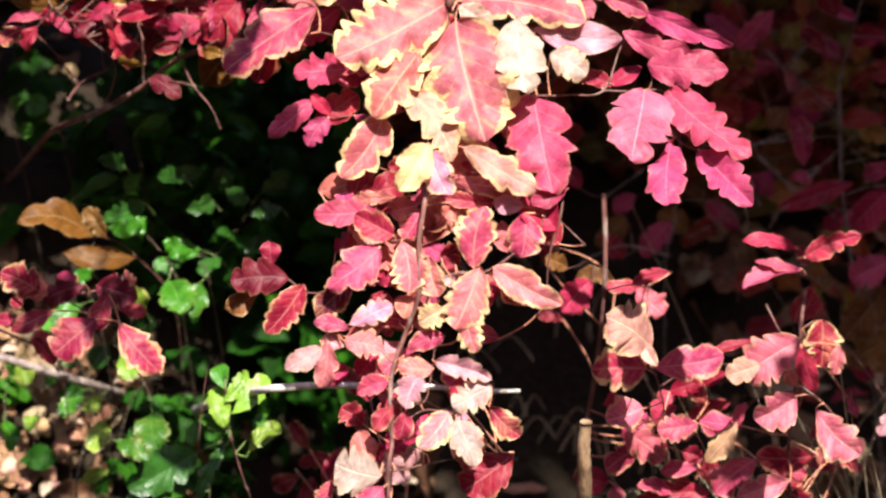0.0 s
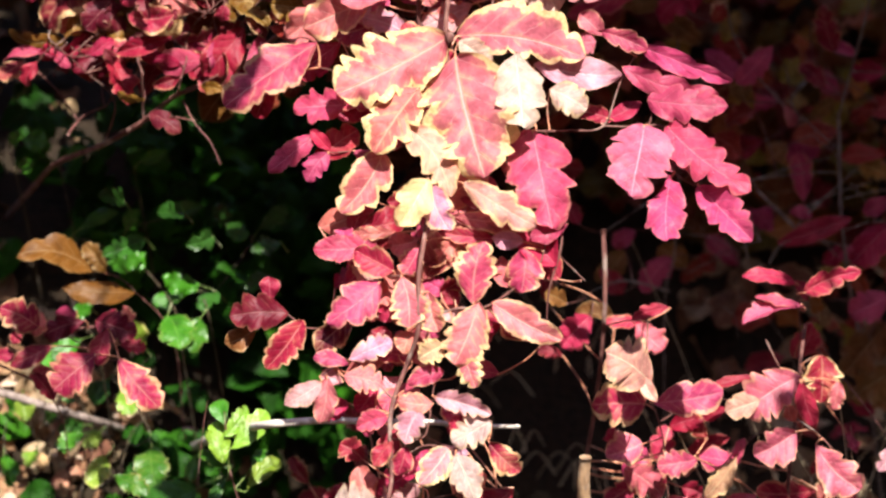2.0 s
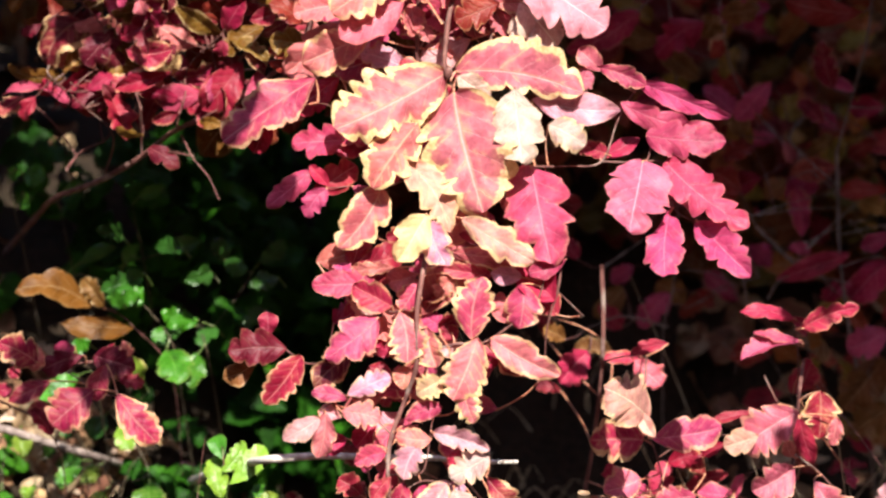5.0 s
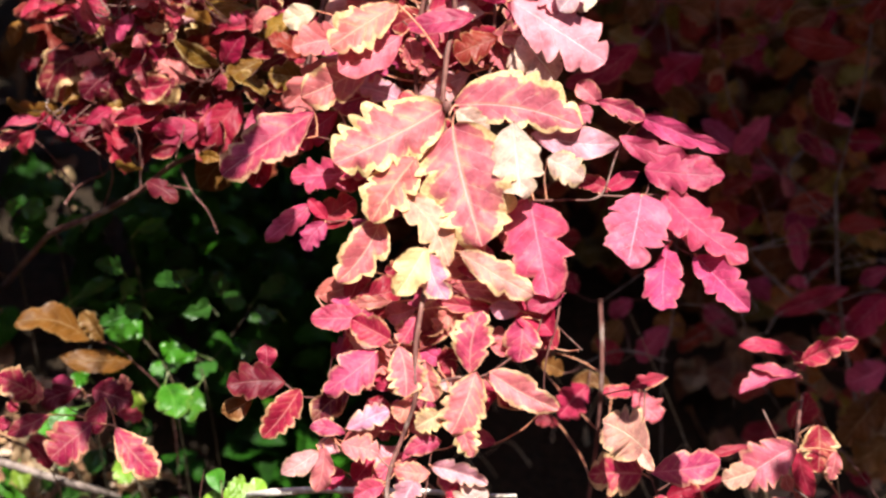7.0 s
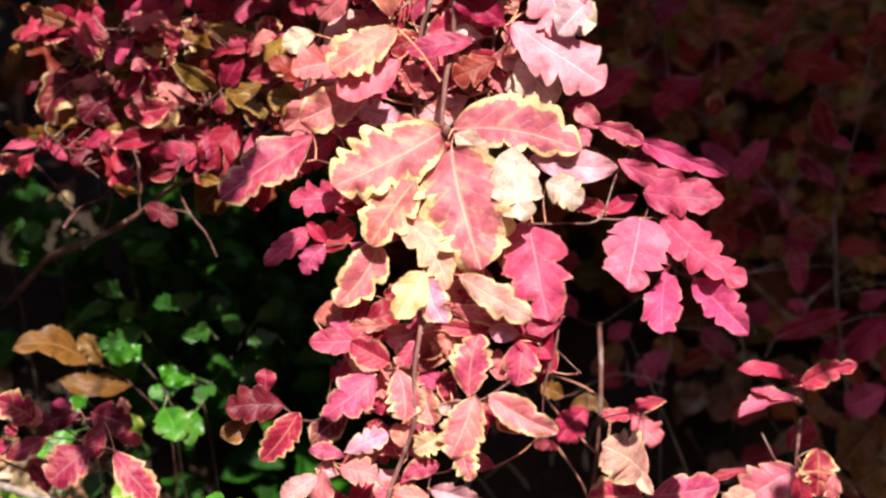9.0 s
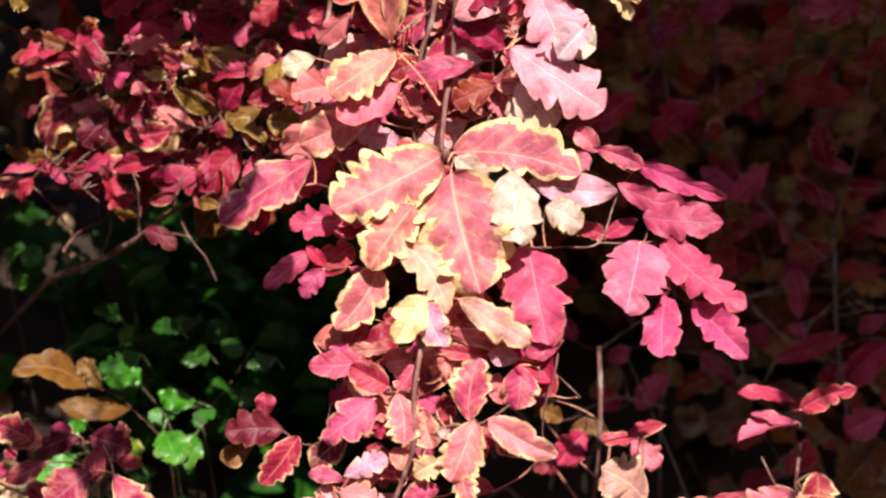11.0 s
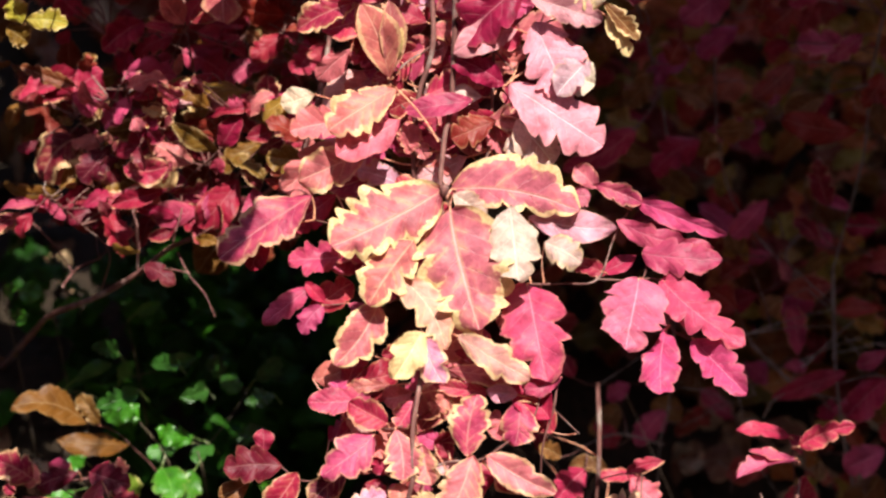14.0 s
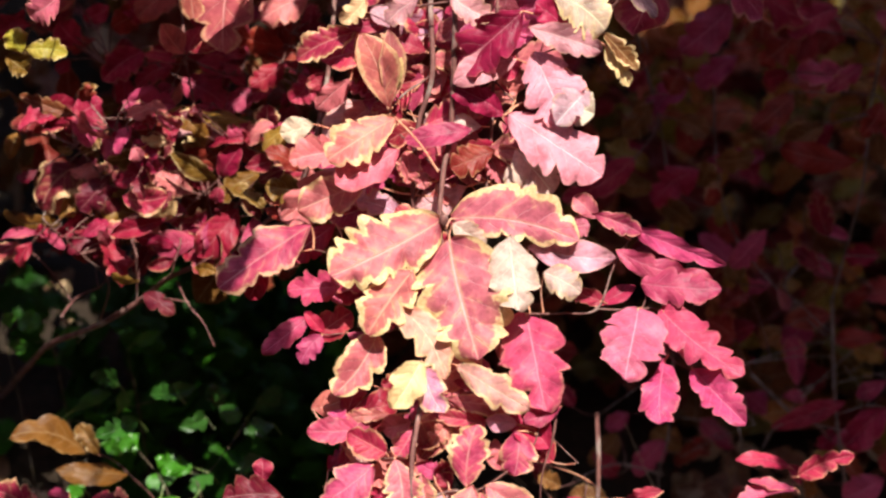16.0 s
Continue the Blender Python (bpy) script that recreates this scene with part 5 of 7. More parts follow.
leaf(rightlow, "L", (87, 108, 827), (58, 174, 843), (55, 175, 862), 11, -11, MAROON, 0.3)
leaf(rightlow, "L", (84, 115, 795), (68, 170, 811), (53, 171, 815), 10, 5, MAROON, 0.1)
leaf(rightlow, "L", (86, 110, 819), (98, 180, 832), (75, 181, 836), 14, 27, BROWN, 0.4)
leaf(rightlow, "S", (131, 109, 691), (129, 143, 715), (142, 145, 720), 11, -17, RED, 0.2)
leaf(rightlow, "S", (79, 124, 741), (72, 110, 736), (92, 113, 731), 17, 9, RED, 0.0)
leaf(rightlow, "L", (79, 123, 745), (109, 128, 745), (116, 137, 764), 14, 18, RED, 0.4)
leaf(rightlow, "L", (196, 87, 708), (224, 133, 735), (203, 145, 737), 14, 2, MAROON, 0.2)
leaf(rightlow, "S", (195, 79, 725), (184, 100, 734), (204, 110, 732), 14, -8, MAROON, 0.2)
leaf(rightlow, "L", (199, 110, 827), (203, 142, 769), (187, 152, 761), 13, 16, RED, 0.3)
leaf(rightlow, "S", (80, 120, 760), (118, 120, 756), (143, 129, 761), 16, 16, MAROON, 0.4)
leaf(rightlow, "L", (194, 76, 730), (212, 101, 745), (219, 112, 755), 11, -32, MAROON, 0.4)
leaf(rightlow, "L", (195, 82, 719), (211, 138, 750), (218, 132, 761), 11, -2, MAROON, 0.2)
leaf(rightlow, "L", (131, 109, 691), (145, 151, 723), (160, 153, 728), 14, 1, MAROON, 0.0)

# ---- the shrub in the shade behind ----
rightdim = plant("shaded_shrub", (260, 330, 0), "deep red leafy shrub standing in shade", "shrub", "autumn shrubs")
WOOD[rightdim.name] = GREY_BARK
stem(rightdim, 1.8, [(239, 330, 916), (240, 325, 885), (241, 320, 858), (248, 320, 808), (262, 340, 744), (280, 380, 620), (290, 450, 477)])
twig(rightdim, 1.2, [(220, 310, 860), (235, 310, 875), (251, 310, 890)])
twig(rightdim, 1.8, [(190, 320, 872), (202, 320, 860), (220, 320, 844), (246, 310, 839)])
twig(rightdim, 1.5, [(266, 330, 1073), (259, 330, 1031), (257, 335, 989), (247, 340, 942), (239, 330, 916)])
twig(rightdim, 1.2, [(172, 390, 1090), (169, 380, 1015), (180, 380, 951), (214, 350, 911), (239, 325, 892)])
twig(rightdim, 1.2, [(228, 360, 938), (211, 340, 924), (221, 338, 911), (239, 322, 897)])
twig(rightdim, 1.2, [(119, 370, 1076), (137, 370, 1006), (145, 370, 917), (142, 350, 829), (135, 340, 781), (146, 420, 528)])
twig(rightdim, 1.2, [(138, 340, 803), (109, 310, 818), (85, 230, 833)])
twig(rightdim, 0.9, [(196, 300, 831), (202, 300, 842), (211, 305, 846)])
twig(rightdim, 0.9, [(178, 270, 857), (181, 270, 843), (183, 280, 830)])
twig(rightdim, 0.6, [(195, 321, 795), (210, 331, 771), (221, 346, 741)])
twig(rightdim, 0.6, [(244, 291, 884), (258, 301, 863), (268, 316, 836)])
twig(rightdim, 0.6, [(240, 292, 874), (264, 302, 877), (283, 317, 874)])
twig(rightdim, 0.6, [(181, 269, 891), (212, 279, 893), (238, 294, 890)])
twig(rightdim, 0.6, [(219, 321, 861), (243, 331, 869), (263, 346, 871)])
twig(rightdim, 0.6, [(107, 328, 878), (124, 338, 880), (137, 353, 878)])
twig(rightdim, 0.6, [(255, 276, 792), (268, 286, 772), (276, 301, 746)])
twig(rightdim, 0.6, [(205, 334, 853), (232, 344, 834), (254, 359, 810)])
twig(rightdim, 0.6, [(238, 282, 856), (254, 292, 859), (266, 307, 857)])
twig(rightdim, 0.6, [(96, 304, 850), (118, 314, 863), (135, 329, 870)])
twig(rightdim, 0.6, [(144, 323, 844), (164, 333, 839), (178, 348, 828)])
twig(rightdim, 0.6, [(166, 255, 817), (174, 265, 807), (176, 280, 790)])
twig(rightdim, 0.6, [(212, 251, 803), (227, 261, 789), (238, 276, 770)])
twig(rightdim, 0.6, [(181, 254, 895), (211, 264, 902), (236, 279, 904)])
twig(rightdim, 0.6, [(121, 333, 790), (132, 343, 773), (138, 358, 751)])
twig(rightdim, 0.6, [(147, 319, 820), (173, 329, 830), (194, 344, 834)])
leaf(rightdim, "L", (134, 370, 1019), (116, 290, 1012), (73, 279, 989), 19, -1, PINK, .2)
leaf(rightdim, "L", (258, 297, 858), (269, 290, 859), (245, 285, 835), 23, -9, MAROON, .1)
leaf(rightdim, "S", (242, 320, 854), (247, 310, 857), (202, 302, 843), 15, -2, MAROON, .1)
leaf(rightdim, "L", (255, 276, 792), (267, 270, 820), (242, 265, 810), 22, 7, RED, .1)
leaf(rightdim, "L", (256, 277, 791), (266, 280, 800), (241, 275, 769), 28, -7, RED, .1)
leaf(rightdim, "S", (264, 302, 877), (270, 290, 876), (251, 291, 866), 12, 0, RED, .1)
leaf(rightdim, "L", (270, 290, 765), (273, 290, 767), (246, 288, 749), 24, 12, RED, .1)
leaf(rightdim, "L", (212, 251, 803), (248, 60, 792), (239, 51, 780), 11, 5, PALE, .3)
leaf(rightdim, "L", (139, 370, 990), (158, 350, 993), (129, 345, 974), 25, 10, PINK, .1)
leaf(rightdim, "L", (173, 380, 992), (161, 370, 992), (199, 365, 1000), 16, 0, PINK, .1)
leaf(rightdim, "S", (258, 332, 1012), (251, 300, 1009), (204, 295, 1018), 20, -7, PINK, .0)
leaf(rightdim, "L", (170, 385, 1056), (182, 370, 1060), (157, 370, 1041), 19, -1, BROWN, .2)
leaf(rightdim, "L", (170, 384, 1042), (152, 370, 1045), (126, 359, 1023), 19, 10, BROWN, .1)
leaf(rightdim, "L", (261, 330, 1043), (210, 300, 1050), (186, 290, 1030), 19, 6, PINK, .1)
leaf(rightdim, "L", (264, 330, 1061), (252, 310, 1065), (230, 301, 1051), 14, -1, PINK, .4)
leaf(rightdim, "L", (211, 340, 924), (196, 300, 967), (175, 296, 944), 18, -5, PINK, .1)
leaf(rightdim, "L", (218, 345, 908), (223, 350, 911), (238, 347, 922), 11, 12, PINK, .2)
leaf(rightdim, "S", (218, 345, 908), (214, 345, 906), (207, 338, 920), 9, 2, CORAL, .3)
leaf(rightdim, "L", (216, 348, 910), (223, 360, 906), (217, 363, 877), 22, -9, PINK, .1)
leaf(rightdim, "S", (281, 316, 874), (272, 330, 892), (240, 332, 890), 14, 10, PINK, .0)
leaf(rightdim, "L", (202, 361, 926), (206, 380, 915), (177, 378, 913), 13, -11, BROWN, .1)
leaf(rightdim, "S", (186, 375, 944), (195, 370, 951), (186, 362, 938), 9, -7, CORAL, .2)
leaf(rightdim, "S", (228, 360, 938), (232, 360, 954), (252, 356, 948), 9, -7, PINK, .3)
leaf(rightdim, "S", (228, 360, 938), (225, 370, 968), (243, 373, 961), 7, 12, PINK, .2)
leaf(rightdim, "L", (198, 274, 892), (186, 300, 927), (168, 289, 920), 15, 8, PINK, .1)
leaf(rightdim, "L", (172, 390, 1090), (174, 320, 1098), (144, 315, 1072), 28, 0, PINK, .1)
leaf(rightdim, "L", (266, 330, 1073), (215, 320, 1085), (191, 315, 1065), 24, -3, PINK, .1)
leaf(rightdim, "L", (266, 330, 1073), (238, 320, 1098), (208, 316, 1082), 21, 2, PINK, .1)
leaf(rightdim, "L", (261, 330, 1043), (264, 300, 1044), (251, 293, 1025), 15, -7, PINK, .1)
leaf(rightdim, "L", (131, 370, 1032), (129, 350, 1035), (112, 344, 1015), 18, -8, BROWN, .2)
leaf(rightdim, "L", (228, 360, 938), (244, 380, 919), (229, 378, 934), 15, 1, PINK, .1)
leaf(rightdim, "L", (228, 360, 938), (269, 380, 912), (251, 380, 901), 13, 3, PINK, .1)
leaf(rightdim, "L", (132, 370, 1025), (141, 320, 1030), (161, 318, 1020), 18, -7, BROWN, .2)
leaf(rightdim, "L", (173, 380, 992), (170, 330, 990), (163, 325, 977), 12, -10, YELLOW, .2)
leaf(rightdim, "L", (228, 332, 906), (207, 310, 903), (194, 311, 892), 15, 10, PINK, .1)
leaf(rightdim, "L", (247, 340, 942), (274, 380, 933), (251, 379, 932), 16, 0, PINK, .0)
leaf(rightdim, "L", (141, 348, 820), (139, 350, 822), (121, 343, 802), 18, 1, MAROON, .1)
leaf(rightdim, "L", (140, 347, 816), (150, 360, 812), (132, 360, 826), 18, 0, MAROON, .1)
leaf(rightdim, "L", (114, 315, 815), (110, 330, 831), (92, 327, 813), 17, -10, MAROON, .1)
leaf(rightdim, "L", (117, 318, 814), (109, 320, 808), (95, 312, 825), 14, 1, RED, .1)
leaf(rightdim, "L", (178, 348, 828), (164, 370, 816), (147, 372, 801), 12, -5, BROWN, .2)
leaf(rightdim, "L", (142, 352, 837), (118, 370, 834), (104, 366, 825), 14, -4, BROWN, .2)
leaf(rightdim, "L", (85, 230, 833), (82, 120, 850), (66, 110, 834), 21, -5, RED, .1)
leaf(rightdim, "L", (96, 304, 850), (80, 270, 864), (73, 269, 878), 12, -3, BROWN, .2)
leaf(rightdim, "L", (85, 230, 833), (69, 130, 854), (56, 125, 862), 12, 0, MAROON, .1)
leaf(rightdim, "L", (259, 330, 1028), (236, 315, 1028), (218, 312, 1006), 20, -13, PINK, 0.1)
leaf(rightdim, "L", (195, 366, 933), (194, 373, 927), (171, 374, 917), 19, 0, BROWN, 0.4)
leaf(rightdim, "L", (145, 370, 926), (141, 375, 924), (151, 377, 913), 12, 0, PINK, 0.2)
leaf(rightdim, "L", (127, 370, 1044), (138, 325, 1044), (145, 328, 1059), 20, -3, PINK, 0.3)
leaf(rightdim, "L", (262, 330, 1050), (210, 324, 1058), (195, 328, 1051), 14, -28, PINK, 0.1)
leaf(rightdim, "L", (263, 330, 1054), (245, 328, 1055), (214, 330, 1058), 22, 12, BROWN, 0.3)
leaf(rightdim, "L", (195, 366, 933), (183, 361, 929), (159, 358, 951), 18, 12, PINK, 0.0)
leaf(rightdim, "L", (142, 370, 950), (137, 340, 951), (117, 332, 946), 12, 17, PINK, 0.2)
leaf(rightdim, "L", (266, 330, 1073), (225, 337, 1093), (209, 337, 1080), 21, -13, BROWN, 0.3)
leaf(rightdim, "S", (190, 320, 872), (179, 329, 888), (160, 321, 896), 16, -3, PINK, 0.0)
leaf(rightdim, "L", (139, 370, 982), (159, 303, 980), (167, 300, 991), 13, -11, BROWN, 0.3)
leaf(rightdim, "L", (257, 335, 989), (271, 368, 992), (269, 367, 1013), 14, -12, BROWN, 0.1)
leaf(rightdim, "L", (217, 339, 844), (221, 350, 857), (216, 354, 888), 17, 2, BROWN, 0.5)
leaf(rightdim, "L", (171, 380, 1003), (167, 338, 1001), (190, 328, 1006), 16, 5, PINK, 0.1)
leaf(rightdim, "S", (171, 386, 1063), (195, 366, 1067), (198, 369, 1083), 18, 23, BROWN, 0.3)
leaf(rightdim, "L", (129, 370, 1038), (136, 375, 1039), (120, 373, 1027), 10, 19, PINK, 0.1)
leaf(rightdim, "L", (249, 339, 951), (236, 333, 955), (228, 335, 984), 19, 6, BROWN, 0.5)
leaf(rightdim, "S", (121, 370, 1070), (96, 306, 1065), (100, 305, 1054), 13, 8, PINK, 0.1)
leaf(rightdim, "L", (216, 348, 910), (194, 332, 900), (174, 340, 887), 17, 8, BROWN, 0.1)
leaf(rightdim, "S", (266, 330, 1073), (287, 354, 1076), (266, 365, 1088), 15, 9, BROWN, 0.4)
leaf(rightdim, "L", (144, 363, 885), (138, 359, 886), (158, 365, 875), 16, -10, PINK, 0.2)
leaf(rightdim, "L", (139, 370, 982), (159, 356, 981), (166, 356, 996), 16, -9, PINK, 0.2)
leaf(rightdim, "L", (171, 389, 1084), (209, 357, 1089), (212, 357, 1100), 14, -16, PINK, 0.3)
leaf(rightdim, "L", (169, 381, 1022), (195, 345, 1028), (207, 352, 1016), 16, 13, BROWN, 0.5)
leaf(rightdim, "L", (190, 320, 872), (179, 305, 897), (162, 302, 911), 18, 9, BROWN, 0.1)
leaf(rightdim, "L", (242, 335, 928), (231, 337, 931), (216, 340, 946), 14, 5, PINK, 0.4)
leaf(rightdim, "S", (266, 330, 1073), (259, 365, 1078), (242, 366, 1083), 12, 24, PINK, 0.3)
leaf(rightdim, "S", (221, 343, 906), (211, 338, 901), (240, 343, 904), 17, 2, PINK, 0.3)
leaf(rightdim, "L", (140, 370, 974), (131, 368, 973), (157, 367, 954), 17, 5, BROWN, 0.4)
leaf(rightdim, "S", (259, 330, 1031), (231, 311, 1029), (206, 309, 1015), 18, -1, BROWN, 0.5)
leaf(rightdim, "L", (139, 370, 982), (132, 367, 978), (104, 374, 982), 16, -21, BROWN, 0.3)
leaf(rightdim, "S", (143, 370, 942), (150, 328, 940), (123, 333, 937), 16, -4, PINK, 0.0)
leaf(rightdim, "L", (121, 370, 1070), (124, 310, 1072), (113, 308, 1062), 14, -25, PINK, 0.5)
leaf(rightdim, "L", (259, 330, 1031), (220, 327, 1037), (210, 327, 1047), 12, -16, PINK, 0.0)
leaf(rightdim, "L", (144, 370, 934), (134, 366, 929), (130, 375, 953), 18, -24, BROWN, 0.1)
leaf(rightdim, "S", (211, 340, 924), (182, 325, 927), (176, 324, 942), 15, -7, PINK, 0.5)
leaf(rightdim, "L", (252, 358, 812), (246, 382, 822), (239, 384, 807), 14, 0, MAROON, 0.1)
leaf(rightdim, "L", (141, 349, 824), (157, 366, 818), (169, 376, 808), 13, -5, MAROON, 0.1)
leaf(rightdim, "L", (249, 322, 802), (231, 328, 800), (232, 318, 786), 10, -12, BROWN, 0.3)
leaf(rightdim, "L", (194, 344, 834), (189, 373, 847), (205, 384, 832), 18, 20, MAROON, 0.0)
leaf(rightdim, "S", (178, 348, 828), (184, 371, 811), (163, 378, 829), 17, 31, BROWN, 0.2)
leaf(rightdim, "L", (261, 338, 750), (269, 361, 759), (254, 364, 749), 14, 14, BROWN, 0.2)
leaf(rightdim, "L", (210, 336, 849), (211, 339, 854), (226, 344, 850), 10, -6, MAROON, 0.3)
leaf(rightdim, "L", (236, 347, 830), (241, 335, 826), (261, 336, 833), 11, 8, MAROON, 0.2)


def in_shade(rng):
    x, y = rng.uniform(0.04, 0.30), rng.uniform(0.30, 0.62)
    z = ground_height(x, y) + rng.uniform(0.02, 0.30)
    if (z < 0.98 and rng.random() < 0.7) or (z < 0.88 and x < 0.20):
        return None
    return (x, y, z) if rng.random() < 0.35 + 0.6 * (noise.noise(Vector((x * 16, y * 10, z * 16))) + 0.25) else None


def on_far_bank(rng):
    x, y = rng.uniform(-0.36, 0.36), rng.uniform(0.52, 1.05)
    if (x < -0.04 and y < 0.66) or (x < -0.12 and rng.random() < 0.8):
        return None
    return (x, y, ground_height(x, y) + rng.uniform(0.005, 0.05))


# Leaf colours are darkened here so that gaps look deep in shade.
foliage("bank_foliage", 950, on_far_bank, (0.03, 0.05), GAP_SHADE_LEAF, rightdim, 23, "LLS", (0, -0.8, 0.6), 0.9, "brown, olive and maroon leaves covering the bank, coloured darker for shade")
foliage("background_foliage", 300, in_shade, (0.02, 0.032), SHADE_LEAF, rightdim, 21, "LLS", None, 1.1, "dim red and brown leaves")

# ---- seedlings and undergrowth ----
leftlow = plant("seedling_shrub", (-280, 260, 0), "small shrub with crimson lobed leaves above green undergrowth", "shrub", "autumn shrubs")
stem(leftlow, 1.5, [(-323, 260, 570), (-300, 190, 738), (-262, 110, 847), (-239, 100, 848), (-216, 95, 848), (-197, 95, 851), (-175, 95, 851)])
twig(leftlow, 1.2, [(-260, 120, 824), (-243, 110, 820), (-228, 110, 810), (-219, 150, 768), (-227, 240, 632)])
twig(leftlow, 0.9, [(-216, 95, 848), (-195, 70, 844), (-185, 65, 840), (-180, 55, 845)])
leaf(leftlow, "L", (-222, 96, 848), (-226, 80, 855), (-246, 70, 869), 24, 0, CRIMSON, 0.6)
leaf(leftlow, "S", (-199, 75, 844), (-217, 60, 850), (-240, 55, 840), 13, 2, CRIMSON, 0.3)
leaf(leftlow, "L", (-200, 95, 850), (-201, 90, 856), (-224, 85, 849), 16, -9, CLARET, 0.05)
leaf(leftlow, "O", (-180, 55, 845), (-192, 50, 848), (-215, 40, 831), 28, 9, CRIMSON, 0.3)
leaf(leftlow, "L", (-195, 95, 851), (-195, 90, 856), (-172, 85, 850), 20, 1, CLARET, 0.05)
leaf(leftlow, "S", (-180, 56, 844), (-186, 60, 860), (-192, 56, 840), 14, -2, CRIMSON, 0.3)
leaf(leftlow, "L", (-180, 55, 845), (-180, 50, 846), (-157, 40, 821), 24, -12, CRIMSON, 0.6)
leaf(leftlow, "L", (-224, 97, 848), (-226, 90, 861), (-229, 81, 850), 12, -11, CORAL, .4)
leaf(leftlow, "S", (-183, 95, 851), (-184, 90, 863), (-189, 92, 852), 8, 11, CRIMSON, 0.3)
leaf(leftlow, "L", (-175, 95, 851), (-175, 95, 854), (-179, 90, 864), 9, 3, CORAL, .5)
leaf(leftlow, "S", (-236, 110, 816), (-236, 115, 815), (-224, 113, 821), 12, 17, RED, 0.5)
leaf(leftlow, "S", (-243, 102, 848), (-240, 106, 845), (-243, 103, 839), 9, -26, RED, 0.4)
leaf(leftlow, "L", (-256, 117, 823), (-258, 112, 829), (-243, 109, 829), 10, 18, CRIMSON, 0.3)
leaf(leftlow, "L", (-236, 110, 816), (-232, 99, 823), (-220, 93, 809), 11, 0, MAROON, 0.1)
leaf(leftlow, "S", (-206, 95, 850), (-207, 100, 859), (-219, 112, 848), 12, -5, PINK, 0.0)
leaf(leftlow, "L", (-185, 95, 851), (-184, 107, 837), (-169, 109, 835), 11, -10, RED, 0.2)

leftbrown = plant("withered_sprig", (-140, 270, 0), "withered sprig with curled tan leaves", "sprig")
twig(leftbrown, 0.9, [(-206, 200, 855), (-193, 205, 850), (-181, 205, 840), (-161, 220, 808), (-158, 260, 733)])
leaf(leftbrown, "L", (-206, 200, 855), (-206, 200, 855), (-243, 175, 874), 24, 23, TAN, .1, .45, .08)
leaf(leftbrown, "S", (-181, 205, 840), (-181, 205, 840), (-222, 190, 848), 16, 30, TAN, 0, .5, -.08)
leaf(leftbrown, "L", (-198, 203, 852), (-197, 200, 853), (-211, 203, 870), 14, -26, TAN, .3)

green = plant("green_bush", (-145, 380, 0), "low green leafy bush in dappled shade", "bush")
WOOD[green.name] = DARK_BARK
stem(green, 1.5, [(-240, 420, 906), (-223, 410, 835), (-202, 400, 782), (-180, 380, 732), (-170, 330, 674), (-172, 380, 543)])
twig(green, 1.2, [(-202, 400, 782), (-183, 390, 789), (-160, 360, 779), (-153, 360, 768)])
twig(green, 0.9, [(-223, 410, 835), (-244, 410, 864), (-259, 420, 869)])
twig(green, 0.9, [(-204, 330, 762), (-223, 270, 787), (-227, 230, 760), (-244, 230, 732)])
twig(green, 0.9, [(-168, 300, 720), (-173, 220, 728), (-162, 160, 734), (-141, 140, 742)])
twig(green, 0.9, [(-177, 330, 729), (-186, 230, 749), (-193, 180, 737), (-207, 155, 735)])
twig(green, 0.9, [(-251, 275, 625), (-256, 230, 700), (-261, 205, 745), (-265, 262, 746)])
twig(green, 0.9, [(-243, 313, 649), (-248, 268, 724), (-253, 243, 769)])
twig(green, 0.9, [(-246, 333, 778), (-251, 288, 853), (-256, 263, 898), (-260, 273, 910), (-252, 263, 919)])
twig(green, 0.9, [(-207, 244, 590), (-212, 199, 665), (-217, 174, 710), (-213, 263, 741), (-242, 252, 745), (-241, 204, 746)])
twig(green, 0.9, [(-198, 285, 634), (-203, 240, 709), (-208, 215, 754), (-224, 214, 783), (-227, 202, 806)])
twig(green, 0.9, [(-196, 264, 697), (-201, 219, 772), (-206, 194, 817), (-219, 202, 821), (-207, 243, 844), (-208, 255, 857), (-225, 252, 860)])
twig(green, 0.9, [(-220, 333, 784), (-225, 288, 859), (-230, 263, 904)])
twig(green, 0.9, [(-189, 254, 617), (-194, 209, 692), (-199, 184, 737)])
twig(green, 0.9, [(-192, 294, 632), (-197, 249, 707), (-202, 224, 752), (-194, 177, 755), (-172, 170, 764), (-201, 272, 770), (-194, 225, 779), (-173, 202, 802)])
twig(green, 0.9, [(-150, 267, 716), (-155, 222, 791), (-160, 197, 836), (-193, 262, 858), (-168, 273, 868)])
twig(green, 0.9, [(-177, 352, 775), (-182, 307, 850), (-187, 282, 895)])
twig(green, 0.9, [(-127, 204, 600), (-132, 159, 675), (-137, 134, 720), (-130, 153, 744), (-146, 193, 748)])
twig(green, 0.9, [(-130, 276, 710), (-135, 231, 785), (-140, 206, 830), (-146, 242, 831), (-136, 223, 836), (-117, 292, 849), (-125, 282, 852)])
leaf(green, "L", (-208, 255, 857), (-197, 240, 855), (-177, 225, 851), 19, 9, GREEN, 0)
leaf(green, "L", (-136, 223, 836), (-144, 210, 843), (-165, 200, 850), 15, -4, GREEN, 0)
leaf(green, "S", (-146, 242, 831), (-153, 230, 834), (-173, 222, 829), 13, 8, GREEN, 0)
leaf(green, "L", (-160, 197, 836), (-161, 180, 833), (-154, 160, 819), 24, -6, GREEN, 0.1)
leaf(green, "S", (-140, 206, 830), (-143, 190, 829), (-149, 172, 814), 17, 16, GREEN, 0.1)
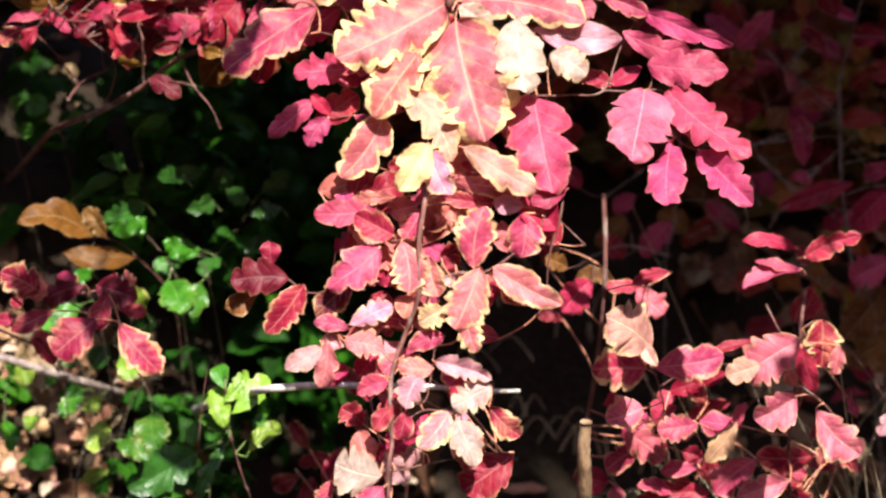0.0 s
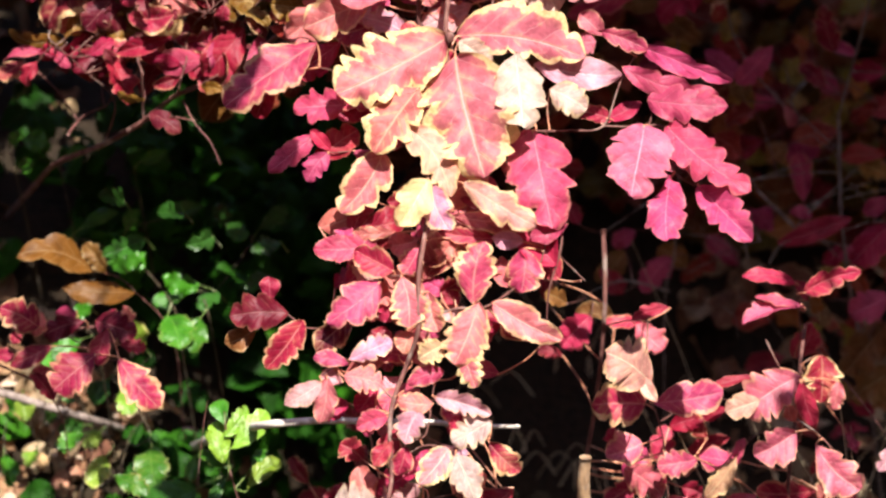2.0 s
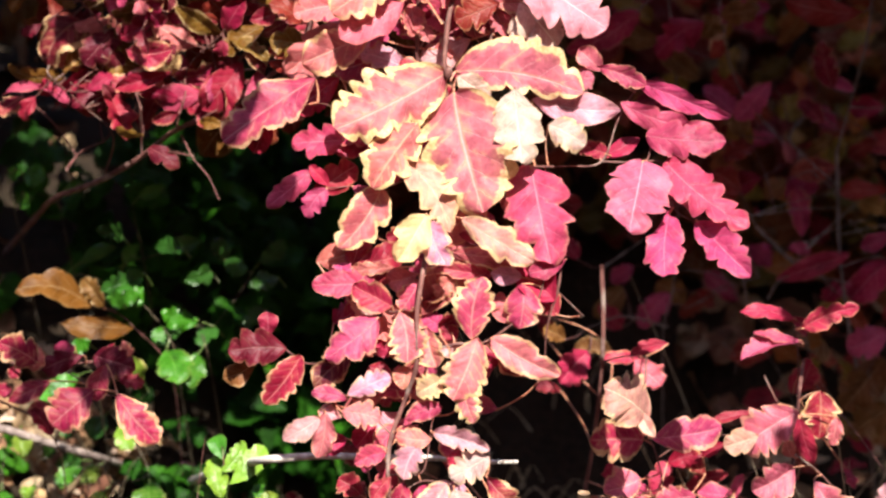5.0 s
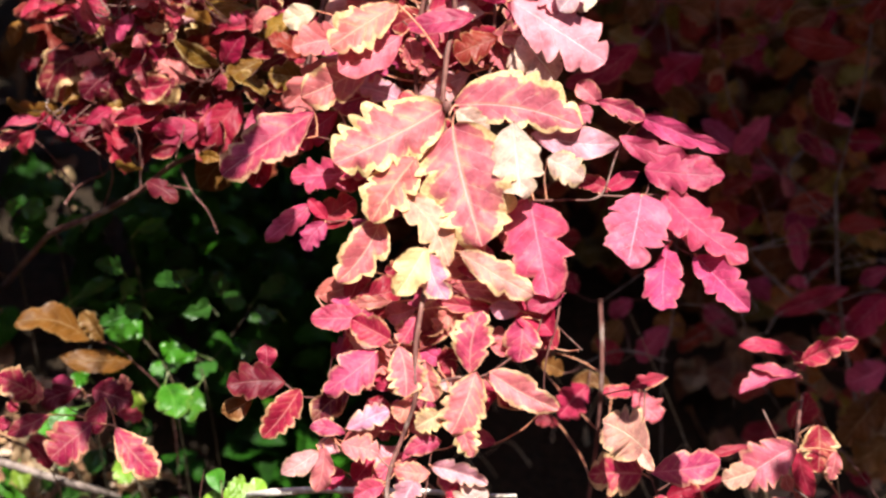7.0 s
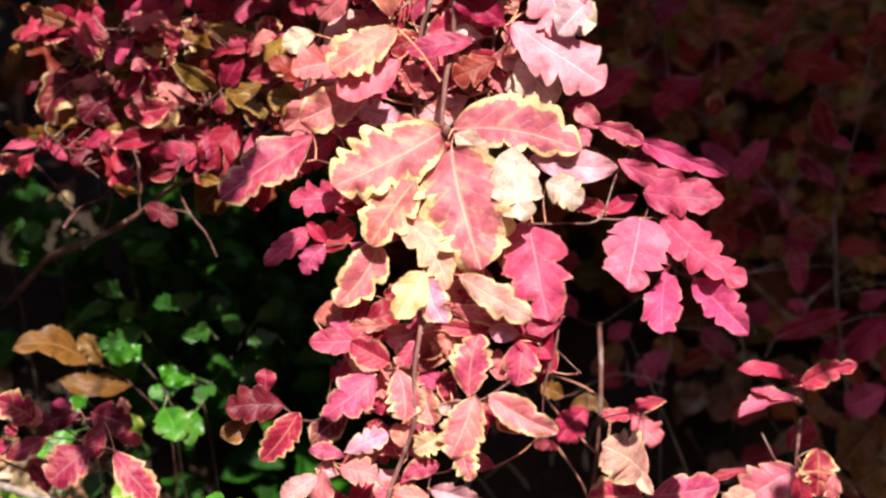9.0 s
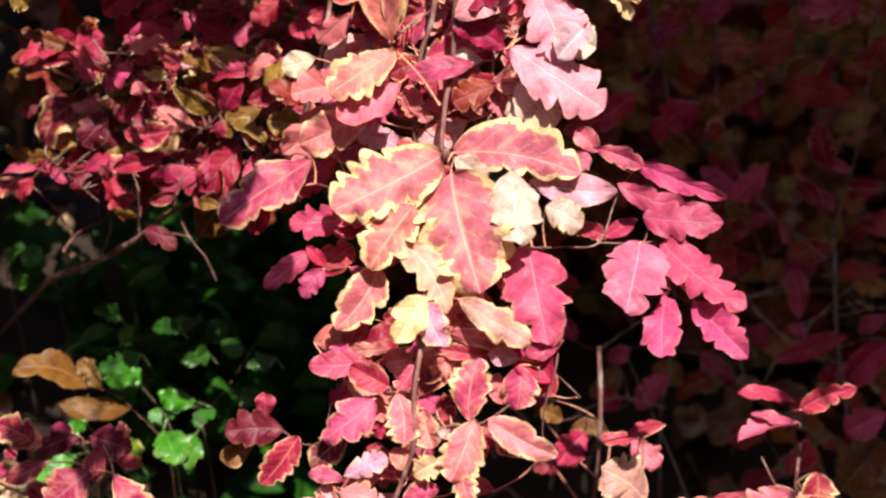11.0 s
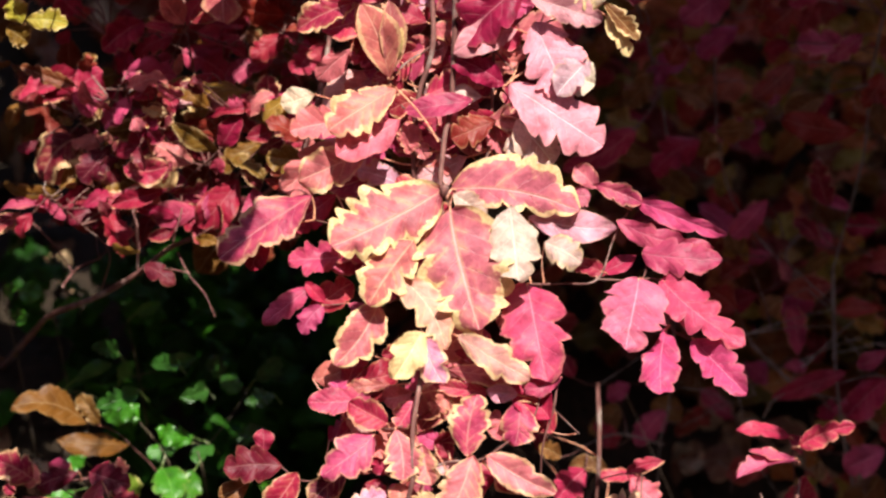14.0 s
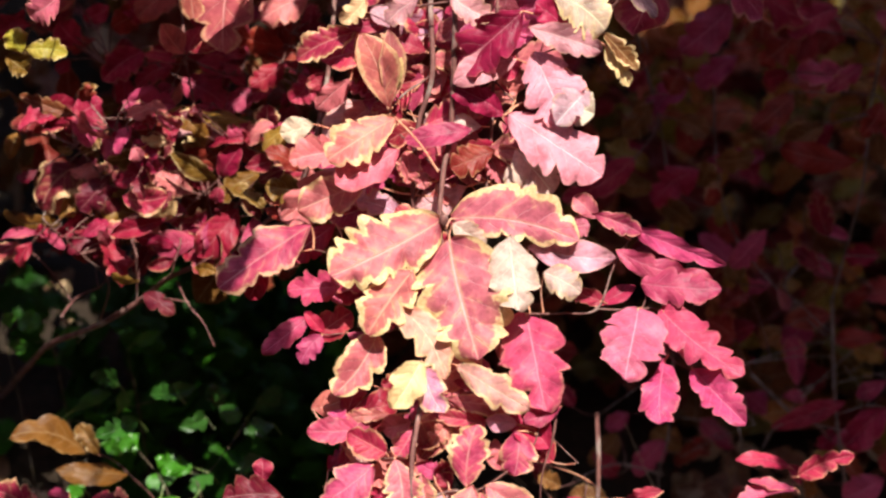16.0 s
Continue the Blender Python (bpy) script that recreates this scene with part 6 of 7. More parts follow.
leaf(green, "S", (-173, 202, 802), (-176, 190, 812), (-182, 182, 829), 13, 12, LIME, 0.3)
leaf(green, "S", (-219, 202, 821), (-216, 190, 829), (-206, 182, 838), 9, -6, GREEN, 0.1)
leaf(green, "L", (-206, 194, 817), (-212, 180, 819), (-228, 168, 811), 14, -6, GREEN, 0.1)
leaf(green, "L", (-227, 202, 806), (-230, 190, 808), (-238, 182, 800), 11, -9, GREEN, 0.1)
leaf(green, "L", (-194, 225, 779), (-192, 210, 780), (-185, 194, 770), 14, -4, LIME, 0.1)
leaf(green, "S", (-201, 272, 770), (-204, 260, 770), (-212, 252, 757), 14, 6, DARK_GREEN, 0)
leaf(green, "L", (-224, 214, 783), (-223, 200, 785), (-219, 188, 778), 10, 4, GREEN, 0.2)
leaf(green, "L", (-208, 215, 754), (-211, 180, 762), (-225, 164, 757), 14, 8, GREEN, 0.1)
leaf(green, "L", (-202, 224, 752), (-205, 210, 754), (-213, 198, 748), 11, 0, LIME, 0.3)
leaf(green, "L", (-172, 170, 764), (-170, 150, 763), (-164, 120, 746), 24, -4, GREEN, 0.15, .5)
leaf(green, "L", (-194, 177, 755), (-194, 120, 767), (-201, 100, 755), 16, 6, LIME, 0.4, .5)
leaf(green, "L", (-199, 184, 737), (-190, 130, 752), (-171, 118, 746), 14, -8, GREEN, 0.2)
leaf(green, "O", (-130, 153, 744), (-143, 128, 745), (-179, 100, 732), 28, -10, DARK_GREEN, 0, .5)
leaf(green, "L", (-137, 134, 720), (-149, 120, 725), (-182, 106, 726), 15, 6, GREEN, 0)
leaf(green, "L", (-217, 174, 710), (-212, 160, 718), (-197, 148, 728), 10, 8, LIME, 0.3)
leaf(green, "L", (-241, 204, 746), (-242, 190, 748), (-244, 178, 742), 11, 6, LIME, 0.3)
leaf(green, "S", (-253, 243, 769), (-252, 230, 769), (-249, 220, 756), 12, -6, LIME, 0.1)
leaf(green, "S", (-265, 262, 746), (-263, 250, 754), (-257, 242, 765), 12, 6, GREEN, 0)
leaf(green, "L", (-261, 205, 745), (-260, 190, 745), (-255, 174, 731), 12, -10, GREEN, 0.1)
leaf(green, "S", (-242, 252, 745), (-240, 240, 752), (-233, 232, 759), 9, 12, DARK_GREEN, 0)
leaf(green, "S", (-213, 263, 741), (-218, 250, 745), (-232, 240, 745), 13, 12, DARK_GREEN, 0)
leaf(green, "S", (-146, 193, 748), (-147, 180, 748), (-149, 170, 735), 9, 12, GREEN, 0.2)
leaf(green, "S", (-252, 263, 919), (-248, 250, 923), (-234, 240, 922), 14, 6, GREEN, 0)
leaf(green, "S", (-230, 263, 904), (-225, 250, 911), (-210, 240, 918), 9, -8, GREEN, 0)
leaf(green, "S", (-256, 263, 898), (-253, 250, 904), (-242, 240, 909), 10, 8, GREEN, 0)
leaf(green, "S", (-260, 273, 910), (-258, 260, 917), (-251, 250, 925), 9, 8, GREEN, 0)
leaf(green, "S", (-187, 282, 895), (-182, 270, 903), (-165, 262, 912), 8, 14, GREEN, 0)
leaf(green, "S", (-225, 252, 860), (-217, 240, 869), (-193, 232, 882), 9, 10, DARK_GREEN, 0)
leaf(green, "S", (-193, 262, 858), (-190, 250, 867), (-181, 242, 881), 9, 10, GREEN, 0)
leaf(green, "S", (-168, 273, 868), (-162, 260, 875), (-144, 250, 881), 11, 10, DARK_GREEN, 0)
leaf(green, "L", (-125, 282, 852), (-129, 270, 862), (-138, 262, 878), 13, 10, DARK_GREEN, 0)
leaf(green, "L", (-149, 229, 876), (-153, 215, 886), (-168, 197, 890), 13, 10, DARK_GREEN, 0)
leaf(green, "L", (-132, 219, 864), (-136, 205, 874), (-150, 187, 874), 13, -12, DARK_GREEN, 0)
leaf(green, "L", (-93, 229, 858), (-97, 215, 868), (-112, 197, 867), 14, 8, DARK_GREEN, 0)
leaf(green, "L", (-204, 204, 827), (-208, 190, 837), (-215, 172, 834), 11, -8, GREEN, 0)
leaf(green, "L", (-171, 214, 864), (-175, 200, 874), (-198, 182, 869), 15, 6, DARK_GREEN, 0)
leaf(green, "L", (-126, 254, 862), (-130, 240, 872), (-117, 222, 868), 13, 10, DARK_GREEN, 0)
leaf(green, "L", (-185, 249, 877), (-189, 235, 887), (-203, 217, 895), 14, 0, DARK_GREEN, 0)
leaf(green, "L", (-101, 244, 834), (-105, 230, 844), (-117, 212, 838), 15, 0, DARK_GREEN, 0)
leaf(green, "L", (-131, 239, 825), (-135, 225, 835), (-144, 207, 830), 13, 20, DARK_GREEN, 0)
leaf(green, "L", (-117, 292, 849), (-112, 280, 859), (-95, 272, 875), 14, 10, DARK_GREEN, 0)
leaf(green, "L", (-207, 243, 844), (-200, 230, 851), (-179, 220, 858), 14, 4, GREEN, 0)


def in_green(rng):
    x, y = rng.uniform(-0.32, -0.05), rng.uniform(0.33, 0.72)
    if (x < -0.19 and rng.random() < 0.85) or (x > -0.14 and rng.random() < 0.55):
        return None
    z = ground_height(x, y) + rng.uniform(0.015, 0.12)
    if z > 0.90 or rng.random() > 0.45 + 0.9 * noise.noise(Vector((x * 18, y * 9, z * 18))):
        return None
    return (x, y, z)


def in_low_green(rng):
    x, y = rng.uniform(-0.30, -0.11), rng.uniform(0.12, 0.30)
    if (x < -0.185 and y < 0.30 and rng.random() < 0.93) or (x < -0.15 and y > 0.26 and rng.random() < 0.5):
        return None
    z = ground_height(x, y) + rng.uniform(0.01, 0.05)
    return (x, y, z) if noise.noise(Vector((x * 22, y * 22, 7))) > -0.1 else None


foliage("ground_foliage", 150, in_low_green, (0.016, 0.030), IVY, green, 33, "LSL", (0, -0.6, 0.8), 0.8, "small green leaves close to the soil")
foliage("undergrowth", 420, in_green, (0.02, 0.04), IVY, green, 31, "SSL", None, 1.2, "small glossy green leaves")

sprig = plant("green_sprig", (-92, 250, 0), "upright green sprig with narrow toothed leaves", "sprig")
stem(sprig, 1.0, [(-122, 47, 816), (-121, 47, 801), (-120, 47, 785), (-117, 49, 771), (-112, 55, 750), (-108, 70, 730), (-88, 250, 560)])
twig(sprig, 0.5, [(-131, 45, 823), (-134, 47, 805), (-138, 55, 770), (-143, 130, 711)])
leaf(sprig, "L", (-120, 47, 785), (-119, 41, 796), (-99, 53, 815), 16, -6, LIME, 0.05, .6)
leaf(sprig, "L", (-121, 47, 801), (-122, 45, 802), (-110, 57, 816), 11, 12, LIME, 0.05)
leaf(sprig, "L", (-120, 47, 785), (-122, 41, 787), (-127, 53, 809), 14, 6, LIME, 0.05)
leaf(sprig, "S", (-122, 47, 816), (-122, 45, 809), (-126, 57, 820), 11, -6, GREEN, 0.05)
leaf(sprig, "L", (-120, 47, 785), (-119, 47, 783), (-138, 59, 788), 9, 6, GREEN, 0.1)
leaf(sprig, "L", (-117, 49, 771), (-111, 49, 769), (-92, 61, 784), 13, -14, LIME, 0.1, .6)
leaf(sprig, "L", (-117, 49, 771), (-107, 59, 781), (-101, 71, 787), 9, -4, GREEN, 0.05)
leaf(sprig, "L", (-120, 47, 785), (-121, 45, 778), (-137, 37, 748), 11, 14, DARK_GREEN, 0.1)

# ---- the mottled branch at the top ----
upleft = plant("arching_shrub", (-250, 520, 0), "arching grey branch with small mottled red leaves", "shrub", "autumn shrubs")
stem(upleft, 2.9, [(-307, 520, 784), (-250, 330, 875), (-228, 230, 912), (-197, 200, 931), (-173, 180, 949), (-152, 165, 968), (-123, 155, 982), (-99, 130, 1005), (-76, 110, 1035), (-61, 140, 1099), (-58, 180, 1188)])
twig(upleft, 0.9, [(-173, 180, 949), (-174, 160, 989), (-193, 165, 1004), (-211, 145, 995)])
twig(upleft, 0.9, [(-174, 160, 989), (-157, 158, 1022), (-162, 145, 1047), (-185, 155, 1055)])
twig(upleft, 0.9, [(-152, 165, 968), (-144, 150, 1007), (-124, 140, 1029), (-112, 140, 1048)])
twig(upleft, 0.9, [(-123, 155, 982), (-115, 140, 1012), (-98, 125, 1036), (-82, 110, 1051)])
twig(upleft, 0.9, [(-149, 160, 966), (-142, 150, 955), (-133, 145, 945), (-127, 140, 933)])
twig(upleft, 0.9, [(-197, 200, 931), (-188, 165, 964), (-202, 150, 984), (-220, 145, 1002)])
twig(upleft, 1.5, [(-216, 175, 942), (-211, 175, 949), (-204, 180, 954), (-196, 190, 955)])
twig(upleft, 0.9, [(-205, 160, 1044), (-195, 160, 1033), (-191, 160, 1026)])
leaf(upleft, "S", (-185, 155, 1055), (-190, 184, 1044), (-208, 174, 1055), 13, -28, RED, 0.1)
leaf(upleft, "S", (-205, 160, 1044), (-210, 194, 1048), (-231, 189, 1045), 9, 38, MAROON, 0.0)
leaf(upleft, "L", (-199, 160, 1037), (-203, 184, 1029), (-226, 174, 1007), 28, -3, RED, 0.1)
leaf(upleft, "L", (-191, 160, 1026), (-186, 165, 1027), (-202, 157, 1009), 18, -1, BROWN, 0.1)
leaf(upleft, "L", (-211, 145, 995), (-212, 164, 985), (-246, 154, 995), 16, 29, RED, 0.1)
leaf(upleft, "L", (-217, 146, 998), (-216, 179, 996), (-246, 174, 999), 13, -31, MAROON, 0.1)
leaf(upleft, "L", (-162, 145, 1047), (-164, 158, 1044), (-185, 153, 1037), 15, -37, RED, .3)
leaf(upleft, "L", (-160, 151, 1035), (-154, 155, 1038), (-181, 150, 1025), 15, -15, MAROON, .1)
leaf(upleft, "S", (-162, 145, 1047), (-152, 135, 1052), (-165, 130, 1055), 9, -26, YELLOW, .5)
leaf(upleft, "S", (-124, 140, 1029), (-124, 135, 1029), (-148, 130, 1046), 12, -16, RED, .4)
leaf(upleft, "S", (-123, 140, 1030), (-123, 140, 1031), (-111, 135, 1049), 13, 24, BROWN, .6)
leaf(upleft, "S", (-93, 120, 1042), (-94, 120, 1044), (-105, 111, 1043), 11, 21, CORAL, .2)
leaf(upleft, "S", (-114, 139, 1015), (-113, 140, 1013), (-135, 135, 988), 20, -30, RED, .8)
leaf(upleft, "S", (-144, 150, 1007), (-152, 135, 1008), (-182, 130, 1000), 10, -8, CORAL, .5)
leaf(upleft, "S", (-163, 159, 1010), (-162, 140, 1008), (-149, 131, 1017), 10, 26, YELLOW, .5)
leaf(upleft, "S", (-117, 140, 1039), (-130, 140, 1047), (-110, 129, 1056), 8, -24, BROWN, .6)
leaf(upleft, "S", (-162, 145, 1047), (-152, 135, 1055), (-139, 133, 1058), 6, -4, PALE, .3)
leaf(upleft, "S", (-174, 160, 989), (-169, 138, 971), (-183, 131, 976), 8, -38, RED, 0.1)
leaf(upleft, "S", (-146, 153, 1000), (-147, 120, 988), (-161, 115, 984), 8, 2, PINK, .3)
leaf(upleft, "S", (-114, 146, 990), (-136, 120, 984), (-125, 111, 983), 7, 36, PINK, .3)
leaf(upleft, "L", (-142, 151, 956), (-165, 125, 967), (-149, 117, 959), 12, -11, PINK, .3)
leaf(upleft, "L", (-112, 140, 1048), (-102, 150, 1059), (-152, 140, 1067), 18, 39, RED, .2)
leaf(upleft, "L", (-75, 113, 1040), (-75, 100, 1044), (-94, 90, 1055), 13, -7, RED, .2)
leaf(upleft, "L", (-103, 129, 1030), (-99, 140, 1033), (-122, 131, 1021), 15, -1, MAROON, .2)
leaf(upleft, "L", (-76, 110, 1035), (-56, 60, 1051), (-84, 58, 1025), 23, -20, MAROON, .1)
leaf(upleft, "L", (-186, 163, 998), (-184, 165, 1001), (-189, 162, 1021), 15, 14, RED, 0.1)
leaf(upleft, "L", (-177, 161, 991), (-181, 168, 987), (-210, 160, 984), 15, 40, MAROON, 0.0)
leaf(upleft, "L", (-206, 150, 998), (-207, 168, 992), (-170, 162, 998), 12, 5, MAROON, 0.0)
leaf(upleft, "L", (-163, 159, 1010), (-173, 155, 1016), (-154, 158, 1009), 15, -16, BROWN, 0.1)
leaf(upleft, "L", (-157, 158, 1022), (-144, 155, 1022), (-166, 143, 1021), 13, -21, RED, .2)
leaf(upleft, "L", (-124, 140, 1029), (-121, 135, 1026), (-99, 125, 1016), 11, -34, RED, .4)
leaf(upleft, "S", (-108, 133, 1023), (-111, 125, 1022), (-99, 128, 1010), 8, 12, CORAL, .6)
leaf(upleft, "S", (-91, 123, 1016), (-98, 115, 1018), (-76, 106, 1010), 8, -9, CORAL, .6)
leaf(upleft, "L", (-112, 140, 1048), (-108, 140, 1048), (-95, 134, 1062), 13, -32, RED, .3)
leaf(upleft, "S", (-146, 154, 996), (-147, 140, 990), (-169, 132, 997), 9, -40, CORAL, .4)
leaf(upleft, "L", (-193, 165, 1004), (-193, 165, 1007), (-174, 168, 1003), 18, -3, BROWN, 0.1)
leaf(upleft, "L", (-146, 154, 996), (-144, 150, 996), (-129, 146, 975), 15, 27, MAROON, .1)
leaf(upleft, "L", (-174, 162, 985), (-178, 168, 976), (-199, 165, 984), 12, -2, MAROON, 0.0)
leaf(upleft, "S", (-202, 150, 984), (-186, 148, 990), (-191, 144, 998), 7, -14, RED, 0.1)
leaf(upleft, "S", (-205, 160, 1044), (-217, 174, 1041), (-208, 163, 1040), 5, 6, RED, 0.1)
leaf(upleft, "L", (-122, 140, 1032), (-125, 160, 1034), (-144, 151, 1031), 12, 0, BROWN, .3)
leaf(upleft, "L", (-132, 144, 1021), (-138, 158, 1031), (-153, 149, 1035), 12, 2, RED, .3)
leaf(upleft, "L", (-71, 121, 1058), (-76, 110, 1063), (-97, 104, 1055), 13, 15, PINK, .2)
leaf(upleft, "L", (-76, 110, 1035), (-69, 90, 1032), (-94, 83, 1037), 18, -33, MAROON, .1)
leaf(upleft, "S", (-202, 150, 984), (-194, 169, 978), (-209, 164, 983), 8, 19, RED, 0.1)
leaf(upleft, "S", (-220, 145, 1002), (-225, 164, 998), (-228, 162, 989), 11, -40, MAROON, 0.1)
leaf(upleft, "S", (-112, 140, 1048), (-93, 145, 1054), (-92, 147, 1044), 11, -38, MAROON, 0.0)
leaf(upleft, "L", (-116, 143, 1007), (-129, 136, 1006), (-128, 138, 988), 13, -6, RED, 0.1)
leaf(upleft, "L", (-179, 152, 1052), (-180, 168, 1050), (-172, 165, 1028), 16, -9, MAROON, 0.0)
leaf(upleft, "L", (-202, 150, 984), (-190, 155, 991), (-180, 144, 968), 18, -20, MAROON, 0.0)
leaf(upleft, "S", (-99, 130, 1005), (-104, 132, 1010), (-102, 125, 987), 17, -8, MAROON, 0.1)
leaf(upleft, "L", (-185, 155, 1055), (-202, 191, 1060), (-198, 194, 1073), 15, -30, BROWN, 0.0)
leaf(upleft, "L", (-136, 160, 975), (-122, 198, 977), (-114, 194, 964), 10, -33, RED, 0.2)
leaf(upleft, "S", (-191, 160, 1026), (-187, 177, 1024), (-176, 175, 1036), 10, -31, RED, 0.0)
leaf(upleft, "L", (-114, 140, 1044), (-120, 194, 1048), (-103, 197, 1045), 11, -40, MAROON, 0.1)
leaf(upleft, "S", (-205, 160, 1044), (-240, 194, 1045), (-246, 186, 1032), 9, -24, BROWN, 0.0)
leaf(upleft, "S", (-171, 149, 1050), (-174, 129, 1066), (-154, 136, 1073), 15, -15, MAROON, 0.1)
leaf(upleft, "L", (-185, 155, 1055), (-186, 166, 1048), (-203, 165, 1060), 12, -56, RED, 0.0)
leaf(upleft, "L", (-173, 175, 960), (-172, 179, 964), (-166, 186, 981), 15, -33, RED, 0.0)
leaf(upleft, "S", (-112, 140, 1048), (-127, 157, 1069), (-140, 168, 1057), 14, -4, MAROON, 0.2)
leaf(upleft, "L", (-185, 155, 1055), (-191, 167, 1049), (-176, 164, 1025), 20, -21, MAROON, 0.0)
leaf(upleft, "L", (-173, 167, 974), (-172, 184, 983), (-182, 188, 1000), 16, -8, MAROON, 0.1)
leaf(upleft, "L", (-146, 154, 996), (-153, 159, 1001), (-132, 163, 1004), 17, 62, BROWN, 0.1)
leaf(upleft, "S", (-112, 140, 1048), (-102, 197, 1042), (-84, 194, 1049), 15, 2, MAROON, 0.0)
leaf(upleft, "L", (-114, 139, 1015), (-117, 140, 1017), (-122, 151, 1003), 13, -14, MAROON, 0.0)
leaf(upleft, "S", (-185, 155, 1055), (-189, 196, 1047), (-210, 193, 1046), 13, 15, MAROON, 0.0)
leaf(upleft, "L", (-133, 145, 1019), (-138, 144, 1021), (-163, 144, 1032), 19, 20, BROWN, 0.1)
leaf(upleft, "L", (-105, 137, 998), (-74, 176, 1008), (-74, 173, 1027), 12, 0, RED, 0.0)
leaf(upleft, "L", (-157, 158, 1022), (-149, 161, 1024), (-159, 171, 1040), 14, 17, RED, 0.2)
leaf(upleft, "L", (-196, 190, 955), (-190, 185, 964), (-203, 193, 978), 13, 25, MAROON, 0.0)
leaf(upleft, "L", (-148, 157, 989), (-142, 177, 994), (-168, 186, 1005), 21, 36, MAROON, 0.1)
leaf(upleft, "L", (-183, 154, 1054), (-176, 162, 1069), (-150, 160, 1068), 19, 31, RED, 0.0)
leaf(upleft, "L", (-112, 140, 1048), (-98, 149, 1048), (-97, 158, 1067), 15, -7, RED, 0.2)
leaf(upleft, "L", (-160, 152, 1033), (-147, 155, 1037), (-121, 158, 1040), 16, 46, RED, 0.1)
leaf(upleft, "L", (-113, 140, 1046), (-115, 168, 1048), (-105, 167, 1032), 13, 43, BROWN, 0.2)
leaf(upleft, "S", (-208, 149, 997), (-212, 181, 996), (-198, 184, 1008), 19, 1, MAROON, 0.1)
leaf(upleft, "S", (-114, 140, 1044), (-122, 158, 1050), (-127, 160, 1039), 14, 7, MAROON, 0.0)
leaf(upleft, "S", (-181, 153, 1053), (-179, 152, 1065), (-159, 147, 1063), 14, -30, MAROON, 0.0)
leaf(upleft, "S", (-220, 145, 1002), (-224, 177, 1004), (-204, 184, 1004), 13, -14, MAROON, 0.1)
leaf(upleft, "S", (-193, 165, 1004), (-199, 201, 1015), (-222, 198, 1014), 16, 1, MAROON, 0.0)
leaf(upleft, "L", (-186, 163, 998), (-179, 168, 1005), (-161, 169, 984), 20, 0, MAROON, 0.0)
leaf(upleft, "L", (-193, 165, 1004), (-200, 196, 1005), (-222, 189, 1012), 15, -62, BROWN, 0.1)
leaf(upleft, "L", (-133, 145, 1019), (-129, 154, 1020), (-144, 158, 1034), 15, -4, MAROON, 0.2)
leaf(upleft, "S", (-179, 152, 1052), (-169, 167, 1062), (-161, 174, 1051), 13, 40, MAROON, 0.1)
leaf(upleft, "L", (-114, 140, 1044), (-129, 136, 1054), (-141, 139, 1066), 16, -33, BROWN, 0.0)
leaf(upleft, "L", (-196, 190, 955), (-199, 208, 975), (-204, 208, 993), 11, 30, MAROON, 0.1)
leaf(upleft, "L", (-219, 145, 1000), (-220, 171, 989), (-204, 169, 1002), 11, 37, MAROON, 0.0)
leaf(upleft, "S", (-186, 163, 998), (-189, 183, 995), (-209, 183, 1007), 13, 6, MAROON, 0.0)
leaf(upleft, "S", (-117, 144, 1004), (-125, 136, 1000), (-122, 124, 984), 13, -41, RED, 0.1)
leaf(upleft, "L", (-114, 140, 1044), (-111, 200, 1042), (-97, 201, 1029), 12, 0, MAROON, 0.2)
leaf(upleft, "L", (-192, 160, 1028), (-189, 176, 1030), (-208, 172, 1027), 14, 28, BROWN, 0.0)
leaf(upleft, "L", (-112, 144, 992), (-91, 161, 989), (-92, 155, 973), 10, -3, MAROON, 0.2)
leaf(upleft, "L", (-205, 160, 1044), (-212, 196, 1057), (-238, 188, 1049), 16, 51, MAROON, 0.0)
leaf(upleft, "L", (-113, 140, 1046), (-120, 135, 1050), (-111, 130, 1059), 12, 42, MAROON, 0.0)
leaf(upleft, "S", (-205, 160, 1044), (-208, 181, 1056), (-192, 179, 1065), 19, 4, MAROON, 0.0)
leaf(upleft, "L", (-166, 147, 1048), (-171, 135, 1053), (-158, 130, 1036), 16, 14, MAROON, 0.0)
leaf(upleft, "L", (-133, 145, 1019), (-134, 167, 1031), (-133, 171, 1055), 17, -12, MAROON, 0.2)
leaf(upleft, "S", (-146, 154, 996), (-135, 148, 993), (-160, 139, 993), 16, 6, MAROON, 0.1)
leaf(upleft, "L", (-133, 159, 977), (-129, 185, 988), (-122, 185, 1002), 16, -10, RED, 0.0)
leaf(upleft, "L", (-157, 158, 1022), (-154, 171, 1029), (-155, 166, 1042), 15, 12, MAROON, 0.1)
leaf(upleft, "S", (-112, 140, 1048), (-105, 138, 1048), (-110, 137, 1061), 15, 27, MAROON, 0.1)
leaf(upleft, "S", (-193, 165, 1004), (-181, 189, 1013), (-197, 199, 1023), 13, -2, MAROON, 0.0)
leaf(upleft, "S", (-157, 158, 1022), (-135, 184, 1039), (-119, 184, 1047), 12, -42, BROWN, 0.1)
leaf(upleft, "S", (-205, 160, 1044), (-230, 190, 1054), (-208, 199, 1059), 16, 29, RED, 0.0)
leaf(upleft, "L", (-210, 176, 950), (-240, 185, 983), (-254, 180, 974), 13, 32, MAROON, 0.0)
leaf(upleft, "S", (-160, 152, 1033), (-177, 132, 1021), (-152, 121, 1024), 17, 26, RED, 0.0)
leaf(upleft, "S", (-135, 145, 1017), (-135, 164, 1024), (-135, 161, 1031), 7, -4, RED, 0.0)
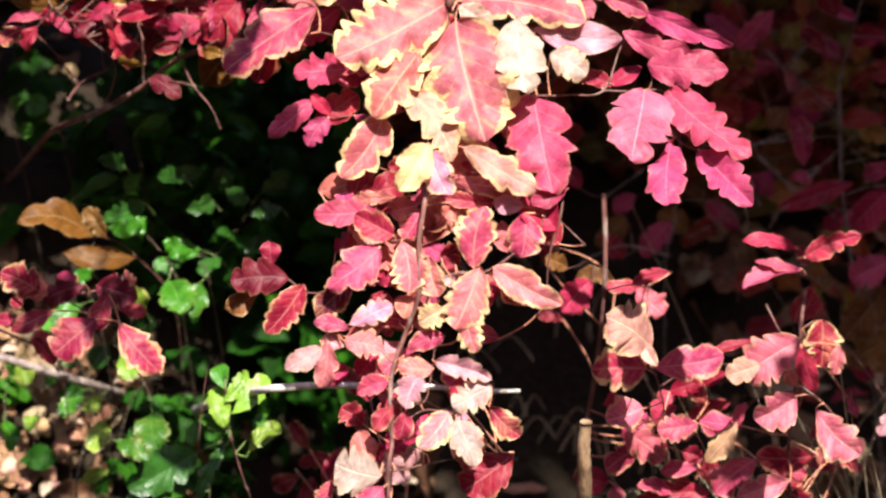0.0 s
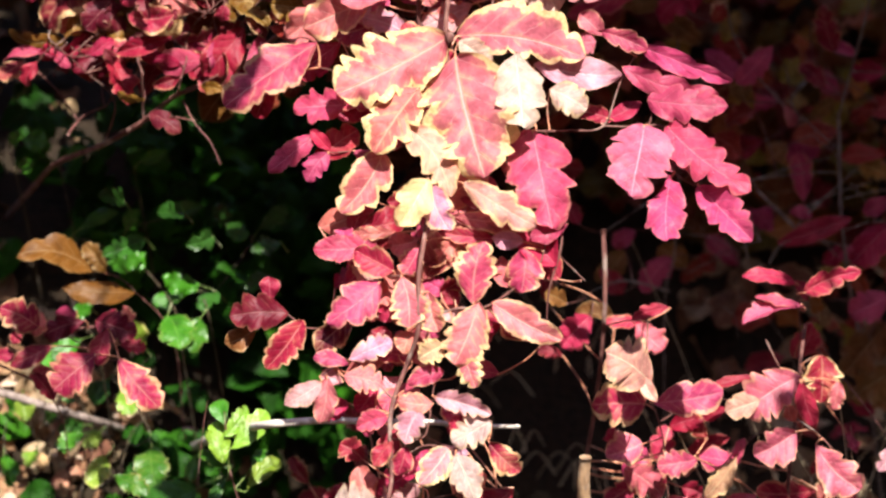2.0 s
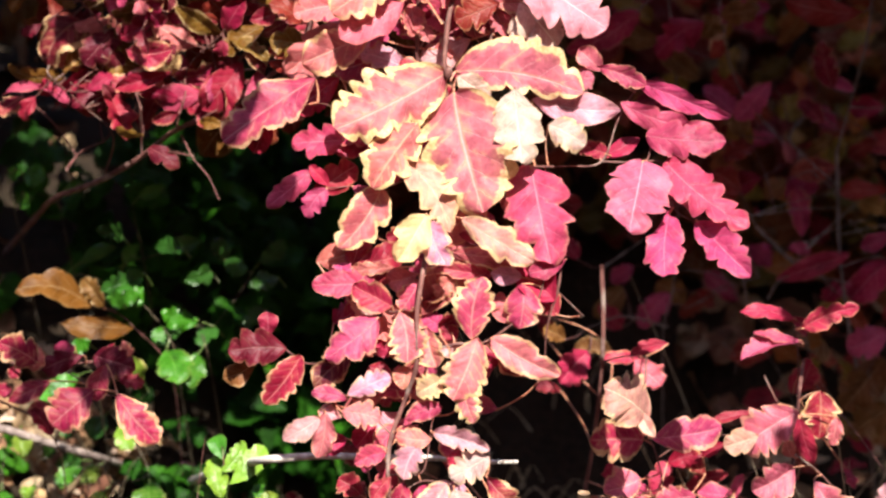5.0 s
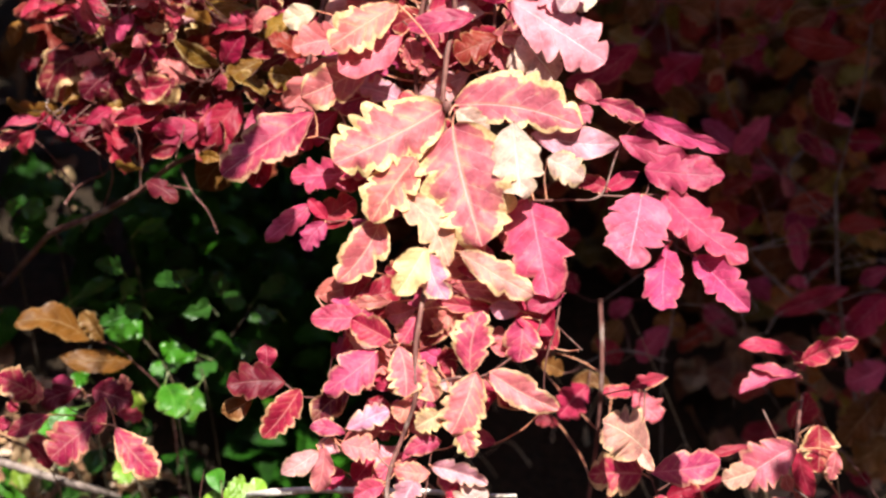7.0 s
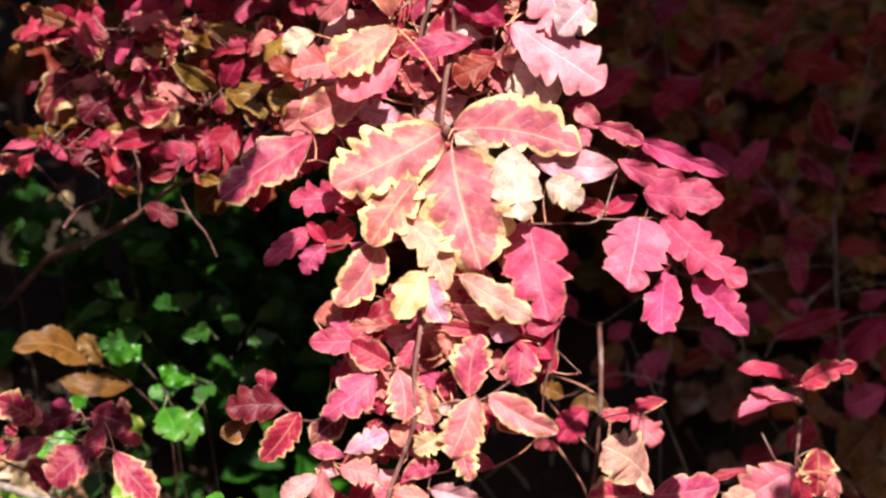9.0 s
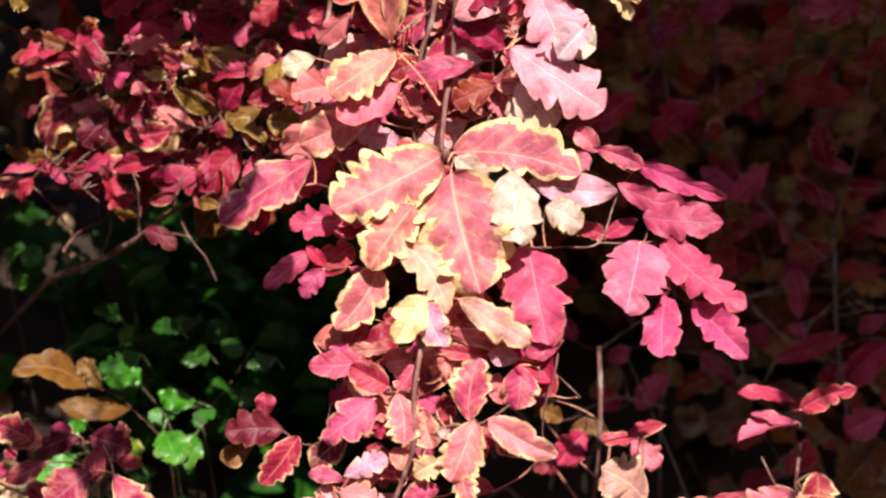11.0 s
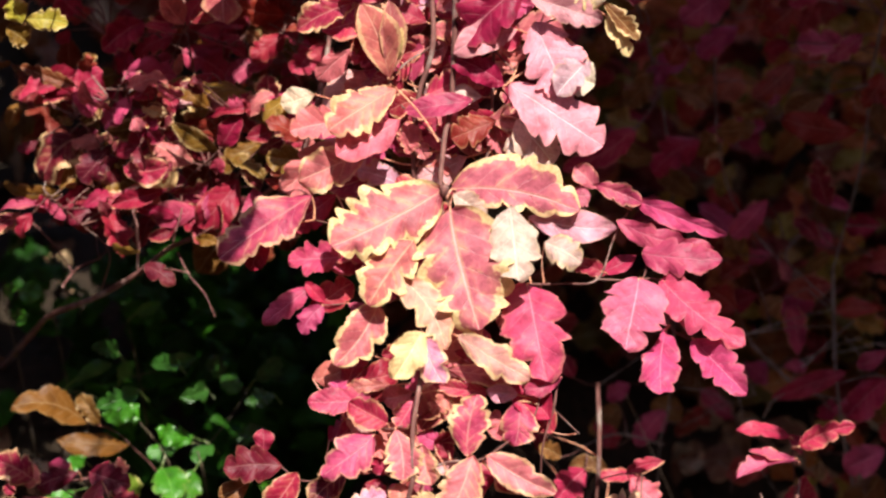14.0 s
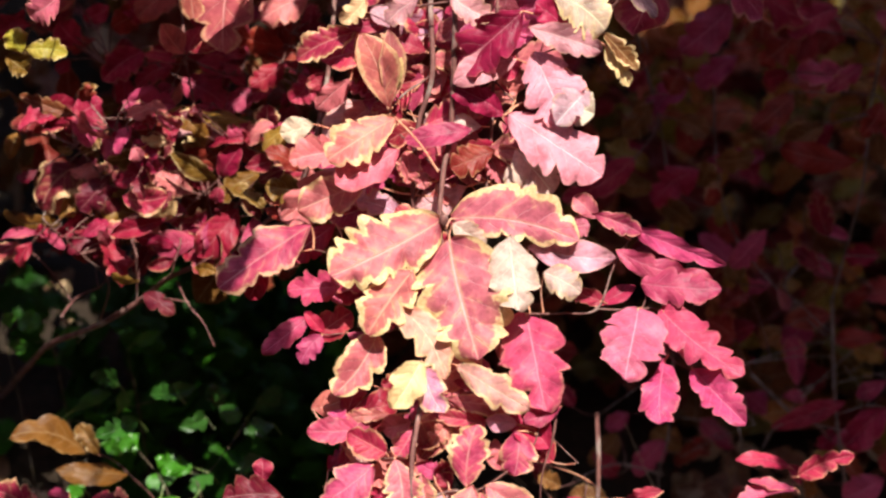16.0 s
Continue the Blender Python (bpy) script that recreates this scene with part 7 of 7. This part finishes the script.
leaf(upleft, "L", (-84, 117, 1024), (-83, 110, 1020), (-96, 111, 1027), 9, 0, PINK, 0.0)
leaf(upleft, "L", (-162, 145, 1047), (-162, 125, 1063), (-161, 117, 1069), 7, 17, BROWN, 0.1)
leaf(upleft, "L", (-112, 140, 1048), (-100, 150, 1059), (-102, 162, 1065), 6, -27, BROWN, 0.2)
leaf(upleft, "S", (-71, 121, 1058), (-83, 118, 1063), (-94, 116, 1063), 7, 50, BROWN, 0.0)
leaf(upleft, "L", (-112, 140, 1048), (-94, 147, 1040), (-80, 138, 1032), 12, 39, PINK, 0.0)
leaf(upleft, "L", (-205, 160, 1044), (-207, 188, 1046), (-222, 199, 1052), 10, -27, BROWN, 0.1)
leaf(upleft, "L", (-118, 145, 1001), (-111, 148, 1001), (-126, 149, 999), 9, -38, RED, 0.0)
leaf(upleft, "L", (-98, 125, 1036), (-91, 137, 1038), (-76, 131, 1035), 9, 12, BROWN, 0.1)
leaf(upleft, "L", (-191, 160, 1026), (-191, 167, 1018), (-176, 170, 1015), 12, -25, RED, 0.0)
leaf(upleft, "L", (-137, 146, 1015), (-151, 139, 1023), (-154, 131, 1015), 7, -22, BROWN, 0.1)
leaf(upleft, "L", (-166, 147, 1048), (-173, 142, 1059), (-181, 137, 1046), 9, 5, RED, 0.0)
leaf(upleft, "L", (-162, 145, 1047), (-157, 141, 1062), (-148, 131, 1053), 9, -28, BROWN, 0.1)
leaf(upleft, "L", (-123, 155, 982), (-114, 170, 979), (-116, 170, 996), 11, -8, BROWN, 0.1)
leaf(upleft, "L", (-162, 145, 1047), (-152, 114, 1046), (-148, 115, 1055), 7, -12, MAROON, 0.0)
leaf(upleft, "L", (-162, 145, 1047), (-143, 130, 1062), (-155, 119, 1068), 10, -33, RED, 0.1)
leaf(upleft, "L", (-219, 145, 1000), (-233, 194, 987), (-244, 197, 987), 7, -22, MAROON, 0.0)
leaf(upleft, "L", (-116, 143, 1007), (-95, 162, 1010), (-103, 168, 1013), 6, 34, RED, 0.0)
leaf(upleft, "S", (-115, 140, 1012), (-114, 147, 1014), (-106, 155, 1013), 5, 44, BROWN, 0.1)
leaf(upleft, "L", (-124, 140, 1029), (-123, 130, 1027), (-124, 131, 1018), 10, 0, MAROON, 0.1)
leaf(upleft, "L", (-205, 160, 1044), (-228, 177, 1027), (-239, 173, 1022), 7, -36, RED, 0.0)
leaf(upleft, "L", (-162, 145, 1047), (-156, 136, 1048), (-169, 126, 1046), 8, -7, BROWN, 0.0)
leaf(upleft, "L", (-185, 155, 1055), (-193, 180, 1047), (-203, 176, 1037), 10, -16, MAROON, 0.0)
leaf(upleft, "S", (-162, 145, 1047), (-169, 119, 1052), (-166, 116, 1045), 9, -9, BROWN, 0.1)
leaf(upleft, "L", (-179, 152, 1052), (-174, 167, 1051), (-177, 164, 1039), 8, 39, RED, 0.0)
leaf(upleft, "L", (-112, 140, 1048), (-130, 118, 1070), (-139, 118, 1072), 8, 22, BROWN, 0.2)
leaf(upleft, "S", (-185, 155, 1055), (-203, 177, 1054), (-214, 179, 1059), 11, 21, BROWN, 0.0)
leaf(upleft, "L", (-191, 160, 1027), (-198, 176, 1017), (-208, 177, 1019), 8, 24, RED, 0.0)
leaf(upleft, "S", (-169, 148, 1049), (-170, 146, 1047), (-156, 137, 1052), 10, 7, BROWN, 0.0)
leaf(upleft, "S", (-103, 129, 1030), (-101, 131, 1029), (-87, 131, 1037), 10, 37, BROWN, 0.0)
leaf(upleft, "L", (-203, 154, 999), (-190, 160, 995), (-182, 155, 989), 6, -35, BROWN, 0.0)
leaf(upleft, "L", (-110, 141, 994), (-95, 155, 993), (-91, 152, 980), 9, 20, BROWN, 0.1)
leaf(upleft, "S", (-166, 159, 1004), (-179, 142, 1005), (-171, 139, 1001), 8, 30, RED, 0.0)
leaf(upleft, "L", (-99, 130, 1005), (-103, 118, 994), (-104, 114, 981), 11, -7, MAROON, 0.1)
leaf(upleft, "L", (-162, 145, 1047), (-167, 124, 1035), (-165, 115, 1024), 8, 20, RED, 0.0)
leaf(upleft, "L", (-202, 160, 1041), (-211, 187, 1029), (-195, 175, 1032), 12, 7, MAROON, 0.0)
leaf(upleft, "L", (-112, 140, 1048), (-131, 125, 1065), (-141, 117, 1071), 9, -28, BROWN, 0.2)
leaf(upleft, "S", (-122, 154, 984), (-116, 166, 990), (-107, 170, 993), 7, -29, MAROON, 0.2)
leaf(upleft, "L", (-220, 145, 1002), (-230, 152, 990), (-237, 152, 977), 10, 12, MAROON, 0.1)
leaf(upleft, "L", (-162, 145, 1047), (-158, 134, 1062), (-143, 146, 1062), 10, -8, BROWN, 0.2)
leaf(upleft, "L", (-179, 161, 993), (-183, 174, 988), (-170, 165, 991), 10, -8, RED, 0.0)
leaf(upleft, "L", (-162, 145, 1047), (-155, 140, 1067), (-141, 140, 1063), 12, 36, BROWN, 0.1)
leaf(upleft, "L", (-121, 151, 990), (-112, 159, 992), (-101, 156, 997), 10, -10, RED, 0.1)
leaf(upleft, "L", (-185, 155, 1055), (-198, 165, 1069), (-199, 157, 1079), 11, -14, RED, 0.0)
leaf(upleft, "L", (-193, 165, 1004), (-203, 198, 1009), (-214, 191, 1011), 8, 4, BROWN, 0.0)
leaf(upleft, "L", (-211, 145, 995), (-201, 149, 994), (-188, 154, 1003), 9, 6, MAROON, 0.0)
leaf(upleft, "L", (-72, 118, 1052), (-71, 144, 1039), (-55, 141, 1037), 11, -11, BROWN, 0.2)
leaf(upleft, "S", (-130, 143, 1023), (-132, 154, 1030), (-136, 160, 1021), 10, 10, RED, 0.0)
leaf(upleft, "S", (-220, 145, 1002), (-216, 173, 999), (-202, 179, 1007), 11, -7, RED, 0.0)
leaf(upleft, "L", (-103, 135, 1001), (-82, 146, 991), (-82, 135, 981), 10, 6, BROWN, 0.0)

def inside_arch(rng):
    return (rng.uniform(-0.24, -0.02), rng.uniform(0.20, 0.32), rng.uniform(0.965, 1.06))


# Darkened leaves added to block the sun from the green bush below.
foliage("inner_foliage", 130, inside_arch, (0.022, 0.04), GAP_SHADE_LEAF, upleft, 29, "LSL", (0, -0.3, 0.9), 1.0, "small leaves coloured darker for shade, added inside the shrub to shade the green bush")

topleft = plant("back_shrub", (-100, 420, 0), "upper shoots with dull red and brown leaves", "shrub", "autumn shrubs")
stem(topleft, 1.5, [(-150, 240, 1190), (-149, 230, 1132), (-145, 195, 1091), (-139, 185, 1059), (-132, 165, 1017), (-123, 160, 980)])
twig(topleft, 0.9, [(-145, 195, 1091), (-163, 210, 1083), (-190, 225, 1077)])
twig(topleft, 0.9, [(-145, 195, 1089), (-124, 210, 1077), (-95, 205, 1078), (-85, 210, 1100)])
twig(topleft, 0.9, [(-149, 230, 1132), (-183, 150, 1138), (-205, 80, 1142), (-222, 90, 1123), (-226, 98, 1109)])
twig(topleft, 0.9, [(-139, 185, 1059), (-161, 170, 1058), (-205, 172, 1058)])
leaf(topleft, "S", (-226, 97, 1112), (-228, 95, 1108), (-235, 93, 1121), 15, -17, OLIVE, .4)
leaf(topleft, "L", (-226, 97, 1111), (-226, 95, 1111), (-203, 97, 1109), 15, 10, OLIVE, .5)
leaf(topleft, "L", (-226, 98, 1109), (-237, 100, 1106), (-225, 101, 1097), 17, -4, OCHRE, 0.3)
leaf(topleft, "L", (-205, 80, 1142), (-204, 60, 1145), (-221, 63, 1134), 19, -14, BLUSH, .2)
leaf(topleft, "L", (-148, 227, 1129), (-150, 230, 1123), (-174, 227, 1106), 24, 2, CORAL, .2)
leaf(topleft, "L", (-85, 210, 1100), (-74, 200, 1126), (-101, 193, 1111), 23, -1, CORAL, .2)
leaf(topleft, "L", (-89, 208, 1092), (-89, 210, 1093), (-117, 213, 1100), 19, -28, RED, .1)
leaf(topleft, "S", (-161, 170, 1058), (-142, 140, 1100), (-154, 135, 1118), 15, 14, CORAL, .3)
leaf(topleft, "S", (-145, 195, 1091), (-143, 190, 1091), (-134, 180, 1109), 13, 2, PINK, .1)
leaf(topleft, "S", (-144, 193, 1085), (-139, 140, 1101), (-120, 139, 1107), 9, 0, PINK, .4)
leaf(topleft, "S", (-144, 193, 1085), (-151, 190, 1086), (-168, 191, 1092), 7, 17, PINK, .3)
leaf(topleft, "L", (-173, 215, 1081), (-171, 220, 1088), (-193, 208, 1073), 21, -15, BROWN, .2)
leaf(topleft, "L", (-160, 207, 1085), (-153, 215, 1081), (-175, 215, 1068), 17, 12, RED, .1)
leaf(topleft, "L", (-130, 206, 1080), (-140, 220, 1082), (-112, 216, 1068), 17, -27, RED, .1)
leaf(topleft, "L", (-92, 206, 1084), (-89, 200, 1084), (-108, 191, 1072), 16, -10, RED, .1)
leaf(topleft, "L", (-95, 205, 1078), (-93, 205, 1070), (-123, 201, 1056), 16, 13, RED, .1)
leaf(topleft, "S", (-177, 171, 1058), (-179, 170, 1068), (-164, 162, 1063), 7, 8, PINK, .3)
leaf(topleft, "S", (-161, 170, 1058), (-161, 165, 1065), (-154, 163, 1056), 8, -7, PINK, .2)
leaf(topleft, "S", (-142, 190, 1073), (-146, 175, 1078), (-149, 177, 1064), 6, -16, CORAL, .4)
leaf(topleft, "L", (-205, 172, 1058), (-206, 170, 1060), (-237, 170, 1071), 10, -15, RED, .2)
leaf(topleft, "S", (-159, 171, 1058), (-154, 165, 1059), (-176, 165, 1053), 9, -3, PINK, .2)
leaf(topleft, "L", (-113, 208, 1077), (-111, 215, 1083), (-101, 208, 1074), 11, 20, RED, .2)
leaf(topleft, "L", (-190, 225, 1077), (-190, 235, 1099), (-170, 229, 1110), 18, 17, RED, .1)
leaf(topleft, "L", (-148, 220, 1121), (-125, 235, 1112), (-144, 231, 1103), 21, -26, RED, .1)
leaf(topleft, "L", (-138, 181, 1051), (-116, 170, 1058), (-135, 163, 1056), 10, -16, RED, .4)
leaf(topleft, "L", (-93, 206, 1082), (-72, 180, 1079), (-84, 170, 1068), 18, -29, RED, .1)
leaf(topleft, "L", (-95, 205, 1078), (-62, 160, 1070), (-71, 157, 1086), 17, 0, RED, .2)
leaf(topleft, "S", (-88, 209, 1094), (-88, 248, 1086), (-67, 247, 1078), 15, 9, MAROON, 0.1)
leaf(topleft, "S", (-90, 208, 1090), (-79, 239, 1077), (-61, 227, 1064), 14, 40, RED, 0.0)
leaf(topleft, "L", (-85, 210, 1100), (-75, 241, 1096), (-74, 241, 1112), 18, 21, MAROON, 0.2)
leaf(topleft, "L", (-148, 224, 1125), (-130, 253, 1100), (-110, 258, 1110), 13, -21, MAROON, 0.1)
leaf(topleft, "L", (-124, 210, 1077), (-124, 251, 1077), (-136, 248, 1062), 23, -47, MAROON, 0.1)
leaf(topleft, "L", (-190, 225, 1077), (-186, 256, 1073), (-168, 252, 1074), 11, -34, RED, 0.0)
leaf(topleft, "L", (-173, 215, 1081), (-154, 238, 1052), (-132, 245, 1045), 18, 48, RED, 0.1)
leaf(topleft, "S", (-85, 210, 1100), (-83, 240, 1113), (-92, 242, 1084), 19, -1, BROWN, 0.1)
leaf(topleft, "L", (-190, 225, 1077), (-187, 229, 1047), (-193, 218, 1028), 17, -5, BROWN, 0.0)
leaf(topleft, "L", (-148, 220, 1121), (-160, 231, 1111), (-184, 229, 1112), 19, 8, RED, 0.1)
leaf(topleft, "L", (-95, 205, 1078), (-80, 227, 1059), (-72, 238, 1075), 15, 7, MAROON, 0.0)
leaf(topleft, "L", (-124, 210, 1077), (-119, 247, 1056), (-99, 251, 1047), 17, -36, RED, 0.0)
leaf(topleft, "L", (-148, 227, 1129), (-116, 239, 1124), (-105, 245, 1112), 14, -14, RED, 0.0)
leaf(topleft, "L", (-85, 210, 1100), (-69, 254, 1100), (-66, 246, 1070), 23, 4, MAROON, 0.1)
leaf(topleft, "L", (-124, 210, 1077), (-117, 249, 1074), (-119, 252, 1089), 19, -16, BROWN, 0.1)
leaf(topleft, "S", (-124, 210, 1077), (-138, 236, 1081), (-122, 240, 1075), 14, 14, RED, 0.1)
leaf(topleft, "L", (-95, 205, 1078), (-80, 228, 1048), (-76, 219, 1020), 23, 5, BROWN, 0.0)
leaf(topleft, "L", (-178, 218, 1080), (-158, 250, 1070), (-160, 253, 1091), 15, 20, RED, 0.2)
leaf(topleft, "S", (-85, 210, 1100), (-81, 243, 1102), (-70, 246, 1088), 19, 15, RED, 0.1)
leaf(topleft, "L", (-163, 210, 1083), (-149, 225, 1071), (-122, 224, 1056), 22, -12, BROWN, 0.0)
leaf(topleft, "L", (-119, 209, 1077), (-111, 252, 1082), (-114, 252, 1099), 11, -14, MAROON, 0.2)
leaf(topleft, "L", (-190, 225, 1077), (-178, 250, 1054), (-156, 247, 1062), 17, 21, RED, 0.1)
leaf(topleft, "L", (-111, 208, 1077), (-105, 243, 1070), (-106, 240, 1051), 13, 3, RED, 0.2)
leaf(topleft, "L", (-85, 210, 1100), (-93, 216, 1103), (-93, 222, 1087), 20, 20, RED, 0.1)
leaf(topleft, "S", (-85, 210, 1100), (-78, 213, 1112), (-103, 222, 1106), 21, 15, BROWN, 0.2)
leaf(topleft, "L", (-85, 210, 1100), (-61, 250, 1092), (-43, 244, 1070), 21, -6, RED, 0.1)
leaf(topleft, "S", (-108, 207, 1077), (-103, 238, 1069), (-91, 249, 1088), 17, 14, RED, 0.2)
leaf(topleft, "S", (-178, 218, 1080), (-157, 259, 1083), (-134, 255, 1083), 18, 26, RED, 0.1)
leaf(topleft, "L", (-91, 207, 1086), (-101, 217, 1089), (-81, 225, 1076), 19, -17, RED, 0.1)
leaf(topleft, "S", (-88, 209, 1094), (-78, 214, 1089), (-108, 222, 1089), 20, 31, RED, 0.2)
leaf(topleft, "S", (-124, 210, 1077), (-124, 216, 1067), (-124, 223, 1084), 11, 42, RED, 0.0)
leaf(topleft, "L", (-94, 205, 1080), (-84, 247, 1065), (-91, 245, 1039), 19, -38, BROWN, 0.1)
leaf(topleft, "L", (-124, 210, 1077), (-138, 244, 1076), (-111, 246, 1084), 22, -23, MAROON, 0.1)
leaf(topleft, "S", (-190, 225, 1077), (-185, 242, 1070), (-184, 231, 1051), 15, -1, RED, 0.0)
leaf(topleft, "S", (-190, 225, 1077), (-179, 255, 1054), (-191, 253, 1044), 9, -44, BROWN, 0.0)
leaf(topleft, "S", (-190, 225, 1077), (-208, 239, 1088), (-220, 234, 1102), 17, -12, BROWN, 0.1)
leaf(topleft, "L", (-190, 225, 1077), (-211, 249, 1112), (-233, 257, 1107), 13, -2, RED, 0.1)
leaf(topleft, "L", (-190, 225, 1077), (-167, 268, 1083), (-162, 269, 1066), 13, 18, BROWN, 0.2)
leaf(topleft, "L", (-190, 225, 1077), (-187, 230, 1069), (-182, 239, 1093), 16, 14, BROWN, 0.1)
leaf(topleft, "L", (-190, 225, 1077), (-217, 265, 1075), (-225, 267, 1067), 9, -38, RED, 0.1)
leaf(topleft, "S", (-190, 225, 1077), (-208, 260, 1100), (-193, 262, 1107), 12, 9, RED, 0.0)
leaf(topleft, "L", (-190, 225, 1077), (-201, 260, 1088), (-230, 261, 1078), 17, 25, MAROON, 0.1)
leaf(topleft, "L", (-190, 225, 1077), (-241, 246, 1108), (-252, 249, 1098), 15, -50, RED, 0.1)
leaf(topleft, "S", (-190, 225, 1077), (-237, 242, 1100), (-265, 245, 1090), 16, 13, MAROON, 0.1)


# ---- dead wood ----
def dead_branch(name, radius, points, material, label, end=0.8):
    origin = Vector(points[0]) / 1000
    verts, faces = tube_data([Vector(p) / 1000 - origin for p in points], radius / 1000, end, 10, 0.06, random.Random(len(points)))
    ob = mesh_object(name, verts, faces, material)
    ob.location = origin
    return tagged(ob, label, "branch", "dead branches")


dead_branch("fallen_branch", 2.9, [(-170, 330, 700), (-134, 200, 754), (-111, 70, 799), (-96, 14, 819), (-69, 14, 821), (-44, 16, 820), (-7, 20, 818), (18, 26, 814), (40, 32, 812)], BARE_WOOD, "bleached bare fallen branch lying across the undergrowth", .35)
dead_branch("fallen_branch", 2.6, [(-306, 250, 775), (-263, 230, 771), (-239, 225, 765), (-213, 225, 757), (-202, 250, 745), (-189, 310, 721)], GREY_BARK, "thin grey fallen branch among green leaves", .8)
dead_branch("dead_stump", 5.5, [(84, 230, 595), (80, 120, 665), (78, 60, 705), (75, 15, 755), (75, 4, 773), (74, -2, 790), (75, -5, 806)], DEAD_WOOD, "splintered brown dead stem standing in the bank", .6)


# ---- single fallen leaves on the bank ----
def fallen_leaf(base, tip, width, colour, word):
    """A dry leaf that lies on the soil, from base to tip (millimetres on the plan)."""
    rng = random.Random(len(bpy.data.objects) * 5 + 3)
    base, tip = (Vector((x / 1000, y / 1000, ground_height(x / 1000, y / 1000) + 0.013)) for x, y in (base, tip))
    along = (tip - base).normalized()
    up = Vector((0, -0.64, 0.77))
    up = (up - along * up.dot(along)).normalized()
    verts, uvs, faces = blade("L", (tip - base).length, width / 1000, rng, 1.0, 0.5, None, 0.0, 1.5)
    ob = mesh_object("fallen_leaf", verts, faces, DRY_LEAF, None, uvs)
    ob.matrix_basis = Matrix.Translation(base) @ Matrix((along.cross(up), along, up)).transposed().to_4x4()
    shade = rng.uniform(0.8, 1.05)
    ob.color = (colour[0] * shade, colour[1] * shade, colour[2] * shade, 0.3)
    return tagged(ob, f"dry curled {word} leaf fallen on the soil of the bank", "leaf", "fallen leaves")


fallen_leaf((-275, 318), (-260, 319), 8, CREAM, "cream")
fallen_leaf((-221, 289), (-193, 288), 8, CREAM, "cream")
fallen_leaf((-218, 297), (-187, 292), 6, SALMON, "salmon")
fallen_leaf((-242, 274), (-221, 275), 6, CREAM, "cream")
fallen_leaf((-251, 275), (-241, 265), 9, YELLOW, "yellow")
fallen_leaf((-239, 261), (-219, 269), 8, SALMON, "salmon")
fallen_leaf((-240, 257), (-228, 261), 10, SALMON, "salmon")
fallen_leaf((-236, 241), (-245, 252), 11, SALMON, "salmon")
fallen_leaf((-269, 244), (-261, 254), 8, CREAM, "cream")
fallen_leaf((-267, 242), (-255, 248), 6, PALE, "pale")
fallen_leaf((-243, 231), (-240, 242), 9, CREAM, "cream")
fallen_leaf((-238, 233), (-211, 236), 8, CREAM, "cream")
fallen_leaf((-254, 244), (-254, 233), 9, SALMON, "salmon")
fallen_leaf((-179, 301), (-161, 306), 7, YELLOW, "yellow")
fallen_leaf((-163, 293), (-149, 318), 9, PALE, "pale")
fallen_leaf((-204, 300), (-188, 300), 7, CREAM, "cream")
fallen_leaf((-229, 239), (-238, 238), 5, PALE, "pale")
fallen_leaf((-30, 355), (-13, 355), 12, CREAM, "cream")
fallen_leaf((33, 346), (63, 346), 8, SALMON, "salmon")


# ---- dry grass at the foot of the bank ----
def dry_grass():
    rng = random.Random(12)
    verts, faces = [], []
    for k in range(165):
        x, y = rng.uniform(0.17, 0.34), rng.uniform(0.16, 0.36)
        lean = Vector((rng.uniform(-0.10, 0.03), rng.uniform(-0.06, 0.02), rng.uniform(0.03, 0.13)))
        if k >= 119:  # broken bits on the bare soil
            x, y = rng.uniform(0.01, 0.17), rng.uniform(0.31, 0.50)
            lean = Vector((rng.uniform(-0.035, 0.035), rng.uniform(-0.01, 0.02), rng.uniform(0.004, 0.018)))
        elif k >= 110:  # thin tall stalks behind the low shrub
            x, y = rng.uniform(0.09, 0.27), rng.uniform(0.22, 0.34)
            lean = Vector((rng.uniform(-0.16, 0.12), rng.uniform(-0.05, 0.03), rng.uniform(0.10, 0.26)))
        elif k >= 70:  # a fan of long stalks in front
            x, y = rng.uniform(0.25, 0.31), rng.uniform(0.15, 0.22)
            lean = Vector((rng.uniform(-0.13, -0.01), rng.uniform(-0.16, -0.08), rng.uniform(0.22, 0.34)))
        foot = Vector((x, y, ground_height(x, y) - 0.005))
        v, f = tube_data([foot, foot + lean * 0.55 + Vector((0, 0, 0.015)), foot + lean], rng.uniform(0.0004, 0.0009), 0.4, 4)
        faces.extend(tuple(i + len(verts) for i in face) for face in f)
        verts.extend(v)
    return tagged(mesh_object("dry_grass", verts, faces, STRAW), "tangle of dry straw-coloured grass stalks on the bank", "grass", kind="stuff")


dry_grass()
